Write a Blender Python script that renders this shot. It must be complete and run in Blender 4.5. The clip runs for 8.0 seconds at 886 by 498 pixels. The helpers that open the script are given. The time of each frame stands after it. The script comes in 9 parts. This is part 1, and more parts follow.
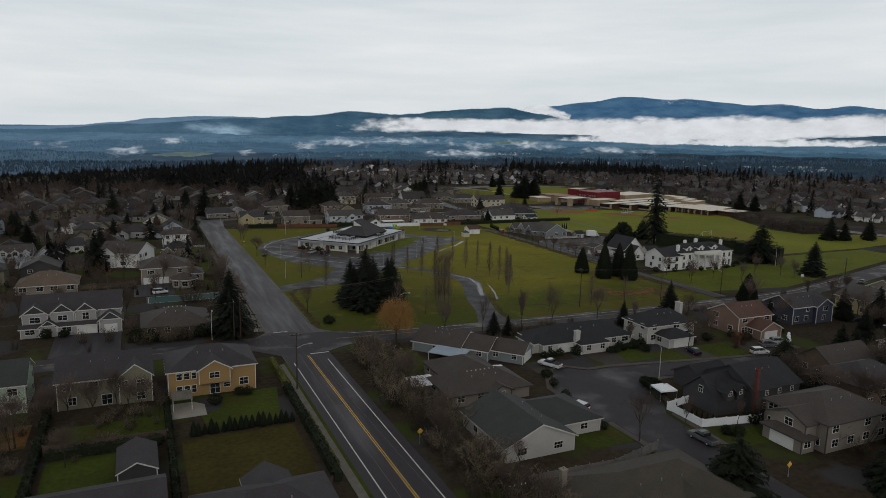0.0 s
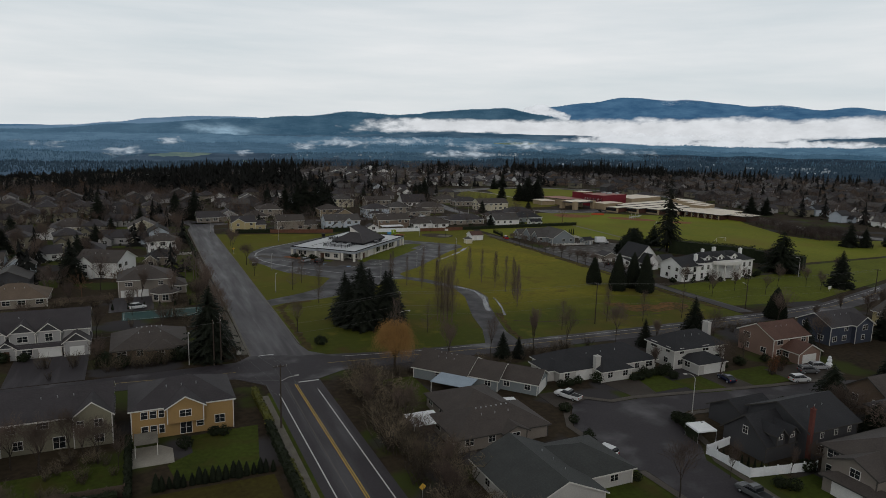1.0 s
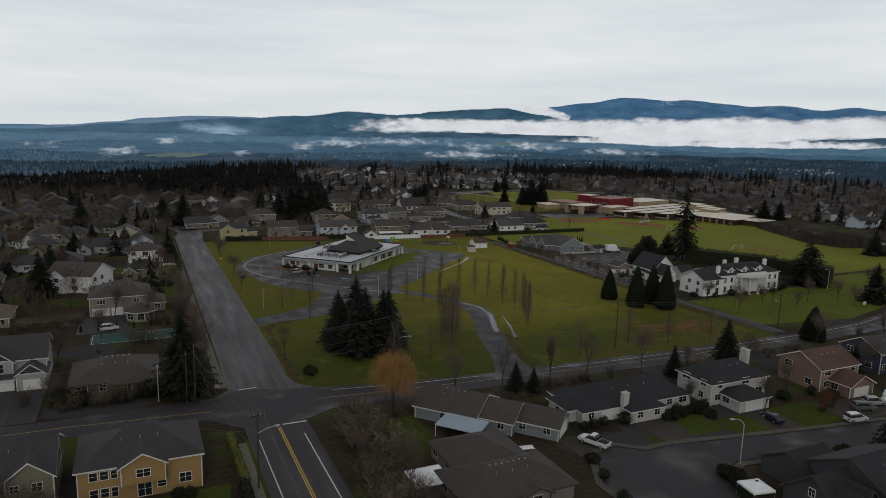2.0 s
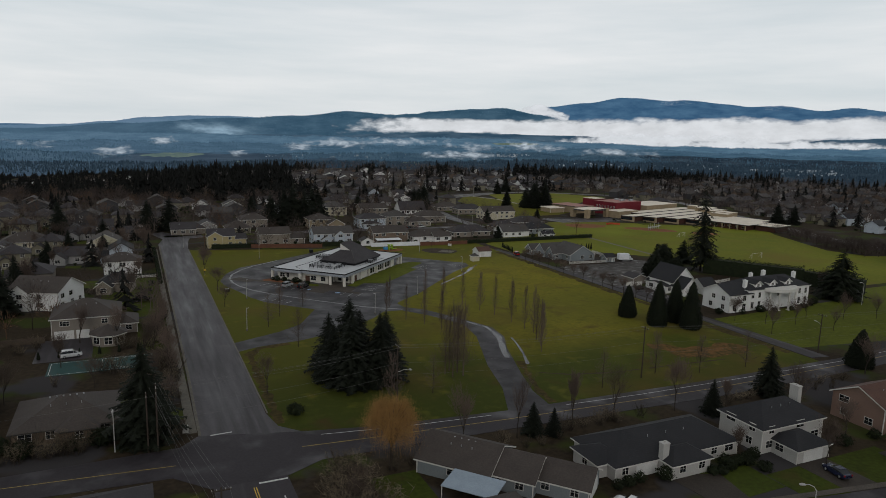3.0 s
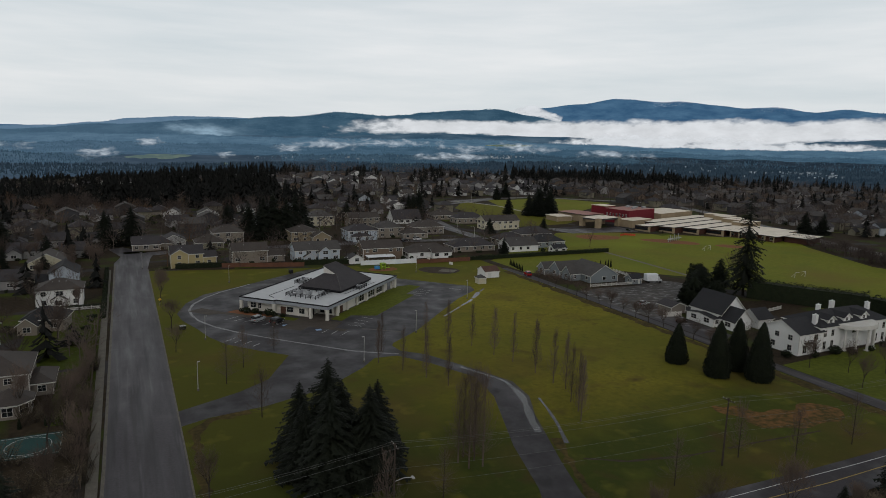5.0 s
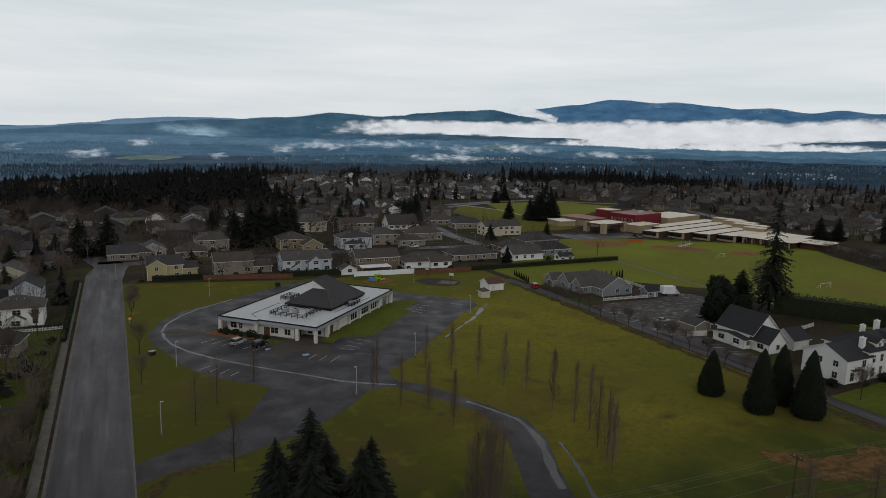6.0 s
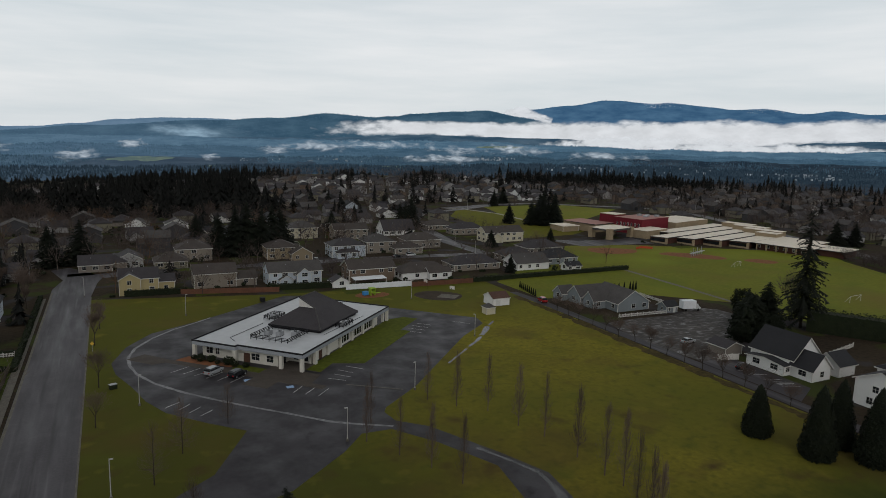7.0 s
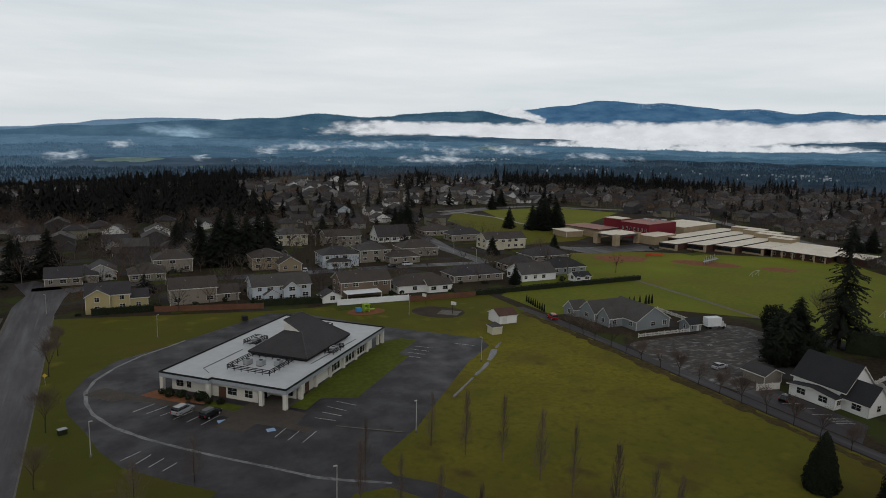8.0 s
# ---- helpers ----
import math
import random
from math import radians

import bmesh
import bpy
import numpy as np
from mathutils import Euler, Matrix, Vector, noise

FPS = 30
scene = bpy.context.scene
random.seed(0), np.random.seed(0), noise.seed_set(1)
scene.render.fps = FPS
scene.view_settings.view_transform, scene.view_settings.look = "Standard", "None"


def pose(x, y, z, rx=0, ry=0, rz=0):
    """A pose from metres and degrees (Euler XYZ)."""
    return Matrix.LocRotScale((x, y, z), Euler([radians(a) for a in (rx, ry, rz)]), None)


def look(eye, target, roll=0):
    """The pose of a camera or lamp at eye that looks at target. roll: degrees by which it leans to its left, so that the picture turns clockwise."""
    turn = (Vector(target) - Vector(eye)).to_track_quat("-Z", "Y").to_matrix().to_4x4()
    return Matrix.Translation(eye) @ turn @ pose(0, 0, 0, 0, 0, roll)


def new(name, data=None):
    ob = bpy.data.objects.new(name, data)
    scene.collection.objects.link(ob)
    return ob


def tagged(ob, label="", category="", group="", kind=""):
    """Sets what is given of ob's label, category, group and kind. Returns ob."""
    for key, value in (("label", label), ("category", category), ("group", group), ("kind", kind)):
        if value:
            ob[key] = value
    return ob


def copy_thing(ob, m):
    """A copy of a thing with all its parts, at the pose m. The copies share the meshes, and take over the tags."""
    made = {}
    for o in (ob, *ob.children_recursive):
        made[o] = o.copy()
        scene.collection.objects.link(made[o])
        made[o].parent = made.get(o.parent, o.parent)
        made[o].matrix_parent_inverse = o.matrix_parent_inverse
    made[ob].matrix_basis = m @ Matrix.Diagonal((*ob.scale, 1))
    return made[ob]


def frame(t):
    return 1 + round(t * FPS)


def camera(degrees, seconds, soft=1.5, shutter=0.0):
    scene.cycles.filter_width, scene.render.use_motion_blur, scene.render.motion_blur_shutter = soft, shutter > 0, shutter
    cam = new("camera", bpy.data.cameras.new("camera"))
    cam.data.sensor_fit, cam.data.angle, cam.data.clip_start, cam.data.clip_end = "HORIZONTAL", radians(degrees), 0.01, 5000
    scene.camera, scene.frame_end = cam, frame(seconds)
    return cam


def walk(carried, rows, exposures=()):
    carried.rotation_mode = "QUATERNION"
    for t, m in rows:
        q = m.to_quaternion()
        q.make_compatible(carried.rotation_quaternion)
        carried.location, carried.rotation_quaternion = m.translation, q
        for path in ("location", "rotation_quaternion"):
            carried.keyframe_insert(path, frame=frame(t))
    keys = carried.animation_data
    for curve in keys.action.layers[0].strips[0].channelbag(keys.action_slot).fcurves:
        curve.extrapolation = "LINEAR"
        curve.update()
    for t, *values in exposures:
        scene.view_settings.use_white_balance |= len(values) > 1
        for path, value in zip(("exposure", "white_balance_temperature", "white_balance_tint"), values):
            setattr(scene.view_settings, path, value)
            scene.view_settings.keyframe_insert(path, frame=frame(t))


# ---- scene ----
cam = camera(66.8, 8.0, soft=0.6)
METRES, EYE, TILT, LEAN, TURN = 160.0, 52.5, 0.58, 0.97, -24.9
ROWS = [
    (0.0, 0.0, 0.0, 0.0, 0.42, -10.37, -2.32),
    (0.5, -0.0039, 0.0527, -0.0004, 0.38, -10.35, -2.4),
    (1.0, -0.0083, 0.1108, 0.0001, 0.35, -10.33, -2.45),
    (1.5, -0.0127, 0.1697, 0.0018, 0.32, -10.32, -2.47),
    (3.0, -0.0272, 0.3563, 0.0055, 0.11, -10.33, -2.56),
    (3.5, -0.0321, 0.4194, 0.0057, -0.02, -10.3, -2.57),
    (4.0, -0.0377, 0.4849, 0.0056, -0.2, -10.29, -2.59),
    (4.5, -0.0435, 0.5486, 0.0047, -0.39, -10.25, -2.6),
    (6.0, -0.0586, 0.7394, 0.0027, -1.02, -10.11, -2.64),
    (6.5, -0.0637, 0.8027, 0.002, -1.27, -10.08, -2.62),
    (7.0, -0.0689, 0.8682, 0.0017, -1.53, -10.03, -2.63),
    (7.5, -0.0741, 0.9312, 0.0019, -1.81, -10.02, -2.63),
    (8.0, -0.0796, 0.9967, 0.0017, -2.11, -9.98, -2.62),
]
walk(cam, [(t, pose(0, 0, EYE, TILT, LEAN, TURN) @ pose(METRES * x, METRES * y, METRES * z, 90 + pitch, roll, yaw)) for t, x, y, z, yaw, pitch, roll in ROWS], [(0.0, 0.03, 6520, 13), (8.0, 0.04, 6520, 13)])

# ---- light ----
world = bpy.data.worlds.new("overcast_sky")
scene.world = world
world.use_nodes = True
wn, wl = world.node_tree.nodes, world.node_tree.links
wn.clear()
SUN_UP, SUN_ROUND = 34.0, 200.0
sky = wn.new("ShaderNodeTexSky")
sky.sky_type, sky.sun_disc = "NISHITA", False
sky.sun_elevation, sky.sun_rotation = radians(SUN_UP), radians(SUN_ROUND)
sky.dust_density = 3.0
wcoord = wn.new("ShaderNodeTexCoord")
wmap = wn.new("ShaderNodeMapping")
wmap.inputs["Scale"].default_value = (1.6, 1.6, 14.0)
wmap.inputs["Rotation"].default_value = (radians(3), radians(-4), 0)
wl.new(wcoord.outputs["Generated"], wmap.inputs["Vector"])
wnoise = wn.new("ShaderNodeTexNoise")
wnoise.inputs["Scale"].default_value, wnoise.inputs["Detail"].default_value = 1.7, 5.0
wnoise.inputs["Roughness"].default_value = 0.55
wl.new(wmap.outputs[0], wnoise.inputs["Vector"])
wramp = wn.new("ShaderNodeValToRGB")
wramp.color_ramp.elements[0].position, wramp.color_ramp.elements[0].color = 0.3, (0.62, 0.69, 0.71, 1)
wramp.color_ramp.elements[1].position, wramp.color_ramp.elements[1].color = 0.68, (0.78, 0.815, 0.815, 1)
wl.new(wnoise.outputs["Fac"], wramp.inputs[0])
wbg1, wbg2 = wn.new("ShaderNodeBackground"), wn.new("ShaderNodeBackground")
wbg1.inputs["Strength"].default_value = 0.07
wbg2.inputs["Strength"].default_value = 1.02
wl.new(sky.outputs[0], wbg1.inputs["Color"])
# thick cloud overhead, lighter towards the horizon
wsep = wn.new("ShaderNodeSeparateXYZ")
wl.new(wcoord.outputs["Generated"], wsep.inputs[0])
wup = wn.new("ShaderNodeMapRange")
wup.interpolation_type = "SMOOTHSTEP"
wup.inputs["From Min"].default_value, wup.inputs["From Max"].default_value = 0.12, 0.75
wup.inputs["To Min"].default_value, wup.inputs["To Max"].default_value = 1.0, 0.46
wl.new(wsep.outputs["Z"], wup.inputs["Value"])
wdim = wn.new("ShaderNodeVectorMath")
wdim.operation = "SCALE"
wl.new(wramp.outputs[0], wdim.inputs[0])
wl.new(wup.outputs[0], wdim.inputs["Scale"])
wl.new(wdim.outputs[0], wbg2.inputs["Color"])
wmix = wn.new("ShaderNodeMixShader")
wmix.inputs[0].default_value = 0.93
wl.new(wbg1.outputs[0], wmix.inputs[1])
wl.new(wbg2.outputs[0], wmix.inputs[2])
wout = wn.new("ShaderNodeOutputWorld")
wl.new(wmix.outputs[0], wout.inputs[0])
sun_data = bpy.data.lights.new("sun", "SUN")
sun_data.energy, sun_data.angle, sun_data.color = 0.5, radians(25), (1.0, 0.96, 0.9)
sun = new("sun", sun_data)
sun.matrix_world = look((0, 0, 300), (0 + 300 * math.sin(radians(20)), 300 * math.cos(radians(20)), 300 - 318 * math.tan(radians(SUN_UP))))


# ---- materials ----
def mat(name, color, color2=None, rough=0.8, scale=0.6, fine=9.0, bump=0.25, metal=0.0, bands=None, rnd=0.0, low=0.35, high=0.68, spec=0.08, glow=0.0):
    """A surface with variation at two scales; bands=(axis, per metre, depth) adds courses; rnd varies it from object to object."""
    m = bpy.data.materials.new(name)
    m.use_nodes = True
    n, l = m.node_tree.nodes, m.node_tree.links
    b = n["Principled BSDF"]
    b.inputs["Roughness"].default_value, b.inputs["Metallic"].default_value = rough, metal
    b.inputs["Specular IOR Level"].default_value = spec
    geo = n.new("ShaderNodeNewGeometry")
    n1, n2 = n.new("ShaderNodeTexNoise"), n.new("ShaderNodeTexNoise")
    for nd, sc in ((n1, scale), (n2, fine)):
        l.new(geo.outputs["Position"], nd.inputs["Vector"])
        nd.inputs["Scale"].default_value, nd.inputs["Detail"].default_value = sc, 4.0
    mx = n.new("ShaderNodeMath")
    mx.operation, mx.inputs[1].default_value = "MULTIPLY_ADD", 0.55
    l.new(n2.outputs["Fac"], mx.inputs[0])
    half = n.new("ShaderNodeMath")
    half.operation, half.inputs[1].default_value = "MULTIPLY", 0.45
    l.new(n1.outputs["Fac"], half.inputs[0])
    l.new(half.outputs[0], mx.inputs[2])
    ramp = n.new("ShaderNodeValToRGB")
    c2 = color2 or tuple(c * 0.72 for c in color)
    ramp.color_ramp.elements[0].position, ramp.color_ramp.elements[0].color = low, (*c2, 1)
    ramp.color_ramp.elements[1].position, ramp.color_ramp.elements[1].color = high, (*color, 1)
    l.new(mx.outputs[0], ramp.inputs[0])
    out = ramp.outputs[0]
    if rnd:
        info = n.new("ShaderNodeObjectInfo")
        hsv = n.new("ShaderNodeHueSaturation")
        mr = n.new("ShaderNodeMapRange")
        mr.inputs["To Min"].default_value, mr.inputs["To Max"].default_value = 1 - rnd, 1 + rnd
        l.new(info.outputs["Random"], mr.inputs["Value"])
        l.new(mr.outputs[0], hsv.inputs["Value"])
        l.new(out, hsv.inputs["Color"])
        out = hsv.outputs[0]
    l.new(out, b.inputs["Base Color"])
    height = n2.outputs["Fac"]
    if bands:
        axis, per, depth = bands
        w = n.new("ShaderNodeTexWave")
        w.bands_direction, w.wave_profile = axis, "SAW"
        w.inputs["Scale"].default_value = per * 0.314
        w.inputs["Distortion"].default_value = 0.15
        l.new(geo.outputs["Position"], w.inputs["Vector"])
        add = n.new("ShaderNodeMath")
        add.operation, add.inputs[1].default_value = "MULTIPLY_ADD", depth
        l.new(w.outputs["Fac"], add.inputs[0])
        l.new(n2.outputs["Fac"], add.inputs[2])
        height = add.outputs[0]
    if bump:
        bp = n.new("ShaderNodeBump")
        bp.inputs["Strength"].default_value, bp.inputs["Distance"].default_value = bump, 0.05
        l.new(height, bp.inputs["Height"])
        l.new(bp.outputs[0], b.inputs["Normal"])
    if glow:
        l.new(out, b.inputs["Emission Color"])
        b.inputs["Emission Strength"].default_value = glow
    return m


M = {}
M["ground"] = mat("winter_suburb_ground", (0.05, 0.038, 0.024), (0.022, 0.0165, 0.012), 0.95, 0.05, 0.9, 0.3, spec=0.05)
M["grass"] = mat("wet_grass", (0.152, 0.127, 0.0165), (0.088, 0.077, 0.012), 0.9, 0.07, 0.9, 0.35, spec=0.05)


def patchy(m, tone, scale, low, high):
    """Lays broad soft patches of another tone over a material."""
    n, l = m.node_tree.nodes, m.node_tree.links
    b = n["Principled BSDF"]
    old = b.inputs["Base Color"].links[0].from_socket
    geo, nz, mr, mx = n.new("ShaderNodeNewGeometry"), n.new("ShaderNodeTexNoise"), n.new("ShaderNodeMapRange"), n.new("ShaderNodeMix")
    nz.inputs["Scale"].default_value, nz.inputs["Detail"].default_value = scale, 3.0
    l.new(geo.outputs["Position"], nz.inputs["Vector"])
    mr.inputs["From Min"].default_value, mr.inputs["From Max"].default_value = low, high
    l.new(nz.outputs["Fac"], mr.inputs["Value"])
    mx.data_type = "RGBA"
    l.new(mr.outputs[0], mx.inputs["Factor"])
    l.new(old, mx.inputs["A"])
    mx.inputs["B"].default_value = (*tone, 1)
    l.new(mx.outputs["Result"], b.inputs["Base Color"])



patchy(M["ground"], (0.038, 0.047, 0.013), 0.06, 0.53, 0.6)
patchy(M["ground"], (0.044, 0.041, 0.042), 0.045, 0.55, 0.6)


def greener(m, tone, x0, y0, x1, y1, fade):
    """Another turf tone outside a rectangle, with a ragged soft edge."""
    n, l = m.node_tree.nodes, m.node_tree.links
    b = n["Principled BSDF"]
    old = b.inputs["Base Color"].links[0].from_socket
    geo, nz, sp, mx = n.new("ShaderNodeNewGeometry"), n.new("ShaderNodeTexNoise"), n.new("ShaderNodeSeparateXYZ"), n.new("ShaderNodeMix")
    nz.inputs["Scale"].default_value, nz.inputs["Detail"].default_value = 0.045, 4.0
    l.new(geo.outputs["Position"], nz.inputs["Vector"])
    l.new(geo.outputs["Position"], sp.inputs[0])
    inside = None
    for axis, lo, hi in (("X", x0, x1), ("Y", y0, y1)):
        for a, c in ((lo - fade, lo + fade), (hi + fade, hi - fade)):
            mr = n.new("ShaderNodeMapRange")
            mr.inputs["From Min"].default_value, mr.inputs["From Max"].default_value = a, c
            l.new(sp.outputs[axis], mr.inputs["Value"])
            if inside is None:
                inside = mr.outputs[0]
            else:
                mn = n.new("ShaderNodeMath")
                mn.operation = "MINIMUM"
                l.new(inside, mn.inputs[0])
                l.new(mr.outputs[0], mn.inputs[1])
                inside = mn.outputs[0]
    ad = n.new("ShaderNodeMath")
    l.new(inside, ad.inputs[0])
    l.new(nz.outputs["Fac"], ad.inputs[1])
    mr = n.new("ShaderNodeMapRange")
    mr.inputs["From Min"].default_value, mr.inputs["From Max"].default_value = 1.25, 0.72
    l.new(ad.outputs[0], mr.inputs["Value"])
    mx.data_type = "RGBA"
    l.new(mr.outputs[0], mx.inputs["Factor"])
    l.new(old, mx.inputs["A"])
    mx.inputs["B"].default_value = (*tone, 1)
    l.new(mx.outputs["Result"], b.inputs["Base Color"])


patchy(M["grass"], (0.08, 0.078, 0.0125), 0.02, 0.44, 0.68)
greener(M["grass"], (0.049, 0.051, 0.0100), 96, 177, 190, 316, 22)
# Front lawn's darker green turf, with lens vignetting also painted into its tone.
greener(M["grass"], (0.029, 0.039, 0.009), -100, 194, 400, 600, 22)
patchy(M["grass"], (0.062, 0.07, 0.012), 0.09, 0.56, 0.8)
patchy(M["grass"], (0.05, 0.052, 0.012), 0.5, 0.52, 0.85)
patchy(M["grass"], (0.07, 0.046, 0.017), 0.034, 0.52, 0.76)
patchy(M["grass"], (0.048, 0.03, 0.015), 0.11, 0.6, 0.76)
patchy(M["grass"], (0.14, 0.12, 0.02), 0.15, 0.6, 0.9)
M["lawn"] = mat("garden_lawn", (0.05, 0.068, 0.011), (0.027, 0.036, 0.008), 0.9, 0.12, 1.2, 0.3, spec=0.05)
M["verge_grass"] = mat("verge_grass", (0.078, 0.096, 0.014), (0.04, 0.05, 0.01), 0.9, 0.08, 0.8, 0.3, spec=0.05)
M["tired_lawn"] = mat("tired_lawn", (0.06, 0.053, 0.013), (0.034, 0.026, 0.009), 0.9, 0.15, 1.2, 0.3, spec=0.05)
M["school_grass"] = mat("playing_field_grass", (0.12, 0.13, 0.019), (0.073, 0.082, 0.0125), 0.9, 0.03, 0.6, 0.3, spec=0.05)
patchy(M["school_grass"], (0.065, 0.088, 0.014), 0.06, 0.48, 0.7)
patchy(M["school_grass"], (0.1, 0.082, 0.022), 0.024, 0.52, 0.7)
patchy(M["school_grass"], (0.12, 0.14, 0.018), 0.015, 0.55, 0.7)
M["mud"] = mat("muddy_worn_grass", (0.15, 0.074, 0.028), (0.052, 0.042, 0.013), 0.9, 0.28, 0.9, 0.3, low=0.42, high=0.6)
M["dark_dirt"] = mat("wet_dark_dirt", (0.06, 0.044, 0.032), (0.03, 0.023, 0.017), 0.85, 0.3, 3, 0.3)
M["rough"] = mat("rough_brown_grass", (0.085, 0.062, 0.022), (0.036, 0.03, 0.014), 0.95, 0.12, 0.9, 0.4, low=0.38, high=0.64, spec=0.05)
M["bark_mulch"] = mat("orange_bark_mulch", (0.24, 0.1, 0.045), (0.13, 0.062, 0.036), 0.95, 0.5, 6, 0.4)
M["asphalt"] = mat("wet_asphalt", (0.06, 0.054, 0.059), (0.036, 0.032, 0.035), 0.5, 0.12, 2.2, 0.12, low=0.3, high=0.7, spec=0.22)
patchy(M["asphalt"], (0.068, 0.063, 0.065), 0.2, 0.55, 0.75)
patchy(M["lawn"], (0.05, 0.038, 0.014), 0.15, 0.55, 0.75)
M["asphalt_new"] = mat("dark_new_asphalt", (0.041, 0.0355, 0.0395), (0.028, 0.0242, 0.027), 0.5, 0.1, 2.5, 0.1, spec=0.22)
M["cross_asphalt"] = mat("dark_worn_asphalt", (0.038, 0.0335, 0.037), (0.025, 0.0215, 0.0245), 0.5, 0.1, 2.5, 0.1, spec=0.2)
patchy(M["cross_asphalt"], (0.056, 0.051, 0.055), 0.12, 0.56, 0.78)
M["lot_asphalt"] = mat("old_lot_asphalt", (0.029, 0.0255, 0.0285), (0.0145, 0.0125, 0.014), 0.5, 0.07, 0.9, 0.12, low=0.32, high=0.66, spec=0.18)
patchy(M["lot_asphalt"], (0.047, 0.043, 0.047), 0.06, 0.54, 0.74)
patchy(M["lot_asphalt"], (0.012, 0.0105, 0.0115), 0.22, 0.58, 0.7)


def streaky(m, tone, across, along, low, high):
    """Long streaks of another tone that follow a street running along y."""
    n, l = m.node_tree.nodes, m.node_tree.links
    b = n["Principled BSDF"]
    old = b.inputs["Base Color"].links[0].from_socket
    geo, mp, nz, mr, mx = n.new("ShaderNodeNewGeometry"), n.new("ShaderNodeMapping"), n.new("ShaderNodeTexNoise"), n.new("ShaderNodeMapRange"), n.new("ShaderNodeMix")
    mp.inputs["Scale"].default_value = (across, along, 1)
    nz.inputs["Scale"].default_value, nz.inputs["Detail"].default_value = 1.0, 4.0
    l.new(geo.outputs["Position"], mp.inputs["Vector"])
    l.new(mp.outputs[0], nz.inputs["Vector"])
    mr.inputs["From Min"].default_value, mr.inputs["From Max"].default_value = low, high
    l.new(nz.outputs["Fac"], mr.inputs["Value"])
    mx.data_type = "RGBA"
    l.new(mr.outputs[0], mx.inputs["Factor"])
    l.new(old, mx.inputs["A"])
    mx.inputs["B"].default_value = (*tone, 1)
    l.new(mx.outputs["Result"], b.inputs["Base Color"])


streaky(M["asphalt"], (0.029, 0.0255, 0.028), 0.55, 0.02, 0.48, 0.66)
streaky(M["asphalt"], (0.082, 0.076, 0.081), 0.9, 0.035, 0.6, 0.76)
streaky(M["asphalt_new"], (0.036, 0.032, 0.035), 0.8, 0.02, 0.52, 0.7)
M["concrete"] = mat("damp_concrete", (0.16, 0.145, 0.12), (0.085, 0.078, 0.066), 0.75, 0.5, 6, 0.15)
M["walk_grey"] = mat("damp_grey_pavement", (0.1, 0.088, 0.075), (0.06, 0.052, 0.045), 0.7, 0.4, 5, 0.15)
M["drive"] = mat("dark_damp_drive", (0.06, 0.05, 0.042), (0.035, 0.03, 0.026), 0.65, 0.3, 4, 0.15)
M["pale_slab"] = mat("pale_concrete_slab", (0.3, 0.28, 0.24), (0.2, 0.185, 0.16), 0.75, 0.4, 6, 0.15)
M["gravel"] = mat("wet_gravel", (0.058, 0.049, 0.042), (0.018, 0.015, 0.013), 0.55, 0.16, 1.2, 0.3)
M["white_line"] = mat("white_road_paint", (0.62, 0.62, 0.6), (0.35, 0.35, 0.34), 0.6, 1.0, 9, 0.05)
M["yellow_line"] = mat("yellow_road_paint", (0.66, 0.42, 0.06), (0.46, 0.29, 0.05), 0.6, 1.0, 9, 0.05)
M["blue_line"] = mat("blue_parking_paint", (0.3, 0.42, 0.6), (0.2, 0.3, 0.45), 0.6, 1.0, 9, 0.05)
M["worn_yellow_line"] = mat("worn_yellow_road_paint", (0.4, 0.29, 0.08), (0.16, 0.12, 0.05), 0.6, 1.2, 9, 0.05)
M["dull_wire"] = mat("dull_grey_wire", (0.15, 0.15, 0.145), None, 0.6, 0.3, 2, 0.0)
M["puddle"] = mat("standing_water", (0.04, 0.04, 0.04), None, 0.26, 0.3, 2, 0.1, spec=0.4)
# Wet concrete whose pale tone also holds the sky's reflection.
M["runnel"] = mat("wet_gutter_painted_sheen", (0.14, 0.138, 0.138), (0.036, 0.034, 0.036), 0.35, 0.25, 1.5, 0.1, low=0.4, high=0.6, spec=0.3)


def wet(m, scale, low, high, dry, damp, along=1.0):
    """Lets the gloss come and go with damp patches."""
    n, l = m.node_tree.nodes, m.node_tree.links
    b = n["Principled BSDF"]
    geo, mp, nz, mr = n.new("ShaderNodeNewGeometry"), n.new("ShaderNodeMapping"), n.new("ShaderNodeTexNoise"), n.new("ShaderNodeMapRange")
    mp.inputs["Scale"].default_value = (1, along, 1)
    l.new(geo.outputs["Position"], mp.inputs["Vector"])
    l.new(mp.outputs[0], nz.inputs["Vector"])
    nz.inputs["Scale"].default_value, nz.inputs["Detail"].default_value = scale, 5.0
    mr.inputs["From Min"].default_value, mr.inputs["From Max"].default_value = low, high
    mr.inputs["To Min"].default_value, mr.inputs["To Max"].default_value = dry, damp
    l.new(nz.outputs["Fac"], mr.inputs["Value"])
    l.new(mr.outputs[0], b.inputs["Roughness"])


wet(M["lot_asphalt"], 0.16, 0.4, 0.72, 0.62, 0.36)
wet(M["asphalt"], 0.4, 0.4, 0.72, 0.6, 0.38, 0.1)
wet(M["asphalt_new"], 0.25, 0.5, 0.72, 0.7, 0.34, 0.12)
wet(M["cross_asphalt"], 0.12, 0.5, 0.72, 0.7, 0.34)
# Pale patches put wet sheen into the gravel's colour.
patchy(M["gravel"], (0.1, 0.092, 0.084), 0.3, 0.54, 0.72)
wet(M["gravel"], 0.3, 0.52, 0.7, 0.85, 0.22, 2.2)
M["gravel"].node_tree.nodes["Principled BSDF"].inputs["Specular IOR Level"].default_value = 0.4


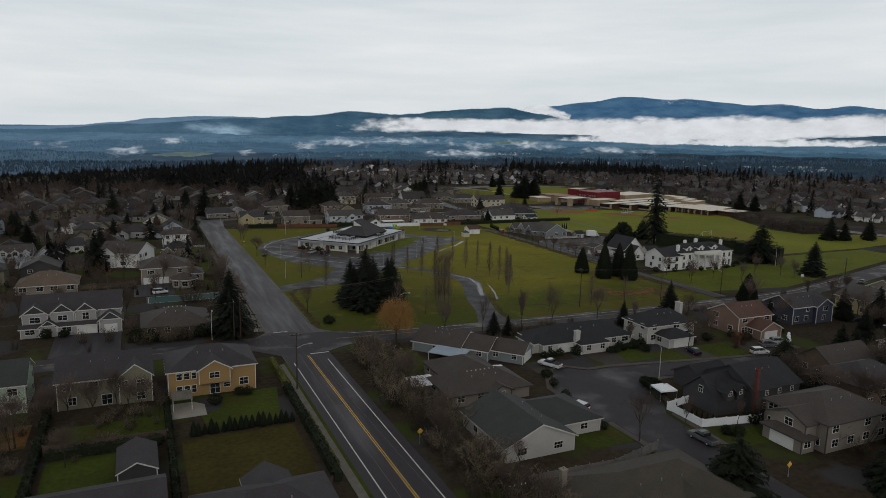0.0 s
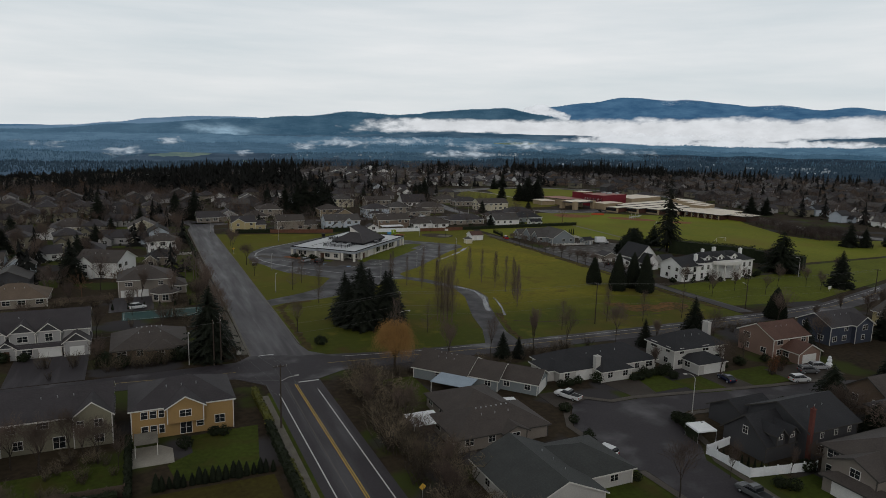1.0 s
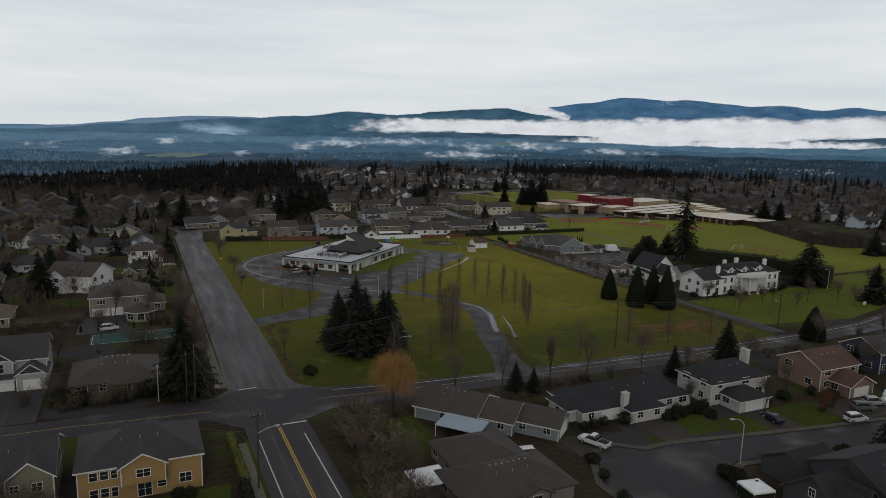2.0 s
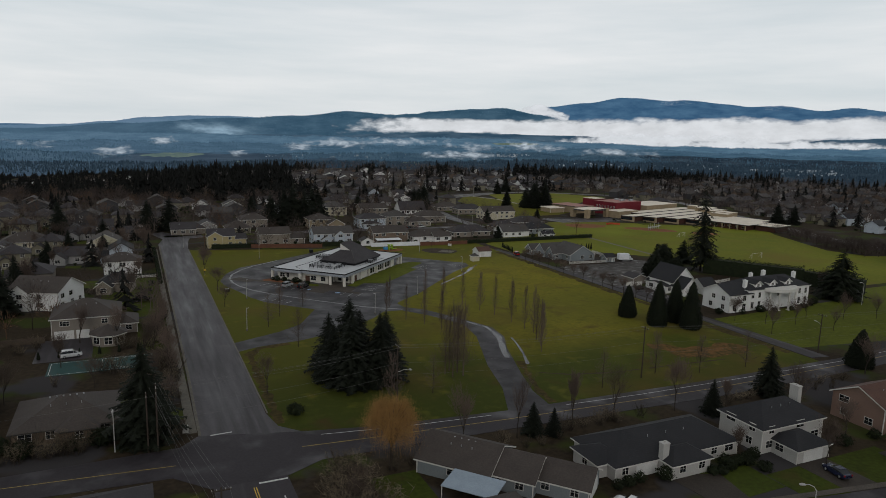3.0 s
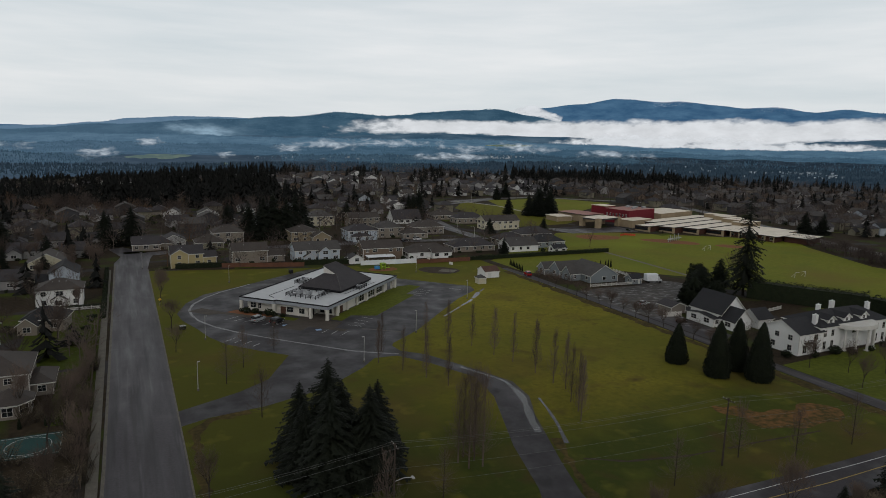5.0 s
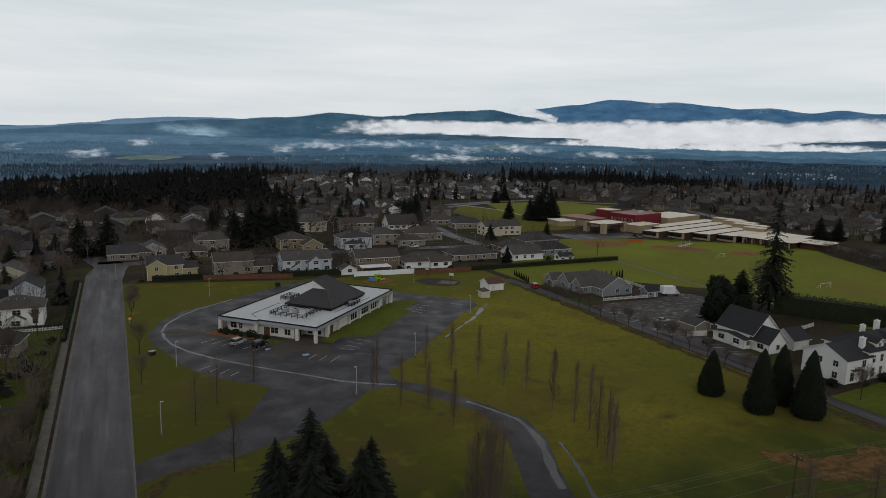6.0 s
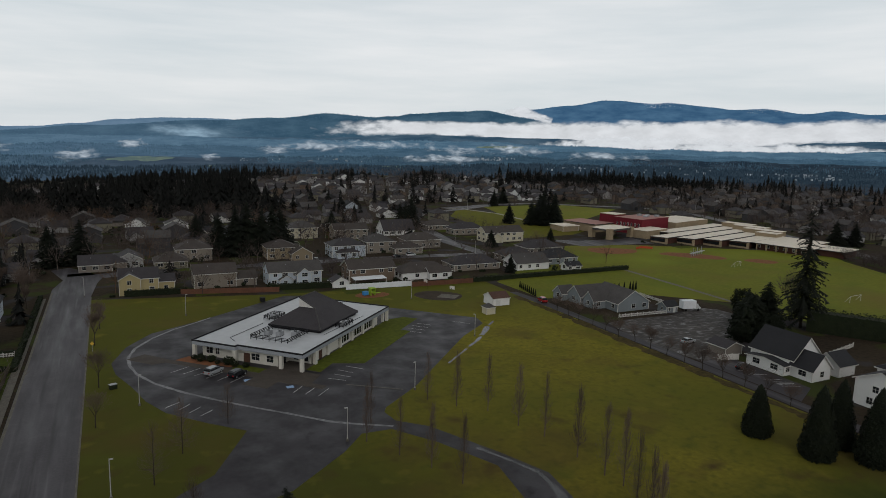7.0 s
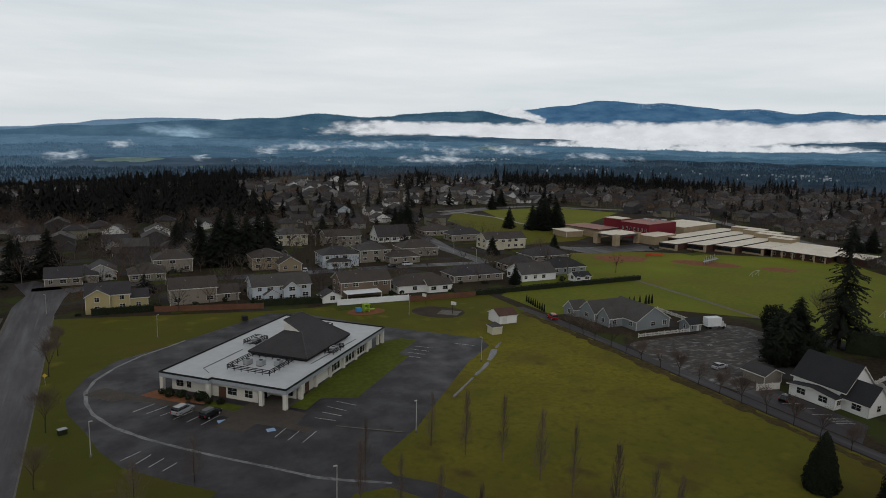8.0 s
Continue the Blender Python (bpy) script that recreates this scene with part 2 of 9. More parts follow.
def sheen(m, weight):
    """Wet blades catch light at low angles."""
    b = m.node_tree.nodes["Principled BSDF"]
    b.inputs["Sheen Weight"].default_value, b.inputs["Sheen Roughness"].default_value = weight, 0.35
    b.inputs["Sheen Tint"].default_value = (1.0, 0.96, 0.06, 1)


for key, weight in (("grass", 0.12), ("school_grass", 0.09), ("verge_grass", 0.08), ("lawn", 0.05)):
    sheen(M[key], weight)
M["court"] = mat("teal_court_paint", (0.016, 0.06, 0.056), (0.01, 0.04, 0.038), 0.5, 0.4, 4, 0.05)


# ---- mesh kit ----
class Geo:
    """Collects verts and faces of one mesh."""

    def __init__(self):
        self.v, self.f, self.m = [], [], []

    def face(self, pts, mi=0):
        k = len(self.v)
        self.v.extend(pts)
        self.f.append(tuple(range(k, k + len(pts))))
        self.m.append(mi)

    def box(self, x0, y0, z0, x1, y1, z1, mi=0):
        k = len(self.v)
        self.v += [(x0, y0, z0), (x1, y0, z0), (x1, y1, z0), (x0, y1, z0), (x0, y0, z1), (x1, y0, z1), (x1, y1, z1), (x0, y1, z1)]
        for q in ((0, 3, 2, 1), (4, 5, 6, 7), (0, 1, 5, 4), (1, 2, 6, 5), (2, 3, 7, 6), (3, 0, 4, 7)):
            self.f.append(tuple(k + i for i in q))
            self.m.append(mi)

    def prism(self, ring, z0, z1, mi=0, side=None):
        """A flat polygon (counter-clockwise) pulled up from z0 to z1."""
        n, k = len(ring), len(self.v)
        self.v += [(x, y, z0) for x, y in ring] + [(x, y, z1) for x, y in ring]
        self.f.append(tuple(k + n + i for i in range(n)))
        self.m.append(mi)
        for i in range(n):
            j = (i + 1) % n
            self.f.append((k + i, k + j, k + n + j, k + n + i))
            self.m.append(mi if side is None else side)

    def solid(self, top, drop, mi=0, edge=0):
        """A slab: a polygon in space with thickness drop below it."""
        n, k = len(top), len(self.v)
        self.v += list(top) + [(x, y, z - drop) for x, y, z in top]
        self.f.append(tuple(range(k, k + n)))
        self.m.append(mi)
        self.f.append(tuple(k + n + i for i in reversed(range(n))))
        self.m.append(edge)
        for i in range(n):
            j = (i + 1) % n
            self.f.append((k + j, k + i, k + n + i, k + n + j))
            self.m.append(edge)

    def tube(self, a, b, r0, r1, n=6, mi=0, caps=False):
        a, b = Vector(a), Vector(b)
        w = (b - a).normalized()
        u = w.orthogonal().normalized()
        s = w.cross(u)
        k = len(self.v)
        for c, r in ((a, r0), (b, r1)):
            for i in range(n):
                t = 2 * math.pi * i / n
                p = c + (u * math.cos(t) + s * math.sin(t)) * r
                self.v.append((p.x, p.y, p.z))
        for i in range(n):
            j = (i + 1) % n
            self.f.append((k + i, k + j, k + n + j, k + n + i))
            self.m.append(mi)
        if caps:
            self.f.append(tuple(k + i for i in reversed(range(n))))
            self.f.append(tuple(k + n + i for i in range(n)))
            self.m += [mi, mi]

    def path(self, pts, r, n=5, mi=0):
        """One bent tube along a line of points."""
        pts = [Vector(q) for q in pts]
        k = len(self.v)
        for i, c in enumerate(pts):
            w = (pts[min(i + 1, len(pts) - 1)] - pts[max(i - 1, 0)]).normalized()
            u = w.cross(Vector((0.31, 0.17, 0.93))).normalized()
            s = w.cross(u)
            for j in range(n):
                t = 2 * math.pi * j / n
                q = c + (u * math.cos(t) + s * math.sin(t)) * r
                self.v.append((q.x, q.y, q.z))
        for i in range(len(pts) - 1):
            for j in range(n):
                a, b = k + i * n + j, k + i * n + (j + 1) % n
                self.f.append((a, b, b + n, a + n))
                self.m.append(mi)

    def data(self, name, mats, smooth=False):
        me = bpy.data.meshes.new(name)
        me.from_pydata(self.v, [], self.f)
        for m in (mats if isinstance(mats, (list, tuple)) else [mats]):
            me.materials.append(m)
        me.polygons.foreach_set("material_index", self.m)
        if smooth:
            me.polygons.foreach_set("use_smooth", [True] * len(self.f))
        me.update()
        return me


def part(name, geo, mats, parent=None, label="", smooth=False, at=None):
    me = geo if isinstance(geo, bpy.types.Mesh) else geo.data(name, mats, smooth)
    ob = new(name, me)
    if parent:
        ob.parent = parent
    if at is not None:
        ob.matrix_basis = at
    if label:
        ob["label"] = label
    return ob


def thing(name, label, category, x=0.0, y=0.0, z=0.0, rz=0.0, group="", kind=""):
    ob = new(name)
    ob.matrix_basis = pose(x, y, z, 0, 0, rz)
    ob.empty_display_size = 0.5
    return tagged(ob, label, category, group, kind)


def ccw(ring):
    a = sum(ring[i - 1][0] * p[1] - p[0] * ring[i - 1][1] for i, p in enumerate(ring))
    return ring if a > 0 else ring[::-1]


def soften(ring, rounds=2):
    """Rounds the corners of a ring by cutting them."""
    for _ in range(rounds):
        out = []
        for i, p in enumerate(ring):
            q = ring[(i + 1) % len(ring)]
            out += [(p[0] * 0.75 + q[0] * 0.25, p[1] * 0.75 + q[1] * 0.25), (p[0] * 0.25 + q[0] * 0.75, p[1] * 0.25 + q[1] * 0.75)]
        ring = out
    return ring


def sheet(name, ring, z, m, label, category, kind="structure", deep=0.3, round_=0, side=None):
    g = Geo()
    r = ccw(list(ring))
    if round_:
        r = soften(r, round_)
    g.prism(r, z - deep, z, 0, 0 if side is None else 1)
    mats = m if side is None else [m, side]
    ob = part(name, g, mats)
    # long outlines need a clean triangulation
    bm = bmesh.new()
    bm.from_mesh(ob.data)
    bmesh.ops.triangulate(bm, faces=[f for f in bm.faces if len(f.verts) > 4])
    bm.to_mesh(ob.data)
    bm.free()
    return tagged(ob, label, category, "", kind)


def rect(x0, y0, x1, y1):
    return [(x0, y0), (x1, y0), (x1, y1), (x0, y1)]


# ---- ground ----
def lie(x, y):
    """Height of the land: level near by, falling off in the far north-west and at the plateau's edge."""
    r = math.hypot(x - 30, y - 60)
    az = math.degrees(math.atan2(x - 30, y - 60))
    s = min(1.0, max(0.0, (r - 470) / 380))
    w = min(1.0, max(0.0, (16 - az) / 26))
    far = max(0.0, r - 950)
    return -17 * s * s * (3 - 2 * s) * w - 0.00012 * far * far - 0.02 * far


g = Geo()
N = 90
R = 1150.0
gv = {}
for i in range(N + 1):
    for j in range(N + 1):
        x, y = -900 + 2600 * i / N, -300 + 1500 * j / N
        gv[i, j] = len(g.v)
        g.v.append((x, y, lie(x, y)))
for i in range(N):
    for j in range(N):
        g.f.append((gv[i, j], gv[i + 1, j], gv[i + 1, j + 1], gv[i, j + 1]))
        g.m.append(0)
tagged(part("ground", g, M["ground"]), "dark winter ground of soil and rough grass", "ground", "", "structure")

# church block lawn, gardens and playing fields
sheet("grass_field", [(42.0, 164), (90, 160), (176, 159), (177, 349), (100, 354), (42.2, 366)], 0.03, M["grass"], "yellowish wet grass field round the church", "grass")
sheet("grass_verge", [(181.5, 170), (215, 165.5), (262, 177), (330, 195), (330, 214), (262, 213), (256, 204), (181.5, 200)], 0.03, M["verge_grass"], "wet lawn before the white mansion", "grass")
sheet("playing_field", [(181, 347), (182, 318), (222, 310), (244, 289), (246, 232), (262, 217), (330, 217), (392, 225), (384, 250), (350, 262), (345, 280), (368, 330), (384, 352), (300, 404), (262, 412)], 0.025, M["school_grass"], "green school playing field", "grass")
sheet("grass_bank", [(249, 440), (292, 445), (345, 478), (335, 500), (306, 524), (303, 560), (288, 584), (262, 545)], 0.02, M["grass"], "grass bank behind the houses", "grass")
sheet("far_field", [(318, 484), (418, 555), (392, 600), (318, 596), (296, 520)], 0.036, M["school_grass"], "green field beyond the school road", "grass")
LAWNS = [rect(5, 93, 24, 115), [(10, 118), (22, 116), (24.6, 134), (13, 133.5), (13, 127), (9, 124)], rect(-15, 119, 3, 127.5), rect(-34, 88, -17.5, 112), rect(-15, 104, -5, 114),
         rect(68.5, 86, 78, 96), rect(113, 114.5, 141, 124), rect(98, 120, 112.8, 129), rect(52, 133, 60, 147), rect(94, 77, 104, 83), rect(10, 258, 28, 300), rect(-4, 300, 27, 312), rect(20, 226, 28, 256), rect(-36, 262, -18, 276), rect(6, 181, 28, 186)]
for r in LAWNS:
    sheet("garden_lawn", r, 0.03, M["tired_lawn"] if r is LAWNS[0] else M["lawn"], "tired brownish back garden lawn" if r is LAWNS[0] else "damp green back garden lawn", "lawn")
MUD = [(143.6, 188), (146, 185.4), (148.5, 186), (150, 180.6), (155, 181.4), (158, 178.6), (162, 181.6), (165.6, 180.4), (168.6, 176.4), (166.4, 173.6), (163, 171.4), (158, 172.8), (152.6, 171.6), (148.6, 174.2), (145, 174.4), (143.6, 178), (145.4, 180.6), (141.8, 184)]
sheet("muddy_patch", soften(MUD, 1), 0.045, M["mud"], "reddish-brown churned muddy patch in the field", "mud patch")

# ---- roads ----
sheet("street", [(29, 166), (29, 180), (29.4, 205), (30, 300), (30.5, 385), (33, 400), (28, 420), (34, 424), (46, 404), (44, 392), (42.2, 370), (42.2, 288), (41.9, 190), (41.7, 178), (42.8, 171.5), (46.5, 167.5), (46.5, 165), (29, 164)], 0.06, M["asphalt"], "worn wet grey asphalt residential street", "road", side=M["concrete"])
sheet("main_road", rect(29.4, -60, 40.6, 153.5), 0.062, M["asphalt_new"], "newly laid dark wet asphalt road with painted lines", "road")
CROSS = [(-140, 160.5), (-60, 160), (0, 160), (24, 158.5), (29, 153), (41, 153), (47, 156), (85, 154.6), (136, 152.2), (183, 152.6), (215, 154), (262, 164), (330, 181), (328, 191), (258, 173), (213, 162), (183, 160.2), (136, 160.5), (86, 162.3), (60, 164.8), (46.6, 167.6), (29, 172.4), (25.7, 168.9), (0, 168.4), (-60, 169), (-140, 170)]
sheet("cross_road", CROSS, 0.066, M["cross_asphalt"], "wet asphalt cross road with a yellow centre line", "road")
LOT = [(47.5, 298.5), (48.3, 290.6), (51.4, 280.5), (53.5, 271.7), (56.7, 264.2), (63.3, 256.4), (69.5, 250.2), (61.7, 235.6), (54.8, 230.4), (41.5, 224), (41.5, 216.8), (47.4, 219.3), (58.3, 221), (72, 226), (83.3, 235.2), (88.4, 240.9), (94.2, 240.6), (99.8, 232.3), (105.3, 220.4), (103.5, 208.7), (95.2, 187.1), (91.3, 173.2), (86, 161.5), (95.6, 160.4), (96.6, 169.3), (99.8, 179.3), (106.3, 197), (110.6, 206.1), (111.8, 214.9), (108.3, 223.9), (101.3, 238.9), (96.3, 243.8), (95.8, 248.4), (97, 250.5), (100.6, 253.4), (107.8, 259.3), (121.5, 274), (135.3, 288.6), (146.7, 297.8), (148, 304), (127.7, 324.4), (108, 349), (100, 351), (91, 344.4), (69.9, 328.7), (57.3, 320.6), (50.9, 310.3)]
sheet("church_car_park", LOT, 0.055, M["lot_asphalt"], "old wet asphalt car park and winding drive of the church", "car park", side=M["concrete"])
sheet("lane", [(176.5, 163), (182, 162), (180.5, 215), (180.5, 250), (180.8, 312), (179, 330), (176.2, 330), (177.4, 290), (177, 230)], 0.05, M["asphalt_new"], "narrow wet lane beside the field", "road")
sheet("gravel_yard", [(180.4, 245), (188, 243), (191, 252), (208, 256), (224, 268), (232, 282), (222, 292), (214, 284), (190, 286), (180.6, 284)], 0.045, M["gravel"], "muddy gravel yard with puddles", "yard", round_=1)
CUL = [(79, 40), (79.3, 94), (74, 97), (74.5, 101), (78, 103), (78, 112), (81, 117), (84, 121), (88, 122), (92, 118.6), (98, 118.6), (131, 113), (147, 111), (170, 104), (170, 96), (140, 99), (118, 108), (104, 110), (98, 108), (96.5, 103), (94.2, 97), (91.2, 93), (90, 80), (88.5, 40)]
sheet("cul_de_sac", CUL, 0.055, M["cross_asphalt"], "wet asphalt cul-de-sac turning circle", "road", side=M["concrete"])
for r in (rect(74, 96.5, 79.5, 103), rect(80, 121, 87, 128), [(98.5, 118), (104, 117.4), (106, 127), (97, 131)], rect(139, 113, 155, 122), rect(121, 114, 128, 124.5)):
    sheet("driveway", r, 0.05, M["drive"], "dark wet concrete driveway", "driveway")
sheet("driveway", rect(-20, 169, -5, 188), 0.05, M["asphalt_new"], "dark wet driveway of the grey house", "driveway")
sheet("driveway", rect(-2, 224, 10, 241.5), 0.045, M["asphalt_new"], "dark wet asphalt driveway with a parked car", "driveway")
sheet("school_yard", [(270, 408), (316, 404), (318, 424), (280, 424), (262, 436)], 0.05, M["asphalt"], "wet asphalt school yard", "yard")
sheet("far_road", [(46, 400), (60, 404), (110, 404), (170, 404), (205, 400), (205, 407), (170, 411), (110, 411), (60, 411), (44, 408)], 0.05, M["asphalt"], "wet side street between houses", "road")
sheet("far_road", [(205, 400), (212, 404), (212, 440), (226, 520), (250, 560), (330, 600), (328, 606), (246, 567), (219, 524), (204, 440)], 0.052, M["asphalt"], "wet street bending between houses", "road")
SCHOOL_STREET = [(280, 592), (330, 608), (372, 614), (398, 597), (437, 571), (460, 545), (458, 505), (446, 468), (424, 408), (406, 362), (392, 329), (384, 294), (388, 262), (398, 228), (412, 190)]
SCHOOL_PATH = [(284, 592), (294, 582), (304, 552), (303, 520), (302, 492), (304, 472)]
sheet("field_path", [(246, 350), (248, 350), (246.5, 318), (244.5, 288), (242.7, 288), (244.5, 318)], 0.05, M["concrete"], "narrow pale path along the playing field", "path")

# ---- house materials ----
def siding(name, c, rnd=0.0):
    return mat(name, c, tuple(k * 0.8 for k in c), 0.7, 0.25, 5, 0.35, bands=("Z", 5.0, 0.8), spec=0.3)


def shingle(name, c):
    return mat(name, c, tuple(k * 0.58 for k in c), 0.74, 0.35, 3.5, 0.4, bands=("Z", 6.0, 0.6), spec=0.26, low=0.3, high=0.7)


WALL = {
    "yellow": siding("ochre_siding", (0.3, 0.19, 0.075)), "sage": siding("sage_siding", (0.19, 0.175, 0.125)), "mint": siding("mint_siding", (0.34, 0.42, 0.33)),
    # The greyed white below is white siding with shade put into its tone.
    "grey": siding("grey_siding", (0.3, 0.295, 0.29)), "taupe": siding("taupe_siding", (0.2, 0.175, 0.15)), "shaded_white": siding("shaded_white_siding", (0.42, 0.41, 0.385)), "white": siding("white_siding", (0.7, 0.7, 0.68)),
    "cream": siding("cream_siding", (0.5, 0.46, 0.34)), "bluegrey": siding("blue_grey_siding", (0.19, 0.215, 0.225)), "salmon": siding("salmon_siding", (0.21, 0.135, 0.105)),
    "navy": siding("dark_blue_siding", (0.04, 0.048, 0.07)), "char": siding("charcoal_siding", (0.05, 0.05, 0.054)), "beige": siding("beige_siding", (0.22, 0.19, 0.155)),
    "brown": siding("brown_siding", (0.14, 0.1, 0.07)), "lemon": siding("pale_yellow_siding", (0.38, 0.315, 0.16)), "tan": siding("tan_siding", (0.25, 0.2, 0.13)),
    "bluewhite": siding("pale_blue_siding", (0.42, 0.47, 0.52)),
}
ROOF = {
    "slate": shingle("slate_shingle", (0.046, 0.041, 0.044)), "black": shingle("black_shingle", (0.022, 0.022, 0.025)), "brown": shingle("brown_shingle", (0.064, 0.053, 0.047)),
    "tan": shingle("tan_shingle", (0.13, 0.095, 0.068)), "green": shingle("dark_green_grey_shingle", (0.042, 0.045, 0.043)), "red": shingle("red_brown_shingle", (0.095, 0.048, 0.035)),
    "grey": shingle("grey_shingle", (0.072, 0.066, 0.063)), "moss": shingle("mossy_shingle", (0.062, 0.053, 0.04)),
}
M["trim"] = mat("white_trim", (0.6, 0.58, 0.54), (0.44, 0.43, 0.4), 0.6, 0.8, 6, 0.05)
M["dark_trim"] = mat("dark_trim", (0.07, 0.065, 0.06), None, 0.6, 0.8, 6, 0.05)
M["glass"] = mat("window_glass", (0.018, 0.021, 0.024), (0.01, 0.012, 0.014), 0.12, 0.5, 2, 0.0, spec=0.5)
M["door_white"] = mat("white_door_panels", (0.6, 0.6, 0.58), (0.48, 0.48, 0.46), 0.55, 0.8, 6, 0.1, bands=("Z", 2.0, 0.8))
M["door_dark"] = mat("dark_door", (0.09, 0.05, 0.035), None, 0.5)
M["brick"] = mat("red_brick", (0.14, 0.05, 0.04), (0.09, 0.035, 0.03), 0.85, 1.0, 9, 0.4, bands=("Z", 12.0, 0.8))
M["wood"] = mat("weathered_wood", (0.11, 0.085, 0.065), (0.06, 0.047, 0.036), 0.85, 0.6, 7, 0.3)
M["redwood"] = mat("reddish_fence_wood", (0.16, 0.075, 0.045), (0.1, 0.05, 0.034), 0.85, 0.6, 7, 0.3)
M["metal"] = mat("galvanised_metal", (0.42, 0.43, 0.44), (0.3, 0.31, 0.32), 0.45, 1.0, 8, 0.05, metal=0.6)
M["black_metal"] = mat("black_painted_metal", (0.02, 0.02, 0.022), None, 0.5, 1, 8, 0.05)
M["membrane"] = mat("pale_grey_roof_membrane", (0.44, 0.45, 0.46), (0.37, 0.38, 0.39), 0.45, 0.05, 0.5, 0.02, spec=0.3)
M["stucco"] = mat("off_white_stucco", (0.58, 0.56, 0.5), (0.45, 0.43, 0.38), 0.85, 0.3, 8, 0.15)
M["cream_roof"] = mat("cream_coated_roof", (0.74, 0.67, 0.56), (0.56, 0.5, 0.41), 0.6, 0.1, 1.2, 0.05)
M["school_red"] = mat("dark_red_panel", (0.15, 0.02, 0.028), (0.11, 0.014, 0.02), 0.6, 0.2, 4, 0.1)
M["school_tan"] = mat("tan_block_wall", (0.32, 0.25, 0.16), (0.22, 0.17, 0.11), 0.85, 0.3, 5, 0.2)
M["canvas"] = mat("white_canvas", (0.72, 0.74, 0.75), (0.6, 0.62, 0.63), 0.7, 0.6, 4, 0.1)
M["tin"] = mat("bluish_corrugated_sheet", (0.3, 0.36, 0.42), (0.22, 0.27, 0.32), 0.4, 0.5, 5, 0.2, bands=("X", 5.0, 1.5))
M["plastic_green"] = mat("lime_green_plastic", (0.3, 0.45, 0.04), None, 0.4)
M["plastic_blue"] = mat("blue_plastic", (0.06, 0.25, 0.5), None, 0.4)
M["orange"] = mat("orange_mesh", (0.5, 0.09, 0.04), None, 0.7)

WIN = {}


def window_meshes(w, h, mull):
    key = (round(w, 2), round(h, 2), mull)
    if key not in WIN:
        f, p = Geo(), Geo()
        t = 0.1
        xs, bx = [-w / 2, -w / 2 + t], {0}
        for k in range(1, mull + 1):
            c = -w / 2 + w * k / (mull + 1)
            bx.add(len(xs))
            xs += [c - 0.035, c + 0.035]
        bx.add(len(xs))
        xs += [w / 2 - t, w / 2]
        zs, bz = [0, t, h * 0.52, h * 0.52 + 0.05, h - t, h], {0, 2, 4}
        xs = xs[:2] + xs[2:]
        nx, nz = len(xs), len(zs)
        for y in (-0.07, 0.0):
            f.v += [(x, y, z) for z in zs for x in xs]
        bars = {0, nx - 2} | {2 * k for k in range(1, mull + 1)}
        for j in range(nz - 1):
            for i in range(nx - 1):
                if i in bars or j in bz:
                    q = j * nx + i
                    f.f.append((q, q + 1, q + nx + 1, q + nx))
                    f.m.append(0)
        o = nx * nz
        rim_ = [i for i in range(nx)] + [j * nx + nx - 1 for j in range(1, nz)] + [(nz - 1) * nx + i for i in reversed(range(nx - 1))] + [j * nx for j in reversed(range(1, nz - 1))]
        for i, q in enumerate(rim_):
            r_ = rim_[(i + 1) % len(rim_)]
            f.f.append((r_, q, q + o, r_ + o))
            f.m.append(0)
        p.box(-w / 2 + t * 0.5, -0.03, t * 0.5, w / 2 - t * 0.5, 0.02, h - t * 0.5)
        WIN[key] = (f.data("window", M["trim"]), p.data("pane", M["glass"]))
    return WIN[key]


SIDE = {"S": 0, "E": 90, "N": 180, "W": -90}


def window(root, side, u, line, z, w, h, mull=1):
    """A window on a wall that faces S, E, N or W in the house's own frame; u runs along the wall, line is the wall's place."""
    fm, pm = window_meshes(w, h, mull)
    x, y = (u, line) if side in "SN" else (line, u)
    fr = part("window", fm, None, root, at=pose(x, y, z, 0, 0, SIDE[side]))
    part("pane", pm, None, fr)


def panel_door(root, side, u, line, w, h, m, name="door", z=0.0, rows=4):
    g = Geo()
    g.box(-w / 2, -0.06, 0, w / 2, 0.0, h)
    x, y = (u, line) if side in "SN" else (line, u)
    leaf = part(name, g, m, root, at=pose(x, y, z, 0, 0, SIDE[side]))
    g = Geo()
    g.box(-w / 2 + 0.07, -0.085, 0, w / 2 - 0.07, -0.06, (h - 0.1) / rows - 0.09)
    me = g.data("panel", m)
    for k in range(rows):
        part("panel", me, None, leaf, at=pose(0, 0, 0.08 + k * (h - 0.1) / rows))


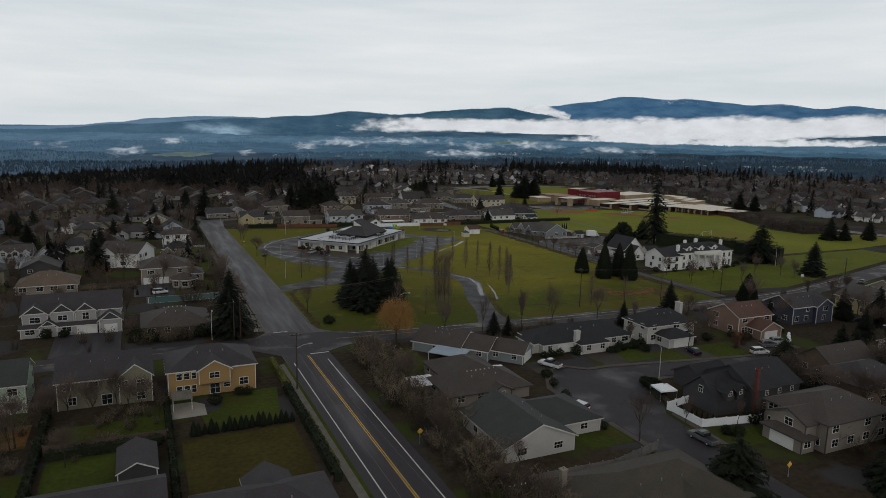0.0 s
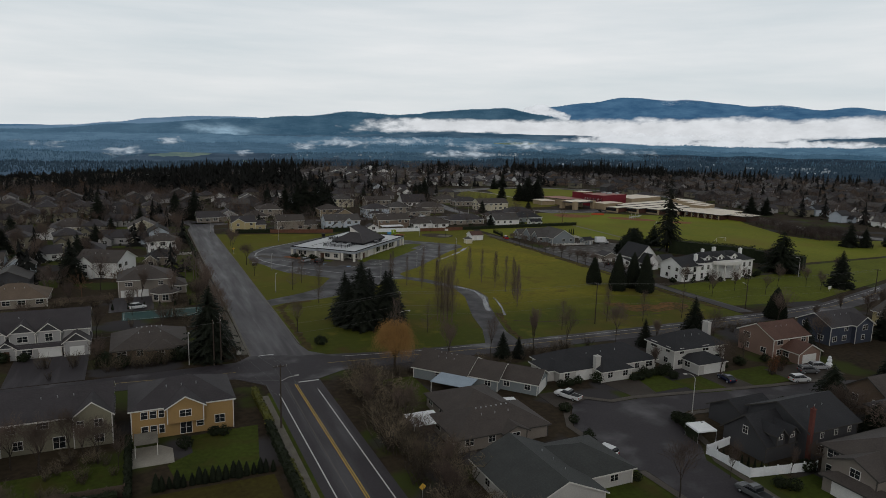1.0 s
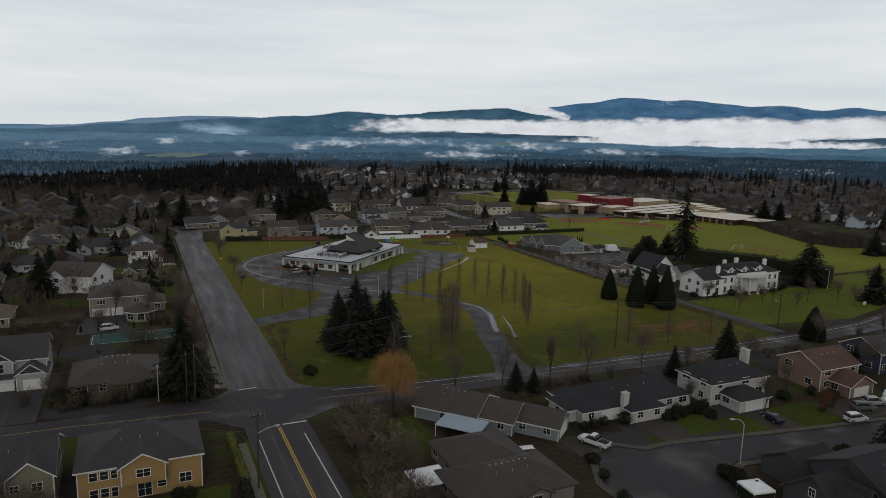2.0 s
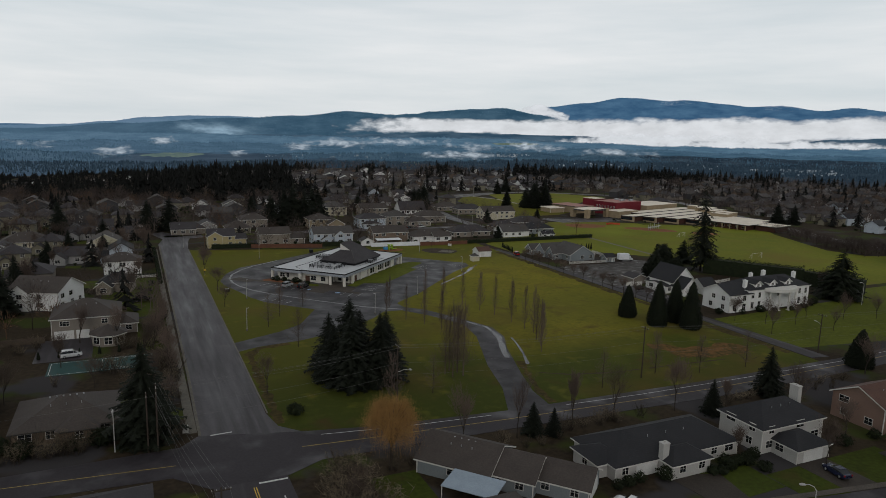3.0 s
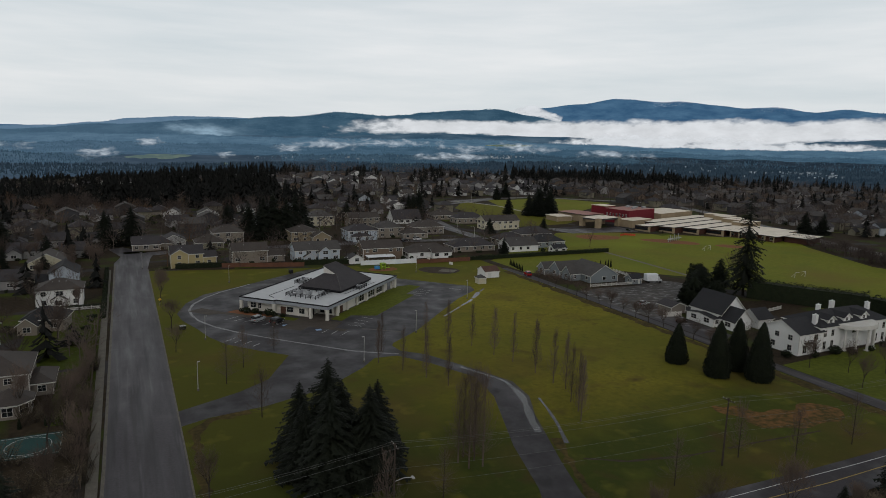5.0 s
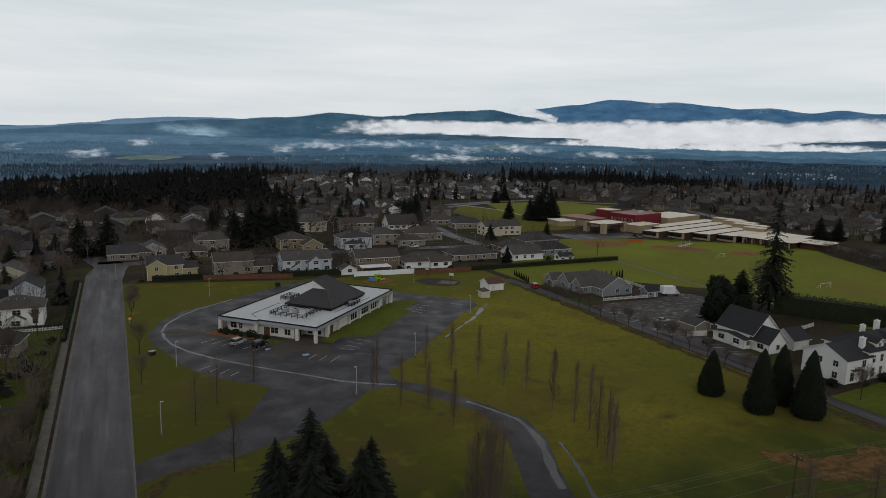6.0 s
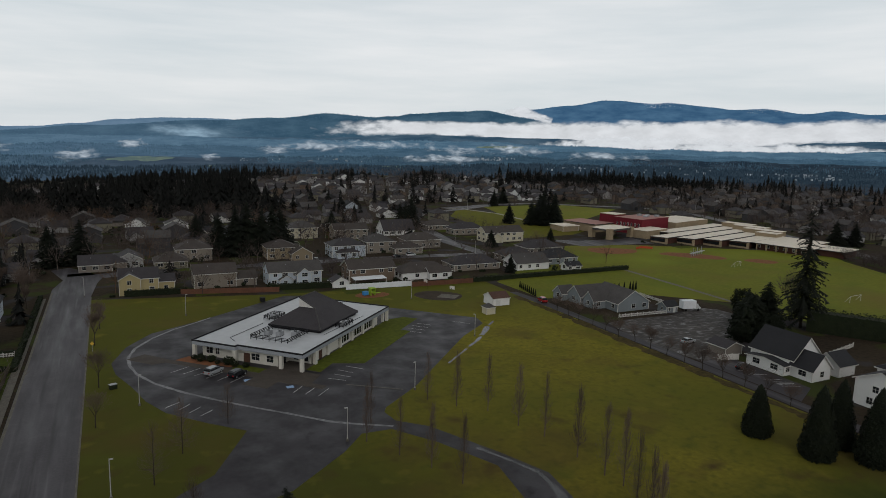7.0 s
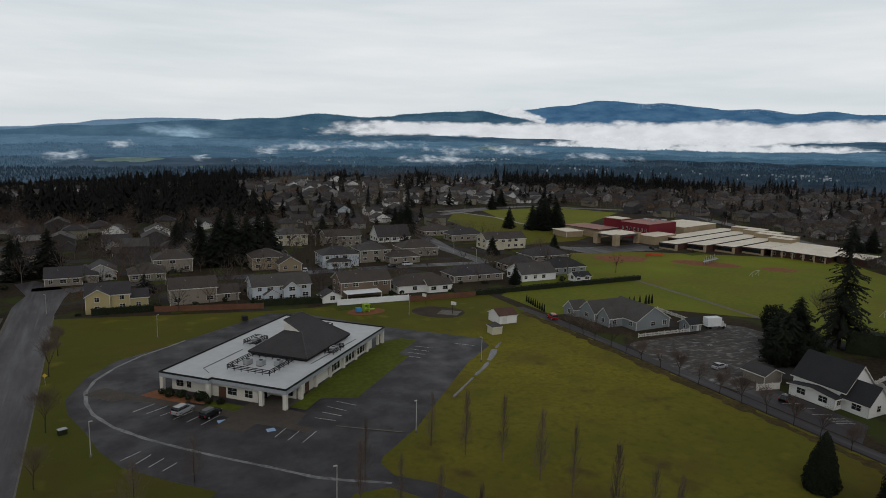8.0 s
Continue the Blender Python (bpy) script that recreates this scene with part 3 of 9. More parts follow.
def roof_geo(g, x0, y0, x1, y1, h, kind, rise, o=0.5):
    """A roof over a block; index 0 is its cover, 1 its fascia."""
    X0, Y0, X1, Y1 = x0 - o, y0 - o, x1 + o, y1 + o
    T = 0.24
    if kind in ("gx", "gy"):
        def P(a, b, z):
            return (a, b, z) if kind == "gx" else (b, a, z)
        a0, a1, b0, b1 = (X0, X1, Y0, Y1) if kind == "gx" else (Y0, Y1, X0, X1)
        half = (b1 - b0) / 2
        sl = rise / (half - o)
        top, low, mid = h + rise + 0.12, h - sl * o + 0.12, (b0 + b1) / 2
        prof = [(b0, low), (mid, top), (b1, low), (b1, low - T), (mid, top - T), (b0, low - T)]
        k = len(g.v)
        for a in (a0, a1):
            g.v += [P(a, bb, zz) for bb, zz in prof]
        for i in range(6):
            j = (i + 1) % 6
            g.f.append((k + i, k + j, k + 6 + j, k + 6 + i))
            g.m.append(0 if i in (0, 1) else 1)
        for o_ in (0, 6):
            g.f += [(k + o_, k + o_ + 1, k + o_ + 4, k + o_ + 5), (k + o_ + 1, k + o_ + 2, k + o_ + 3, k + o_ + 4)]
            g.m += [1, 1]
    elif kind == "hip":
        w, d = X1 - X0, Y1 - Y0
        low = h - 0.1
        top = h + rise
        if w >= d:
            r0, r1 = (X0 + d / 2, (Y0 + Y1) / 2, top), (X1 - d / 2, (Y0 + Y1) / 2, top)
        else:
            r0, r1 = ((X0 + X1) / 2, Y0 + w / 2, top), ((X0 + X1) / 2, Y1 - w / 2, top)
        c = [(X0, Y0, low), (X1, Y0, low), (X1, Y1, low), (X0, Y1, low)]
        if w >= d:
            fs = [(c[0], c[1], r1, r0), (c[1], c[2], r1), (c[2], c[3], r0, r1), (c[3], c[0], r0)]
        else:
            fs = [(c[0], c[1], r0), (c[1], c[2], r1, r0), (c[2], c[3], r1), (c[3], c[0], r0, r1)]
        for f in fs:
            g.face(list(f), 0)
        for i in range(4):
            a, b = c[i], c[(i + 1) % 4]
            g.face([(a[0], a[1], low - T), (b[0], b[1], low - T), b, a], 1)
        g.face([(p[0], p[1], low - T) for p in reversed(c)], 1)
    elif kind == "shed":
        g.solid([(X0, Y0, h + rise), (X1, Y0, h + rise), (X1, Y1, h), (X0, Y1, h)], T, 0, 1)
    elif kind == "flat":
        g.box(X0, Y0, h, X1, Y1, h + 0.3, 0)


def wall_geo(g, x0, y0, x1, y1, z0, h, kind, rise):
    g.box(x0, y0, z0, x1, y1, h)
    mx, my = (x0 + x1) / 2, (y0 + y1) / 2
    if kind == "gx":
        for x in (x0, x1):
            g.face([(x, y0, h), (x, y1, h), (x, my, h + rise)])
    elif kind == "gy":
        for y in (y0, y1):
            g.face([(x0, y, h), (x1, y, h), (mx, y, h + rise)])
    elif kind == "shed":
        g.face([(x0, y0, h), (x1, y0, h), (x1, y0, h + rise), (x0, y0, h + rise)])
        for x in (x0, x1):
            g.face([(x, y0, h), (x, y1, h), (x, y0, h + rise)])


def house(label, blocks, wall, roof, wins="auto", doors=(), rz=0.0, at=None, chimneys=(), vents=3, category="house", name="house", trim="trim", group="", over=0.5, seed=0, dots=0, infill=""):
    """Blocks are (x0, y0, x1, y1, eave, roof kind, rise[, base]) in metres; the first one sets the house's place. Without rz they are places in the plan."""
    rr = random.Random(seed + int(blocks[0][0] * 7 + blocks[0][1] * 13))
    if at is None:
        b = blocks[0]
        cx, cy = (b[0] + b[2]) / 2, (b[1] + b[3]) / 2
        blocks = [(b[0] - cx, b[1] - cy, b[2] - cx, b[3] - cy, *b[4:]) for b in blocks]
        doors = [(d[0], d[1] - (cx if d[0] in "SN" else cy), d[2] - (cy if d[0] in "SN" else cx), *d[3:]) for d in doors]
        chimneys = [(c[0] - cx, c[1] - cy, *c[2:]) for c in chimneys]
        if wins != "auto":
            wins = [(w[0], w[1] - (cx if w[0] in "SN" else cy), w[2] - (cy if w[0] in "SN" else cx), *w[3:]) for w in wins]
        at = (cx, cy)
    root = thing(name, label, category, at[0], at[1], 0, rz, group)
    for b in blocks:
        wg, rg = Geo(), Geo()
        x0, y0, x1, y1, h, kind, rise = b[:7]
        z0 = b[7] if len(b) > 7 else -0.1
        wall_geo(wg, x0, y0, x1, y1, z0, h, kind, rise)
        roof_geo(rg, x0, y0, x1, y1, h, kind, rise, over)
        part("wall", wg, [WALL[wall] if isinstance(wall, str) else wall, M[trim]], root)
        part("roof", rg, [ROOF[roof] if isinstance(roof, str) else roof, M[trim]], root)
    for b in blocks:
        if infill and b[5] == "gy":
            x0, y0, x1, y1, h, kind, rise = b[:7]
            mid, sl = (x0 + x1) / 2, rise / ((x1 - x0) / 2)
            g = Geo()
            ring = [(x0 + 0.2, h + 0.12), (x1 - 0.2, h + 0.12), (mid, h + 0.12 + sl * ((x1 - x0) / 2 - 0.35))]
            g.face([(a, y0 - 0.05, z) for a, z in ring])
            for (a, z), (c, w) in zip(ring, ring[1:] + ring[:1]):
                g.face([(a, y0 - 0.05, z), (a, y0, z), (c, y0, w), (c, y0 - 0.05, w)])
            part("gable_panel", g, WALL[infill], root)
            g = Geo()
            g.box(x0, y0 - 0.08, h - 0.1, x1, y0, h + 0.11)
            part("belt_board", g, M[trim], root)
    # corner boards on the fronts
    for b in blocks:
        x0, y0, x1, y1, h = b[:5]
        z0 = b[7] if len(b) > 7 else 0.0
        for x, sx in ((x0, -1), (x1, 1)):
            if any(c is not b and c[0] - 0.1 < x < c[2] + 0.1 and c[1] - 0.1 < y0 < c[3] + 0.1 and c[4] > h - 0.5 for c in blocks):
                continue
            g = Geo()
            g.box(min(x, x + sx * 0.03) - 0.06, y0 - 0.09, z0, max(x, x + sx * 0.03) + 0.06, y0 + 0.06, h - 0.3)
            part("corner_board", g, M[trim], root)
    if wins == "auto":
        wins = []
        for i, b in enumerate(blocks):
            x0, y0, x1, y1, h = b[:5]
            base = b[7] if len(b) > 7 else 0.0
            floors = [base + 0.9] if h - base < 4.3 else [0.9, 3.5]
            for side, lo, hi, line in (("S", x0, x1, y0), ("E", y0, y1, x1), ("W", y0, y1, x0)):
                span = hi - lo
                n = max(1, int(span / 3.6))
                for fz in floors:
                    for k in range(n):
                        u = lo + span * (k + 0.5) / n + rr.uniform(-0.3, 0.3)
                        if rr.random() < 0.16:
                            continue
                        px, py = (u, line - 0.4) if side == "S" else ((line + 0.4, u) if side == "E" else (line - 0.4, u))
                        if any(j != i and c[0] < px < c[2] and c[1] < py < c[3] and c[4] > fz and (c[7] if len(c) > 7 else 0) < fz + 1 for j, c in enumerate(blocks)):
                            continue
                        if any(d[0] == side and abs(d[2] - line) < 0.3 and abs(d[1] - u) < d[3] / 2 + 0.9 and fz < d[4] for d in doors):
                            continue
                        wins.append((side, u, line, fz, rr.choice((1.4, 1.7, 2.1)), 1.45, 1))
    for w in wins:
        window(root, *w)
    for d in doors:
        side, u, line, w, h = d[:5]
        m = M[d[5]] if len(d) > 5 else M["door_white"]
        panel_door(root, side, u, line, w, h, m, "garage_door" if w > 2 else "door")
    for c in chimneys:
        cx, cy, w, d, top = c[:5]
        g = Geo()
        g.box(cx - w / 2, cy - d / 2, 0, cx + w / 2, cy + d / 2, top)
        g.box(cx - w / 2 - 0.08, cy - d / 2 - 0.08, top, cx + w / 2 + 0.08, cy + d / 2 + 0.08, top + 0.15)
        g.tube((cx, cy, top + 0.1), (cx, cy, top + 0.5), 0.14, 0.14, 8, caps=True)
        part("chimney", g, M[c[5]] if len(c) > 5 else WALL[wall], root)
    b = blocks[0]
    for k in range(vents):
        g = Geo()
        if b[5] == "gy":
            x, y, z = b[0] + (b[2] - b[0]) * 0.72, b[1] + (b[3] - b[1]) * (0.3 + 0.2 * k), b[4] + b[6] * 0.56
        else:
            x, y, z = b[0] + (b[2] - b[0]) * (0.35 + 0.15 * k), b[1] + (b[3] - b[1]) * 0.32, b[4] + b[6] * 0.64
        g.tube((x, y, z - 0.2), (x, y, z + 0.45), 0.07, 0.07, 6, caps=True)
        part("roof_vent", g, M["metal"], root)
    for k in range(dots):
        g = Geo()
        w, d = b[2] - b[0], b[3] - b[1]
        f = (k + 0.5) / dots
        if b[5] == "gy" or (b[5] == "hip" and d > w):
            x, y = (b[0] + b[2]) / 2 - 0.45, b[1] + d * (0.3 + 0.4 * f)
        else:
            x, y = b[0] + w * (0.3 + 0.4 * f), (b[1] + b[3]) / 2 - 0.45
        z = b[4] + b[6] * (1 - 0.45 / (min(w, d) / 2))
        g.box(x - 0.11, y - 0.11, z - 0.1, x + 0.11, y + 0.11, z + 0.16)
        part("ridge_vent", g, M["metal"], root)
    return root


# ---- houses by the crossing ----
house("ochre yellow two-storey house with slate grey hip roof", [(4, 134.8, 20.5, 147, 5.6, "hip", 2.9), (9.6, 133.6, 15.4, 141, 5.7, "gy", 1.7, 2.7)], "yellow", "slate",
      [("S", 6, 134.8, 3.6, 1.2, 1.4, 0), ("S", 7.4, 134.8, 3.6, 1.2, 1.4, 0), ("S", 8.7, 134.8, 3.6, 1.0, 1.4, 0), ("S", 12.5, 133.6, 3.7, 2.0, 1.3, 1), ("S", 6, 134.8, 0.8, 1.2, 1.6, 0), ("S", 7.4, 134.8, 0.8, 1.2, 1.6, 0), ("S", 8.7, 134.8, 0.8, 1.0, 1.6, 0),
       ("S", 12.6, 134.8, 0.1, 2.0, 2.2, 1), ("S", 14.9, 134.8, 1.1, 1.3, 1.1, 0), ("S", 18.2, 134.8, 1.2, 1.8, 1.6, 1), ("E", 138, 20.5, 3.5, 1.2, 1.2, 0), ("E", 143, 20.5, 0.9, 1.2, 1.2, 0)])
house("grey-green two-storey house with dark roof", [(-15, 136, 1, 148, 5.6, "gx", 3.0), (-4.6, 135.4, 1.1, 143, 5.6, "gy", 2.2)], "sage", "slate",
      [("S", -13.4, 136, 3.7, 1.4, 1.2, 1), ("S", -9, 136, 3.9, 1.8, 1.2, 1), ("S", -3.6, 135.4, 3.5, 1.2, 1.2, 1), ("S", -0.9, 135.4, 3.3, 1.4, 1.4, 1), ("S", -12.6, 136, 0.8, 1.5, 1.6, 1), ("S", -6.8, 136, 0.2, 1.9, 2.1, 1), ("S", -0.9, 135.4, 0.6, 1.5, 1.5, 1), ("E", 140, 1.1, 3.5, 1.2, 1.2, 0)])
house("pale mint two-storey house with grey roof", [(-33, 137.6, -20.2, 149, 5.6, "gx", 3.0)], "mint", "green")
house("large grey craftsman house with white trimmed gables", [(-27, 190, -5, 201, 5.8, "gx", 3.4), (-27, 188.6, -21.6, 193, 5.8, "gy", 2.1), (-20.8, 188.8, -15.8, 193, 5.8, "gy", 2.1), (-15.4, 188.9, -10.8, 193, 5.8, "gy", 1.9), (-10, 186.6, -4.9, 193, 3.5, "gy", 2.0), (-23.2, 187.2, -19.6, 189.5, 2.9, "gy", 1.4), (-27.4, 187.4, -23.4, 189, 2.7, "gx", 0.5), (-19.4, 187.4, -10.6, 189.2, 2.7, "gx", 0.5)], "grey", "slate",
      [("S", -24.3, 188.6, 3.5, 2.4, 1.5, 1), ("S", -18.3, 188.8, 3.6, 2.2, 1.4, 1), ("S", -13.1, 188.9, 3.4, 1.6, 1.9, 1), ("S", -25.4, 187.4, 0.9, 2.2, 1.4, 1), ("S", -17.4, 187.4, 0.9, 2.2, 1.4, 1), ("E", 195, -5, 3.5, 1.3, 1.3, 1)],
      [("S", -12.9, 187.4, 4.6, 2.3), ("S", -7.4, 186.6, 3.0, 2.3), ("S", -21.4, 187.2, 1.3, 2.2, "door_dark")], vents=1, infill="char")
house("low brown house with worn hip roof among shrubs", [(0, 178.5, 16, 193, 2.8, "hip", 3.2), (7, 177, 13, 182, 2.7, "hip", 1.5)], "brown", "brown", trim="dark_trim", dots=6)
house("taupe two-storey house with brown hip roof", [(0.5, 241.5, 16, 255, 5.6, "hip", 3.3), (15, 243, 20, 252, 2.8, "hip", 1.3)], "taupe", "brown",
      [("S", 3.4, 241.5, 3.5, 2.2, 1.3, 2), ("S", 12.5, 241.5, 3.5, 1.5, 1.3, 1), ("E", 245, 16, 3.5, 1.4, 1.3, 1), ("E", 250, 16, 3.5, 1.4, 1.3, 1), ("S", 18, 243, 0.8, 1.6, 1.4, 1), ("W", 248, 0.5, 3.5, 1.4, 1.3, 1)], [("S", 3.2, 241.5, 4.4, 2.3), ("S", 7.4, 241.5, 3.0, 2.3)])
house("white two-storey house with brown roof", [(-7, -6.5, 8, 6.5, 5.6, "gx", 3.2), (-5, -8, 0, 0, 5.6, "gy", 1.9)], "white", "brown", rz=-28, at=(-4.5, 281))
house("white two-storey house with dark hip roof", [(10, 318, 22.3, 328, 5.4, "hip", 2.6), (14.2, 316.6, 18, 320, 2.6, "gy", 1.2)], "white", "brown")
house("cream gabled house behind a hedge", [(3, 363, 16, 376, 5.4, "gy", 3.4), (0, 350, 10, 357, 2.8, "gx", 2.0)], "cream", "brown")
house("dark brown roofed house with gable dormers", [(-47, 283, -36, 295, 4.6, "gx", 3.4), (-45.6, 282.2, -43.4, 287, 6.2, "gy", 0.9, 4), (-41.8, 282.2, -39.6, 287, 6.2, "gy", 0.9, 4), (-38.4, 282.2, -36.4, 287, 6.2, "gy", 0.9, 4), (-36, 281, -27, 293, 3.6, "gy", 3.6)], "bluewhite", "brown", "auto", [("S", -33.7, 281, 3.4, 2.4), ("S", -29.4, 281, 3.4, 2.4)])
house("low house with tan hip roof", [(-35, 237.5, -18.4, 250, 2.8, "hip", 3.4)], "beige", "tan")
house("low house with brown hip roof and skylight", [(-32, 388, -13, 402, 3.0, "hip", 3.6)], "cream", "brown")
# south gardens
house("small dark garden shed with gable roof", [(-4.4, 102.3, 0.9, 111, 2.3, "gy", 1.3)], "char", "slate", [], vents=0, name="garden_shed", category="shed", over=0.3)
house("house with dark slate roof and white trim", [(-17, 84, 1.4, 97, 3.6, "gx", 2.8)], "sage", "slate")
house("house with dark hipped roof", [(5, 76, 22.5, 89, 3.8, "hip", 3.0), (12, 85, 18, 92, 3.4, "gy", 1.8)], "beige", "slate")
house("house with brown roof beyond a fence", [(-48, 118, -34, 130, 5.4, "gx", 3)], "beige", "brown")
# houses round the cul-de-sac
house("blue-grey L-shaped ranch house with brown roof", [(-6.1, -5.5, 6.2, 5.5, 2.6, "gx", 2.5), (5, -4.5, 13, 4.5, 2.6, "gx", 2.2), (12, -2.6, 21, 4.6, 2.6, "gx", 1.9)], "bluegrey", "brown", rz=-50, at=(68.1, 145.1), dots=4, doors=[("E", 1, 21, 4.8, 2.2)])
house("brown roofed ranch house with long hips", [(53.4, 110.7, 71.2, 121.5, 2.6, "hip", 2.7), (56.5, 117, 69, 131, 2.6, "hip", 2.9), (62, 109.9, 66.4, 113, 2.6, "gy", 1.0)], "taupe", "brown", "auto", [("E", 126, 69, 4.6, 2.2)], trim="dark_trim", dots=7)
house("white house with dark green-grey gable roof", [(52.3, 87.4, 65.6, 103, 2.9, "gy", 2.9), (62, 92, 74.5, 103.5, 2.7, "hip", 2.4)], "shaded_white", "green", [("S", 55.4, 87.4, 0.9, 1.8, 1.3, 2), ("S", 62.4, 87.4, 0.9, 1.8, 1.3, 2), ("W", 92, 52.3, 0.9, 1.5, 1.2, 1), ("W", 98, 52.3, 0.9, 1.5, 1.2, 1), ("S", 71, 92, 0.9, 1.6, 1.2, 1)], [("E", 98, 74.5, 4.6, 2.2)])
house("ranch house with mossy brown roof and gables", [(53, 62, 78, 76.5, 2.8, "hip", 3.3), (56, 58, 63, 66, 2.8, "gy", 2.0), (66, 58, 72, 66, 2.8, "gy", 1.8)], "beige", "moss", chimneys=[(53.6, 73.5, 0.9, 0.8, 5.6)], trim="dark_trim")
house("white ranch house with black hip roof", [(88, 131.5, 114.6, 142.6, 2.7, "hip", 2.9), (97, 128.5, 105, 134, 2.7, "hip", 1.6), (86, 133.5, 92, 140, 2.6, "hip", 1.4)], "shaded_white", "black", "auto", [("S", 94.5, 131.5, 4.6, 2.2), ("S", 90.4, 133.5, 2.6, 2.2)], chimneys=[(97.2, 130.9, 1.3, 1.0, 5.3)])
house("white two-storey house with black roof and broad chimney", [(118.4, 129.6, 134, 139, 4.7, "hip", 2.9), (121, 124.5, 129, 131, 2.7, "hip", 1.6)], "shaded_white", "black", "auto", [("S", 125, 124.5, 4.8, 2.2)], chimneys=[(134.5, 136, 1.0, 1.9, 8.2)])
house("salmon two-storey house with red-brown roof", [(147.2, 126.5, 159.5, 137, 5.2, "gx", 2.6), (150, 121.5, 157.5, 128, 2.8, "gy", 1.9)], "salmon", "red", "auto", [("S", 153.7, 121.5, 4.8, 2.2)])
house("dark blue two-storey house with grey roof", [(171.6, 129, 187, 139, 5.2, "gx", 2.6), (180, 127.8, 186.8, 134, 5.2, "gy", 2.0)], "navy", "slate")
house("pale yellow house with grey roof", [(202.5, 127, 217, 138, 4.8, "gy", 2.9)], "lemon", "grey")
house("charcoal cape house with dormers and brick chimney", [(106.5, 86.4, 119, 98.5, 5.4, "gx", 3.0), (99.6, 88.6, 107, 97.5, 3.2, "gx", 3.6), (101.2, 88.0, 102.8, 92, 5.2, "gy", 0.8, 3), (104, 88.0, 105.6, 92, 5.2, "gy", 0.8, 3), (105, 97, 113, 106, 3.0, "gx", 2.5)], "char", "black", [("W", 93, 99.6, 3.4, 1.1, 1.4, 1), ("S", 102, 88.0, 4.0, 0.9, 1.0, 1), ("S", 104.8, 88.0, 4.0, 0.9, 1.0, 1), ("S", 110, 86.4, 3.6, 0.9, 1.1, 1), ("S", 113.5, 86.4, 3.6, 0.9, 1.1, 1), ("S", 117, 86.4, 3.6, 0.9, 1.1, 1), ("S", 110, 86.4, 0.9, 1.8, 1.4, 1), ("S", 114, 86.4, 0.9, 1.2, 1.4, 1)], chimneys=[(106.6, 86.1, 0.65, 0.6, 9.4, "brick")], trim="dark_trim")
house("beige two-storey house with grey hip roof", [(105, 70, 122, 82.5, 5.4, "hip", 2.8), (102.2, 72, 109, 79, 5.0, "gx", 1.6), (100.8, 71.4, 104, 79.2, 2.7, "hip", 0.8)], "taupe", "brown", "auto", [("W", 75.3, 100.8, 4.8, 2.2)], trim="dark_trim")
house("dark roofed house half hidden by trees", [(130, 80, 146, 92, 4.6, "hip", 3)], "brown", "slate", trim="dark_trim")
house("dark roofed house among bare trees", [(139, 93.5, 154, 102, 3.6, "gx", 3)], "brown", "brown", trim="dark_trim")
house("white house with grey roof beyond the cul-de-sac", [(165, 88, 180, 100, 4.8, "gx", 3)], "white", "grey")
house("beige house with brown roof on the cross road", [(225, 132, 240, 143, 4.8, "gx", 3)], "beige", "brown")
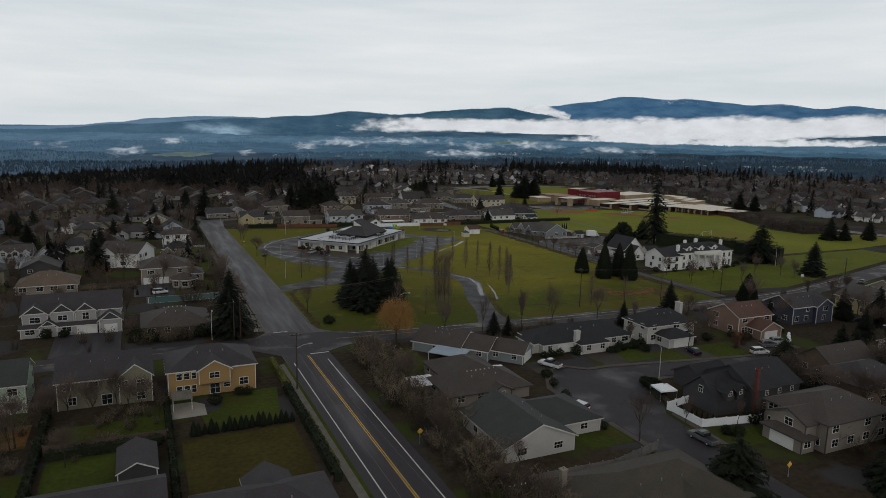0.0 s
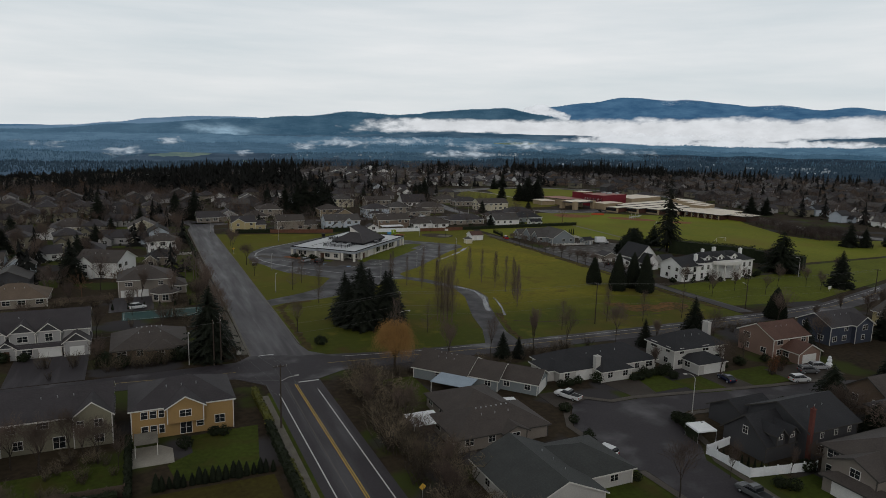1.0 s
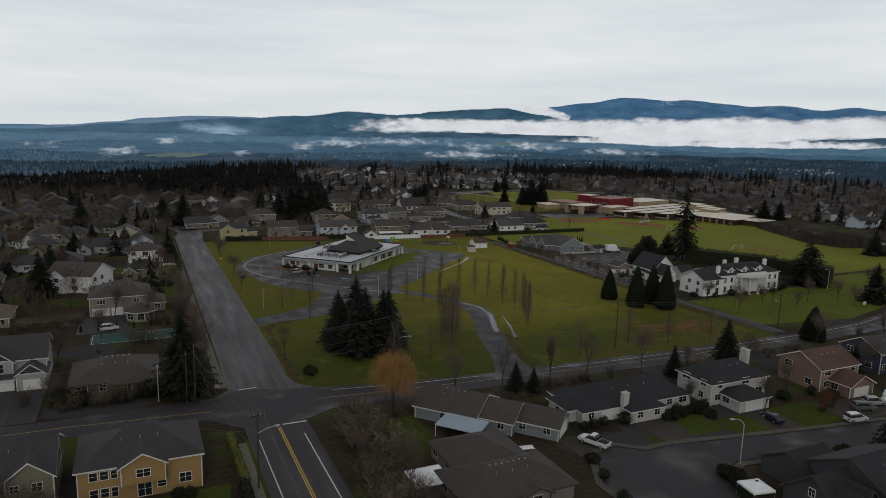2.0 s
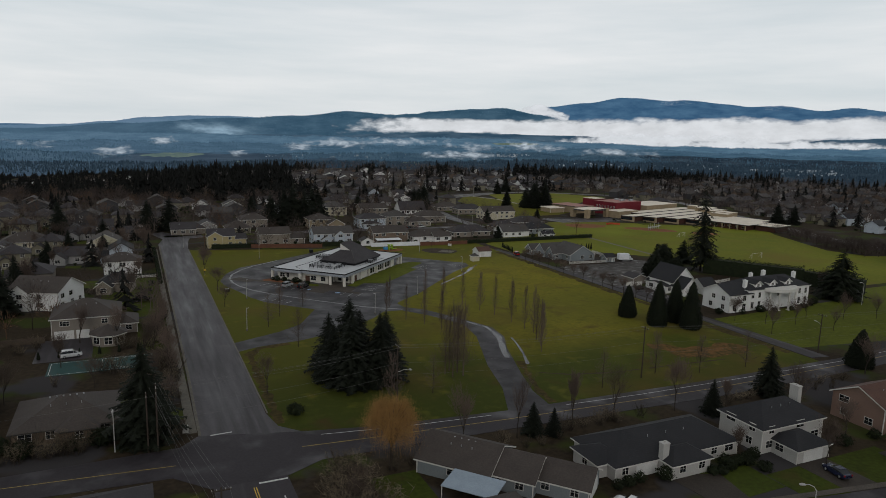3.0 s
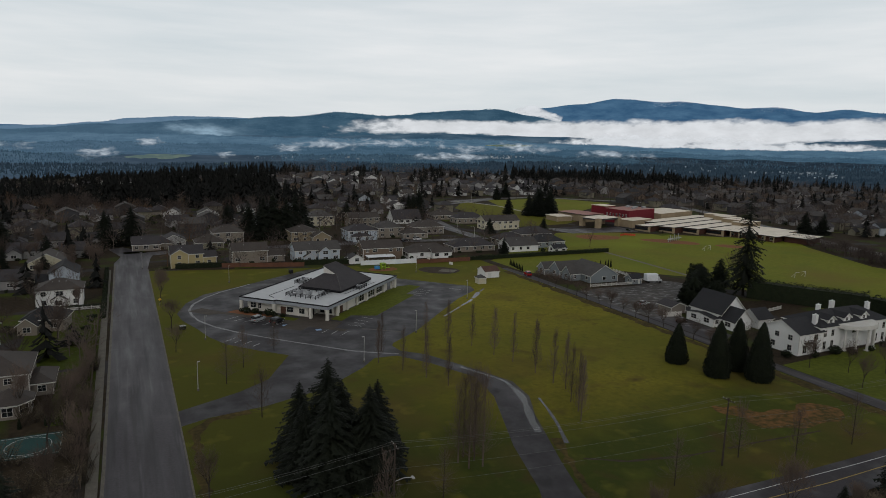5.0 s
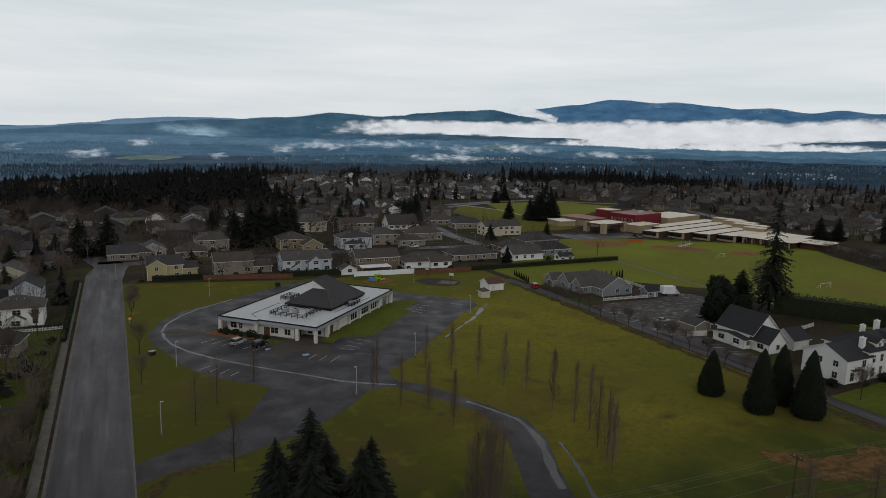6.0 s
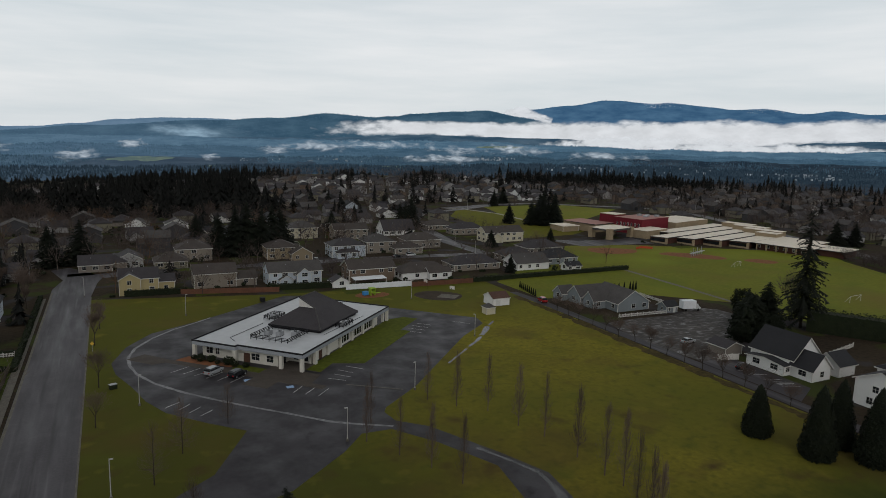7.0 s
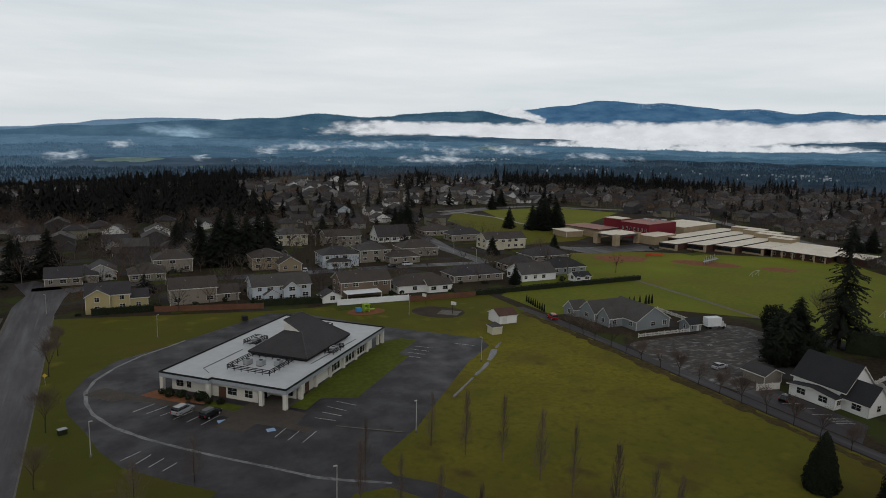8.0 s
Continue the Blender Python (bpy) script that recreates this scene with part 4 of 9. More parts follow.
# houses north of the church
for args in (
    ("pale yellow two-storey house with dark roof", [(50.8, 369.6, 62.5, 380, 5.4, "gx", 2.6), (50.6, 368.4, 57, 373, 5.4, "gy", 1.9), (62.5, 370.4, 67.6, 378, 3.8, "gx", 1.8)], "lemon", "slate"),
    ("grey two-storey house with long dark roof", [(74, 371, 88, 380, 5.3, "gx", 2.6), (88, 371.5, 95, 379, 2.8, "gx", 2.0)], "beige", "brown"),
    ("low house with dark roof and twin garage doors", [(37.7, 412.2, 49, 424, 2.9, "gx", 2.8), (46, 414, 54, 426, 3.0, "hip", 2.6)], "taupe", "slate"),
    ("grey low house with dark gable", [(50, 417, 60, 428, 3.4, "gy", 2.6)], "grey", "slate"),
    ("low house with brown hip roof", [(64, 411, 76, 422, 2.9, "hip", 3.2)], "sage", "brown"),
    ("two-storey house with brown hip roof", [(73, 424, 87, 436, 5.4, "hip", 3)], "beige", "brown"),
    ("tan house with gabled garage", [(109, 418, 122, 430, 5.2, "hip", 2.8), (118, 412, 127, 424, 3.2, "gy", 2.6)], "tan", "brown"),
    ("cream two-storey house with hip roof", [(132, 474, 147, 486, 5.6, "hip", 3), (138, 471.5, 144, 477, 3.0, "gy", 2)], "cream", "grey"),
    ("beige two-storey house with brown roof", [(153, 463, 171, 473, 5.4, "gx", 2.6)], "beige", "brown"),
    ("white gabled house with steep dark roof", [(183, 470, 201, 481, 3.0, "gx", 5.2)], "white", "slate"),
    ("pale blue two-storey house with hip roof", [(136.5, 414, 152, 425, 5.4, "hip", 2.7), (138, 411, 148, 416, 2.9, "hip", 1.2)], "bluewhite", "slate"),
    ("beige two-storey house with balcony and hip roof", [(155, 420, 169, 432, 5.5, "hip", 2.9)], "beige", "grey"),
    ("beige garage with brown hip roof", [(166.5, 413.5, 180, 422, 3.0, "hip", 2.2)], "beige", "brown"),
    ("taupe house with hip roof", [(178, 427, 196, 438, 4.2, "hip", 3)], "taupe", "brown"),
    ("pale blue house with white chimney", [(98.5, 366, 117.5, 376, 5.2, "gx", 2.8), (108, 363.6, 113, 370, 4.6, "gy", 2.0), (102, 364.4, 106.5, 368, 2.7, "gy", 1.4)], "bluewhite", "grey"),
    ("small shed with dark roof by the hedge", [(119, 357, 125, 362, 2.2, "gy", 1.6)], "white", "slate"),
    ("brown two-storey house with long roof", [(127, 362.4, 145, 372, 5.3, "gx", 2.7)], "brown", "brown"),
    ("white ranch house with brown roof", [(147.5, 361, 168.6, 372, 2.8, "hip", 3.0), (158, 358.6, 167, 364, 2.8, "gx", 1.6)], "white", "brown"),
    ("low house with grey hip roof", [(174.5, 370, 196, 381, 2.8, "hip", 3.0)], "beige", "slate"),
    ("white house with a pale panelled roof", [(200.6, 363, 216.5, 374, 3.0, "gx", 3.2)], "white", "grey"),
    ("dark house with hip roof", [(220, 370, 237, 381, 3.0, "hip", 3.2)], "bluegrey", "black"),
    ("small white shed by the hedge", [(220.6, 355.4, 227.8, 360, 2.2, "gx", 1.4)], "white", "black"),
    ("white two-storey house with brown roof", [(226, 433, 249, 443, 5.2, "gx", 2.8), (228, 431, 235, 437, 3.0, "gy", 2.0)], "cream", "brown"),
    ("low house with brown hip roof", [(216, 483, 233, 494, 3.0, "hip", 3)], "beige", "brown"),
    ("house with grey hip roof", [(222, 462, 241, 472, 3.6, "hip", 3)], "beige", "slate"),
    ("low dark roofed house by the bank", [(228, 396, 248, 408, 3.0, "hip", 3)], "taupe", "slate"),
    ("low dark roofed house", [(206, 381, 221, 391, 3.0, "hip", 3)], "taupe", "slate"),
):
    house(*args[:4], vents=1, group="houses north of the church")

M["grey_fascia"] = mat("blue_grey_fascia", (0.3, 0.32, 0.34), (0.22, 0.24, 0.26), 0.6, 0.3, 4, 0.05)
M["paver"] = mat("damp_brown_pavers", (0.078, 0.066, 0.055), (0.05, 0.042, 0.036), 0.7, 0.5, 3.5, 0.2)
# ---- church with its flat roof ----
church = thing("church_building", "low off-white church with flat grey roof and dark hipped top", "church", 93.7, 304, 0, 44.5)
g = Geo()
g.prism([(-23.2, 13.6), (-23.2, -7.6), (-18.4, -7.6), (-18.4, -13.6), (19.4, -13.6), (19.4, -9.0), (23.4, -9.0), (23.4, 13.6)], -0.1, 3.4)
part("wall", g, M["stucco"], church)
g = Geo()
ring = [(-25.4, 2.6), (-24.4, 2.6), (-24.4, -14.9), (24.5, -14.9), (24.5, 14.9), (-25.4, 14.9)]
g.prism(ring, 3.25, 4.2, 0)
part("fascia", g, M["grey_fascia"], church, "deep blue-grey roof fascia")
g = Geo()
g.prism([(-25.1, 2.9), (-24.1, 2.9), (-24.1, -14.6), (24.2, -14.6), (24.2, 14.6), (-25.1, 14.6)], 4.19, 4.24, 0)
part("roof", g, M["membrane"], church, "pale grey flat roof membrane")
g = Geo()
for i, p in enumerate(ring):
    q = ring[(i + 1) % 6]
    x0, x1, y0, y1 = min(p[0], q[0]), max(p[0], q[0]), min(p[1], q[1]), max(p[1], q[1])
    g.box(x0 - 0.04, y0 - 0.04, 4.15, x1 + 0.16, y1 + 0.16, 4.5)
part("parapet_cap", g, M["black_metal"], church, "dark metal parapet cap")
for x, y in ((-24.0, -14.5), (-24.0, -9.0), (-18.0, -14.5), (-25.0, 3.0), (-25.0, 14.5), (24.1, -14.5)):
    g = Geo()
    g.box(x - 0.4, y - 0.4, 0, x + 0.4, y + 0.4, 3.3)
    part("column", g, M["stucco"], church)
g = Geo()
g.box(-24.2, -14.6, 0.0, -18.4, -7.6, 0.1)
part("porch_floor", g, M["walk_grey"], church, "damp concrete porch floor")
for y, w in ((-12.2, 1.5), (-9.6, 1.5)):
    window(church, "W", y, -18.4, 0.5, w, 2.3, 0)
panel_door(church, "S", -20.8, -7.6, 1.8, 2.3, M["glass"], z=0.1)
window(church, "S", 21.4, -9.0, 0.6, 1.6, 2.2, 1)
for gx in (-4.0, 3.6, 11.2):
    for k in range(4):
        window(church, "S", gx + k * 1.5, -13.6, 0.6, 1.4, 2.3, 0)
for y, w in ((11.5, 2.0), (9.2, 1.2), (-1.5, 2.4), (-5.5, 2.0)):
    window(church, "W", y, -23.2, 0.8, w, 1.7, 1)
panel_door(church, "W", 0.9, -23.2, 1.8, 2.3, M["door_dark"])
panel_door(church, "S", -13.9, -13.6, 1.6, 2.2, M["door_dark"])
for k in range(7):
    g = Geo()
    x = -17.2 + k * 6.6
    g.box(x - 0.35, -14.2, 0, x + 0.35, -13.6, 3.3)
    part("pilaster", g, M["stucco"], church)
# hipped top with a gablet
g = Geo()
x0, x1, y0, y1, z0, zr = -8.2, 13.2, -10.4, 5.0, 5.1, 10.8
ym, xg, zg = 0.5, 0.0, 8.3
yg = ym - (zr - zg) / ((zr - z0) / (ym - y0))
A, B, Cc, D = (x0, y0, z0), (x1, y0, z0), (x1, y1, z0), (x0, y1, z0)
r0, r1 = (xg, ym, zr), (8.2, ym, zr)
f0, f1, f2 = (xg, yg, zg), (xg, ym, zg), (8.2, ym, zg)
g.face([D, A, f0, f1], 0)
g.face([A, B, r1, r0, f0], 0)
g.face([B, Cc, f2, r1], 0)
g.face([Cc, D, f1, f2], 0)
g.face([f1, r0, r1, f2], 1)
g.box(x0, y0, 4.7, x1, y1, z0 - 0.01, 1)
part("hipped_roof", g, [ROOF["slate"], M["black_metal"]], church, "dark shingled hip roof rising from the flat roof")
for p, q in ((A, f0), (B, r1), (r0, r1), (f0, r0)):
    g = Geo()
    g.tube(p, q, 0.16, 0.16, 6)
    part("ridge_cap", g, ROOF["grey"], church, "paler weathered ridge cap")
g = Geo()
g.solid([(xg - 0.03, yg, zg), (xg - 0.03, ym, zg), (xg - 0.03, ym, zr - 0.1)], 0.0)
g.v, g.f, g.m = [(xg - 0.04, yg + 0.3, zg + 0.05), (xg - 0.04, ym, zg + 0.05), (xg - 0.04, ym, zr - 0.1), (xg + 0.1, yg + 0.3, zg + 0.05), (xg + 0.1, ym, zg + 0.05), (xg + 0.1, ym, zr - 0.1)], [(0, 2, 1), (3, 4, 5), (0, 1, 4, 3), (1, 2, 5, 4), (2, 0, 3, 5)], [0] * 5
part("gablet", g, M["trim"], church, "cream triangular clerestory end")
g = Geo()
g.box(x0 + 0.5, y0 + 0.5, 4.2, x1 - 0.5, y1 - 0.5, 4.72)
part("roof_base", g, M["black_metal"], church)


def roof_rail(xa, ya, xb, yb):
    for z in (4.65, 5.0, 5.35):
        for p, q in (((xa, ya), (xb, ya)), ((xb, ya), (xb, yb)), ((xb, yb), (xa, yb)), ((xa, yb), (xa, ya))):
            g = Geo()
            g.box(min(p[0], q[0]) - 0.05, min(p[1], q[1]) - 0.05, z, max(p[0], q[0]) + 0.05, max(p[1], q[1]) + 0.05, z + 0.14)
            part("rail", g, M["black_metal"], church)
    pts = []
    n = max(2, int((xb - xa) / 1.6))
    pts += [(xa + (xb - xa) * k / n, y) for k in range(n + 1) for y in (ya, yb)]
    n = max(2, int((yb - ya) / 1.6))
    pts += [(x, ya + (yb - ya) * k / n) for k in range(1, n) for x in (xa, xb)]
    for x, y in pts:
        g = Geo()
        g.box(x - 0.06, y - 0.06, 4.2, x + 0.06, y + 0.06, 5.5)
        part("rail_post", g, M["black_metal"], church)


def plant_unit(x, y, w=1.8, d=1.3, hh=1.2):
    u = thing("air_conditioner", "pale grey rooftop air conditioning unit", "air conditioner", *(church.matrix_basis @ Vector((x, y, 4.24))), 44.5, "roof plant")
    g = Geo()
    g.box(-w / 2, -d / 2, 0.1, w / 2, d / 2, hh)
    part("casing", g, M["metal"], u)
    g = Geo()
    g.tube((0, 0, hh), (0, 0, hh + 0.08), 0.45, 0.45, 14, caps=True)
    part("fan_grille", g, M["black_metal"], u)
    g = Geo()
    g.box(-w / 2 - 0.05, -d / 2, 0.0, w / 2 + 0.05, d / 2, 0.1)
    part("base_frame", g, M["black_metal"], u)


roof_rail(-18.6, -7.4, -9.2, 3.0)
roof_rail(-2.5, 6.6, 2.5, 10.0)
roof_rail(-1.2, -13.2, 4.2, -11.0)
roof_rail(13.8, -2.5, 19.0, 2.0)
for x, y in ((-14, 1), (-13.5, -2), (-12.0, -5.5), (0, 8.3), (1.2, -12.0), (16.5, 0)):
    plant_unit(x, y)
g = Geo()
for a, b in (((-20, 8, 4.3), (-6, 8, 4.3)), ((-20, 8, 4.3), (-22, 5, 4.3)), ((-8.5, -11.6, 4.3), (12, -12.6, 4.3))):
    g.tube(a, b, 0.06, 0.06, 5)
part("roof_pipe", g, M["black_metal"], church)


def on_church(x, y):
    p = church.matrix_basis @ Vector((x, y, 0))
    return (p.x, p.y)


sheet("church_lawn", [on_church(*p) for p in ((-22.5, -14.2), (25, -14.2), (30, -17.5), (30, -22), (17, -22), (17, -25), (-13, -25), (-16, -18), (-22.5, -18.4))], 0.09, M["verge_grass"], "wet lawn beside the church wall", "grass", side=M["concrete"])
sheet("church_lawn", [on_church(*p) for p in ((-28.5, -6), (-25.6, -6), (-25.6, 1.5), (-28.5, 1.5))], 0.09, M["verge_grass"], "small lawn at the church front", "grass", side=M["concrete"])
sheet("church_lawn", [on_church(*p) for p in ((-29, 6), (-25.8, 6), (-25.4, 16), (-29, 17))], 0.09, M["bark_mulch"], "planting bed with mulch at the church front", "planting bed", side=M["concrete"])
sheet("church_pavement", [on_church(*p) for p in ((-31.2, 18), (-31.2, -6.5), (-36, -6.5), (-36, -13), (-31.6, -13), (-31.6, -24), (-29.4, -24), (-29.4, -20), (-24, -19.4), (-23, -6), (-28.4, -6), (-29.2, 18))], 0.08, M["paver"], "damp brown paved walk at the church front", "pavement", side=M["concrete"])
sheet("church_pavement", [on_church(*p) for p in ((-31.2, 18), (-29.2, 18), (-28.4, 26.5), (-33.2, 27.5), (-33.6, 19.6))], 0.081, M["paver"], "damp brown paved corner of the church walk", "pavement", side=M["concrete"])
sheet("bark_bed", soften([on_church(*p) for p in ((-28, 1.5), (-25.5, 1.5), (-25.4, 6), (-28, 6))], 1), 0.1, M["bark_mulch"], "orange bark bed by the church", "planting bed")

# ---- school ----
M["red_roof"] = mat("faded_red_roof", (0.36, 0.2, 0.17), (0.28, 0.15, 0.13), 0.7, 0.2, 3, 0.1)
M["school_brown"] = mat("brown_school_brick", (0.085, 0.04, 0.03), (0.05, 0.024, 0.018), 0.85, 0.3, 5, 0.2)
school = thing("school_building", "long low school with cream roofs and a dark red gym", "school", 320, 400, 0, 14.5)


def school_block(x0, y0, x1, y1, h, m, rm, rise=0.0, over=0.8, fascia="dark_trim"):
    """A wing in the school's own frame; with a rise its roof climbs to the south."""
    g = Geo()
    g.box(x0, y0, 0, x1, y1, h)
    part("wall", g, m, school)
    g = Geo()
    if rise:
        g.solid([(x0 - over, y0 - over, h + rise), (x1, y0 - over, h + rise), (x1, y1 - over, h + 0.3), (x0 - over, y1 - over, h + 0.3)], 0.42, 0, 1)
    else:
        g.solid([(x0 - over, y0 - over, h + 0.35), (x1 + over, y0 - over, h + 0.35), (x1 + over, y1 + over, h + 0.35), (x0 - over, y1 + over, h + 0.35)], 0.35, 0, 1)
    part("roof", g, [rm, M[fascia]], school)


for u0, u1, v0, v1 in ((22, 92, 11.0, 21.5), (0.8, 84, 0.2, 10.2), (10, 76, -10.6, -0.6), (18.5, 68, -21.6, -11.4), (26, 58, -33.0, -22.4)):
    school_block(u0, v0, u1, v1, 3.1, M["school_brown"], M["cream_roof"], rise=0.6)
    g = Geo()
    g.box(u0 - 0.7, v0 - 0.7, 0, u0 + 0.4, v0 + 0.4, 3.4)
    part("pier", g, M["school_tan"], school)
    g = Geo()
    g.box(u0 - 0.12, v0 + 0.5, 0, u0 - 0.001, v1 - 0.5, 0.9)
    part("dado", g, M["school_tan"], school)
    # Dark glossy band added in place of the shaded recess under the eaves.
    g = Geo()
    g.box(u0 - 0.06, v0 + 0.6, 1.0, u0 + 0.02, v1 - 0.4, 2.6)
    part("glazing", g, M["glass"], school, "dark band standing in for the shaded recess under the eaves")
# long south wing with a covered walk on posts
school_block(30, -62, 52, -35.5, 3.3, M["school_brown"], M["cream_roof"], over=2.0)
school_block(54, -58, 67, -34, 3.3, M["school_tan"], M["cream_roof"], over=0.8)
school_block(38, -76, 55, -63.5, 3.1, M["school_brown"], M["cream_roof"], over=1.2)
for k in range(6):
    g = Geo()
    g.box(28.2, -62 + 5 * k, 0, 28.8, -61.4 + 5 * k, 3.3)
    part("post", g, M["school_tan"], school)
    window(school, "W", -60 + 4.6 * k, 30, 1.0, 2.2, 1.6, 1)
# tan spine behind the wings
for u0, u1, v0, v1, h in ((84, 92, -8, 11, 5.6), (76, 84, -20, 0, 5.6), (68, 76, -32, -10, 5.4), (58, 66, -34, -22, 5.2), (51, 91, 24, 47, 5.6), (8, 30, 17, 29, 4.2)):
    school_block(u0, v0, u1, v1, h, M["school_tan"], M["cream_roof"], over=0.15, fascia="school_tan")
# dark red gym and hall
school_block(20.5, 28.6, 50, 48, 8.7, M["school_red"], M["red_roof"], over=0.12, fascia="school_red")
school_block(22, 48.4, 33, 60, 9.7, M["school_red"], M["cream_roof"], over=0.12, fascia="school_tan")
school_block(4, 50, 21.6, 74, 4.6, M["school_tan"], M["red_roof"], over=0.9)
g = Geo()
g.solid([(-14.5, 26.2, 5.7), (9, 26.2, 5.7), (9, 41, 5.7), (-14.5, 41, 5.7)], 1.0, 0, 1)
part("canopy_roof", g, [M["cream_roof"], M["dark_trim"]], school, "cream roof of the covered play court")
for x, y in ((-13, 27.4), (7.4, 27.4), (-13, 39.6), (7.4, 39.6)):
    g = Geo()
    g.box(x - 1.7, y - 1.3, 0, x + 1.7, y + 1.3, 5.9)
    part("pier", g, M["school_tan"], school)
for k in range(7):
    window(school, "W", 30.6 + k * 2.5, 20.5, 4.6, 1.0, 1.8, 0)
for x, y in ((36, 36), (41, 38), (45, 34), (40, 43)):
    g = Geo()
    g.box(x - 1.6, y - 1, 8.9, x + 1.6, y + 1, 10.1)
    part("roof_plant", g, M["metal"], school)
house("low tan annex with flat pale roof", [(293.5, 457, 305, 470, 3.2, "flat", 0)], M["school_tan"], M["cream_roof"], [], vents=0, name="school_annex", category="school annex")

# ---- white mansion and its neighbours ----
man = house("white mansion with black roof, dormers and tall portico", [(200, 203.6, 228.5, 215, 6.9, "hip", 2.9), (191.6, 203.4, 201, 214.5, 5.8, "gx", 2.6), (203.6, 204.4, 206.2, 209, 8.6, "gy", 0.9, 7.0), (210.2, 204.4, 212.8, 209, 8.6, "gy", 0.9, 7.0), (217.4, 204.4, 220, 209, 8.6, "gy", 0.9, 7.0)], "white", "black",
            [("S", 202, 203.6, 0.6, 1.2, 2.3, 1), ("S", 205, 203.6, 0.6, 1.2, 2.3, 1), ("S", 224, 203.6, 0.6, 1.2, 2.3, 1), ("S", 227, 203.6, 0.6, 1.2, 2.3, 1), ("S", 202, 203.6, 4.0, 1.2, 1.9, 1), ("S", 205, 203.6, 4.0, 1.2, 1.9, 1), ("S", 214, 203.6, 4.0, 1.6, 2.0, 1), ("S", 224, 203.6, 4.0, 1.2, 1.9, 1), ("S", 227, 203.6, 4.0, 1.2, 1.9, 1),
             ("S", 194, 203.4, 0.5, 1.6, 2.2, 1), ("S", 198, 203.4, 0.5, 1.6, 2.2, 1), ("S", 198, 203.4, 3.5, 1.5, 2.0, 1), ("W", 206, 191.6, 3.6, 1.4, 1.5, 1), ("W", 210, 191.6, 3.6, 1.4, 1.5, 1), ("W", 206, 191.6, 0.8, 1.4, 1.6, 1), ("W", 211, 191.6, 0.8, 1.4, 1.6, 1), ("S", 204.9, 204.4, 7.4, 1.1, 1.1, 1), ("S", 211.5, 204.4, 7.4, 1.1, 1.1, 1), ("S", 218.7, 204.4, 7.4, 1.1, 1.1, 1)],
            [("S", 211.5, 203.6, 1.8, 2.5)], chimneys=[(200.6, 206, 1.0, 1.1, 9.6), (210, 212, 1.0, 0.9, 10.2), (216.5, 212.5, 1.3, 0.9, 10.6), (227.2, 209, 1.0, 1.0, 10.2)], vents=0)
g = Geo()
arc = [(7.2 * math.cos(a), -5.5 + 4.6 * math.sin(a)) for a in [math.pi + math.pi * k / 16 for k in range(17)]]
g.prism(arc, 6.0, 7.1)
part("portico_roof", g, M["trim"], man, "white curved portico entablature")
for a in (205, 235, 270, 305, 335):
    g = Geo()
    x, y = 6.6 * math.cos(radians(a)), -5.5 + 4.1 * math.sin(radians(a))
    g.tube((x, y, 0), (x, y, 6.0), 0.36, 0.3, 12)
    g.box(x - 0.5, y - 0.5, 0, x + 0.5, y + 0.5, 0.3)
    g.box(x - 0.45, y - 0.45, 5.75, x + 0.45, y + 0.45, 6.0)
    part("column", g, M["trim"], man)
g = Geo()
g.box(-20.8, -7.0, 3.2, -17.6, -5.65, 3.35)
for k in range(9):
    g.box(-20.8 + k * 0.39, -7.0, 3.35, -20.72 + k * 0.39, -6.94, 4.2)
g.box(-20.8, -7.0, 4.2, -17.6, -6.92, 4.28)
part("balcony", g, M["black_metal"], man, "small iron balcony")
house("white steep-roofed house with front gables", [(194.2, 231, 204.2, 243, 4.1, "gy", 4.9), (194.0, 225.8, 200.6, 231.4, 3.0, "gy", 3.3), (191.6, 231.5, 194.2, 242, 2.5, "gx", 0.7), (203.5, 225.5, 209.5, 232, 3.0, "gx", 2.4)], "white", "black", vents=0)
house("small grey open shed with dark roof", [(190.6, 247.6, 196.6, 253.4, 2.4, "gy", 1.2)], "taupe", "slate", [], vents=0, name="garden_shed", category="shed")
house("grey cottage with white gable trim", [(194.4, 293.6, 207.4, 308, 2.9, "gy", 3.8), (189.0, 306, 200, 313, 2.9, "gx", 3.0), (189.4, 299.6, 197, 305, 2.9, "gx", 2.6), (186.6, 313, 192, 318, 2.6, "gx", 2.2)], "bluegrey", "grey", vents=1, over=0.4)
house("white store shed with brown roof by the car park", [(160, 314.4, 166.2, 320.5, 2.6, "gx", 1.5)], "white", "red", [], vents=0, name="garden_shed", category="shed", over=0.3, doors=[("S", 162, 314.4, 1.6, 2.0)])
house("small cream shed with grey hip roof", [(152.6, 305.8, 155.6, 308.8, 2.4, "hip", 1.1)], "cream", "grey", [], vents=0, name="garden_shed", category="shed", over=0.25)
house("dark little pavilion with white posts", [(209, 287, 213.6, 291, 2.3, "gx", 1.3)], "bluegrey", "black", [("S", 210.2, 287, 0.7, 0.8, 1.2, 0), ("W", 289, 209, 0.7, 0.8, 1.2, 0)], vents=0, name="garden_shed", category="shed", doors=[("S", 212.4, 287, 1.0, 2.0)])
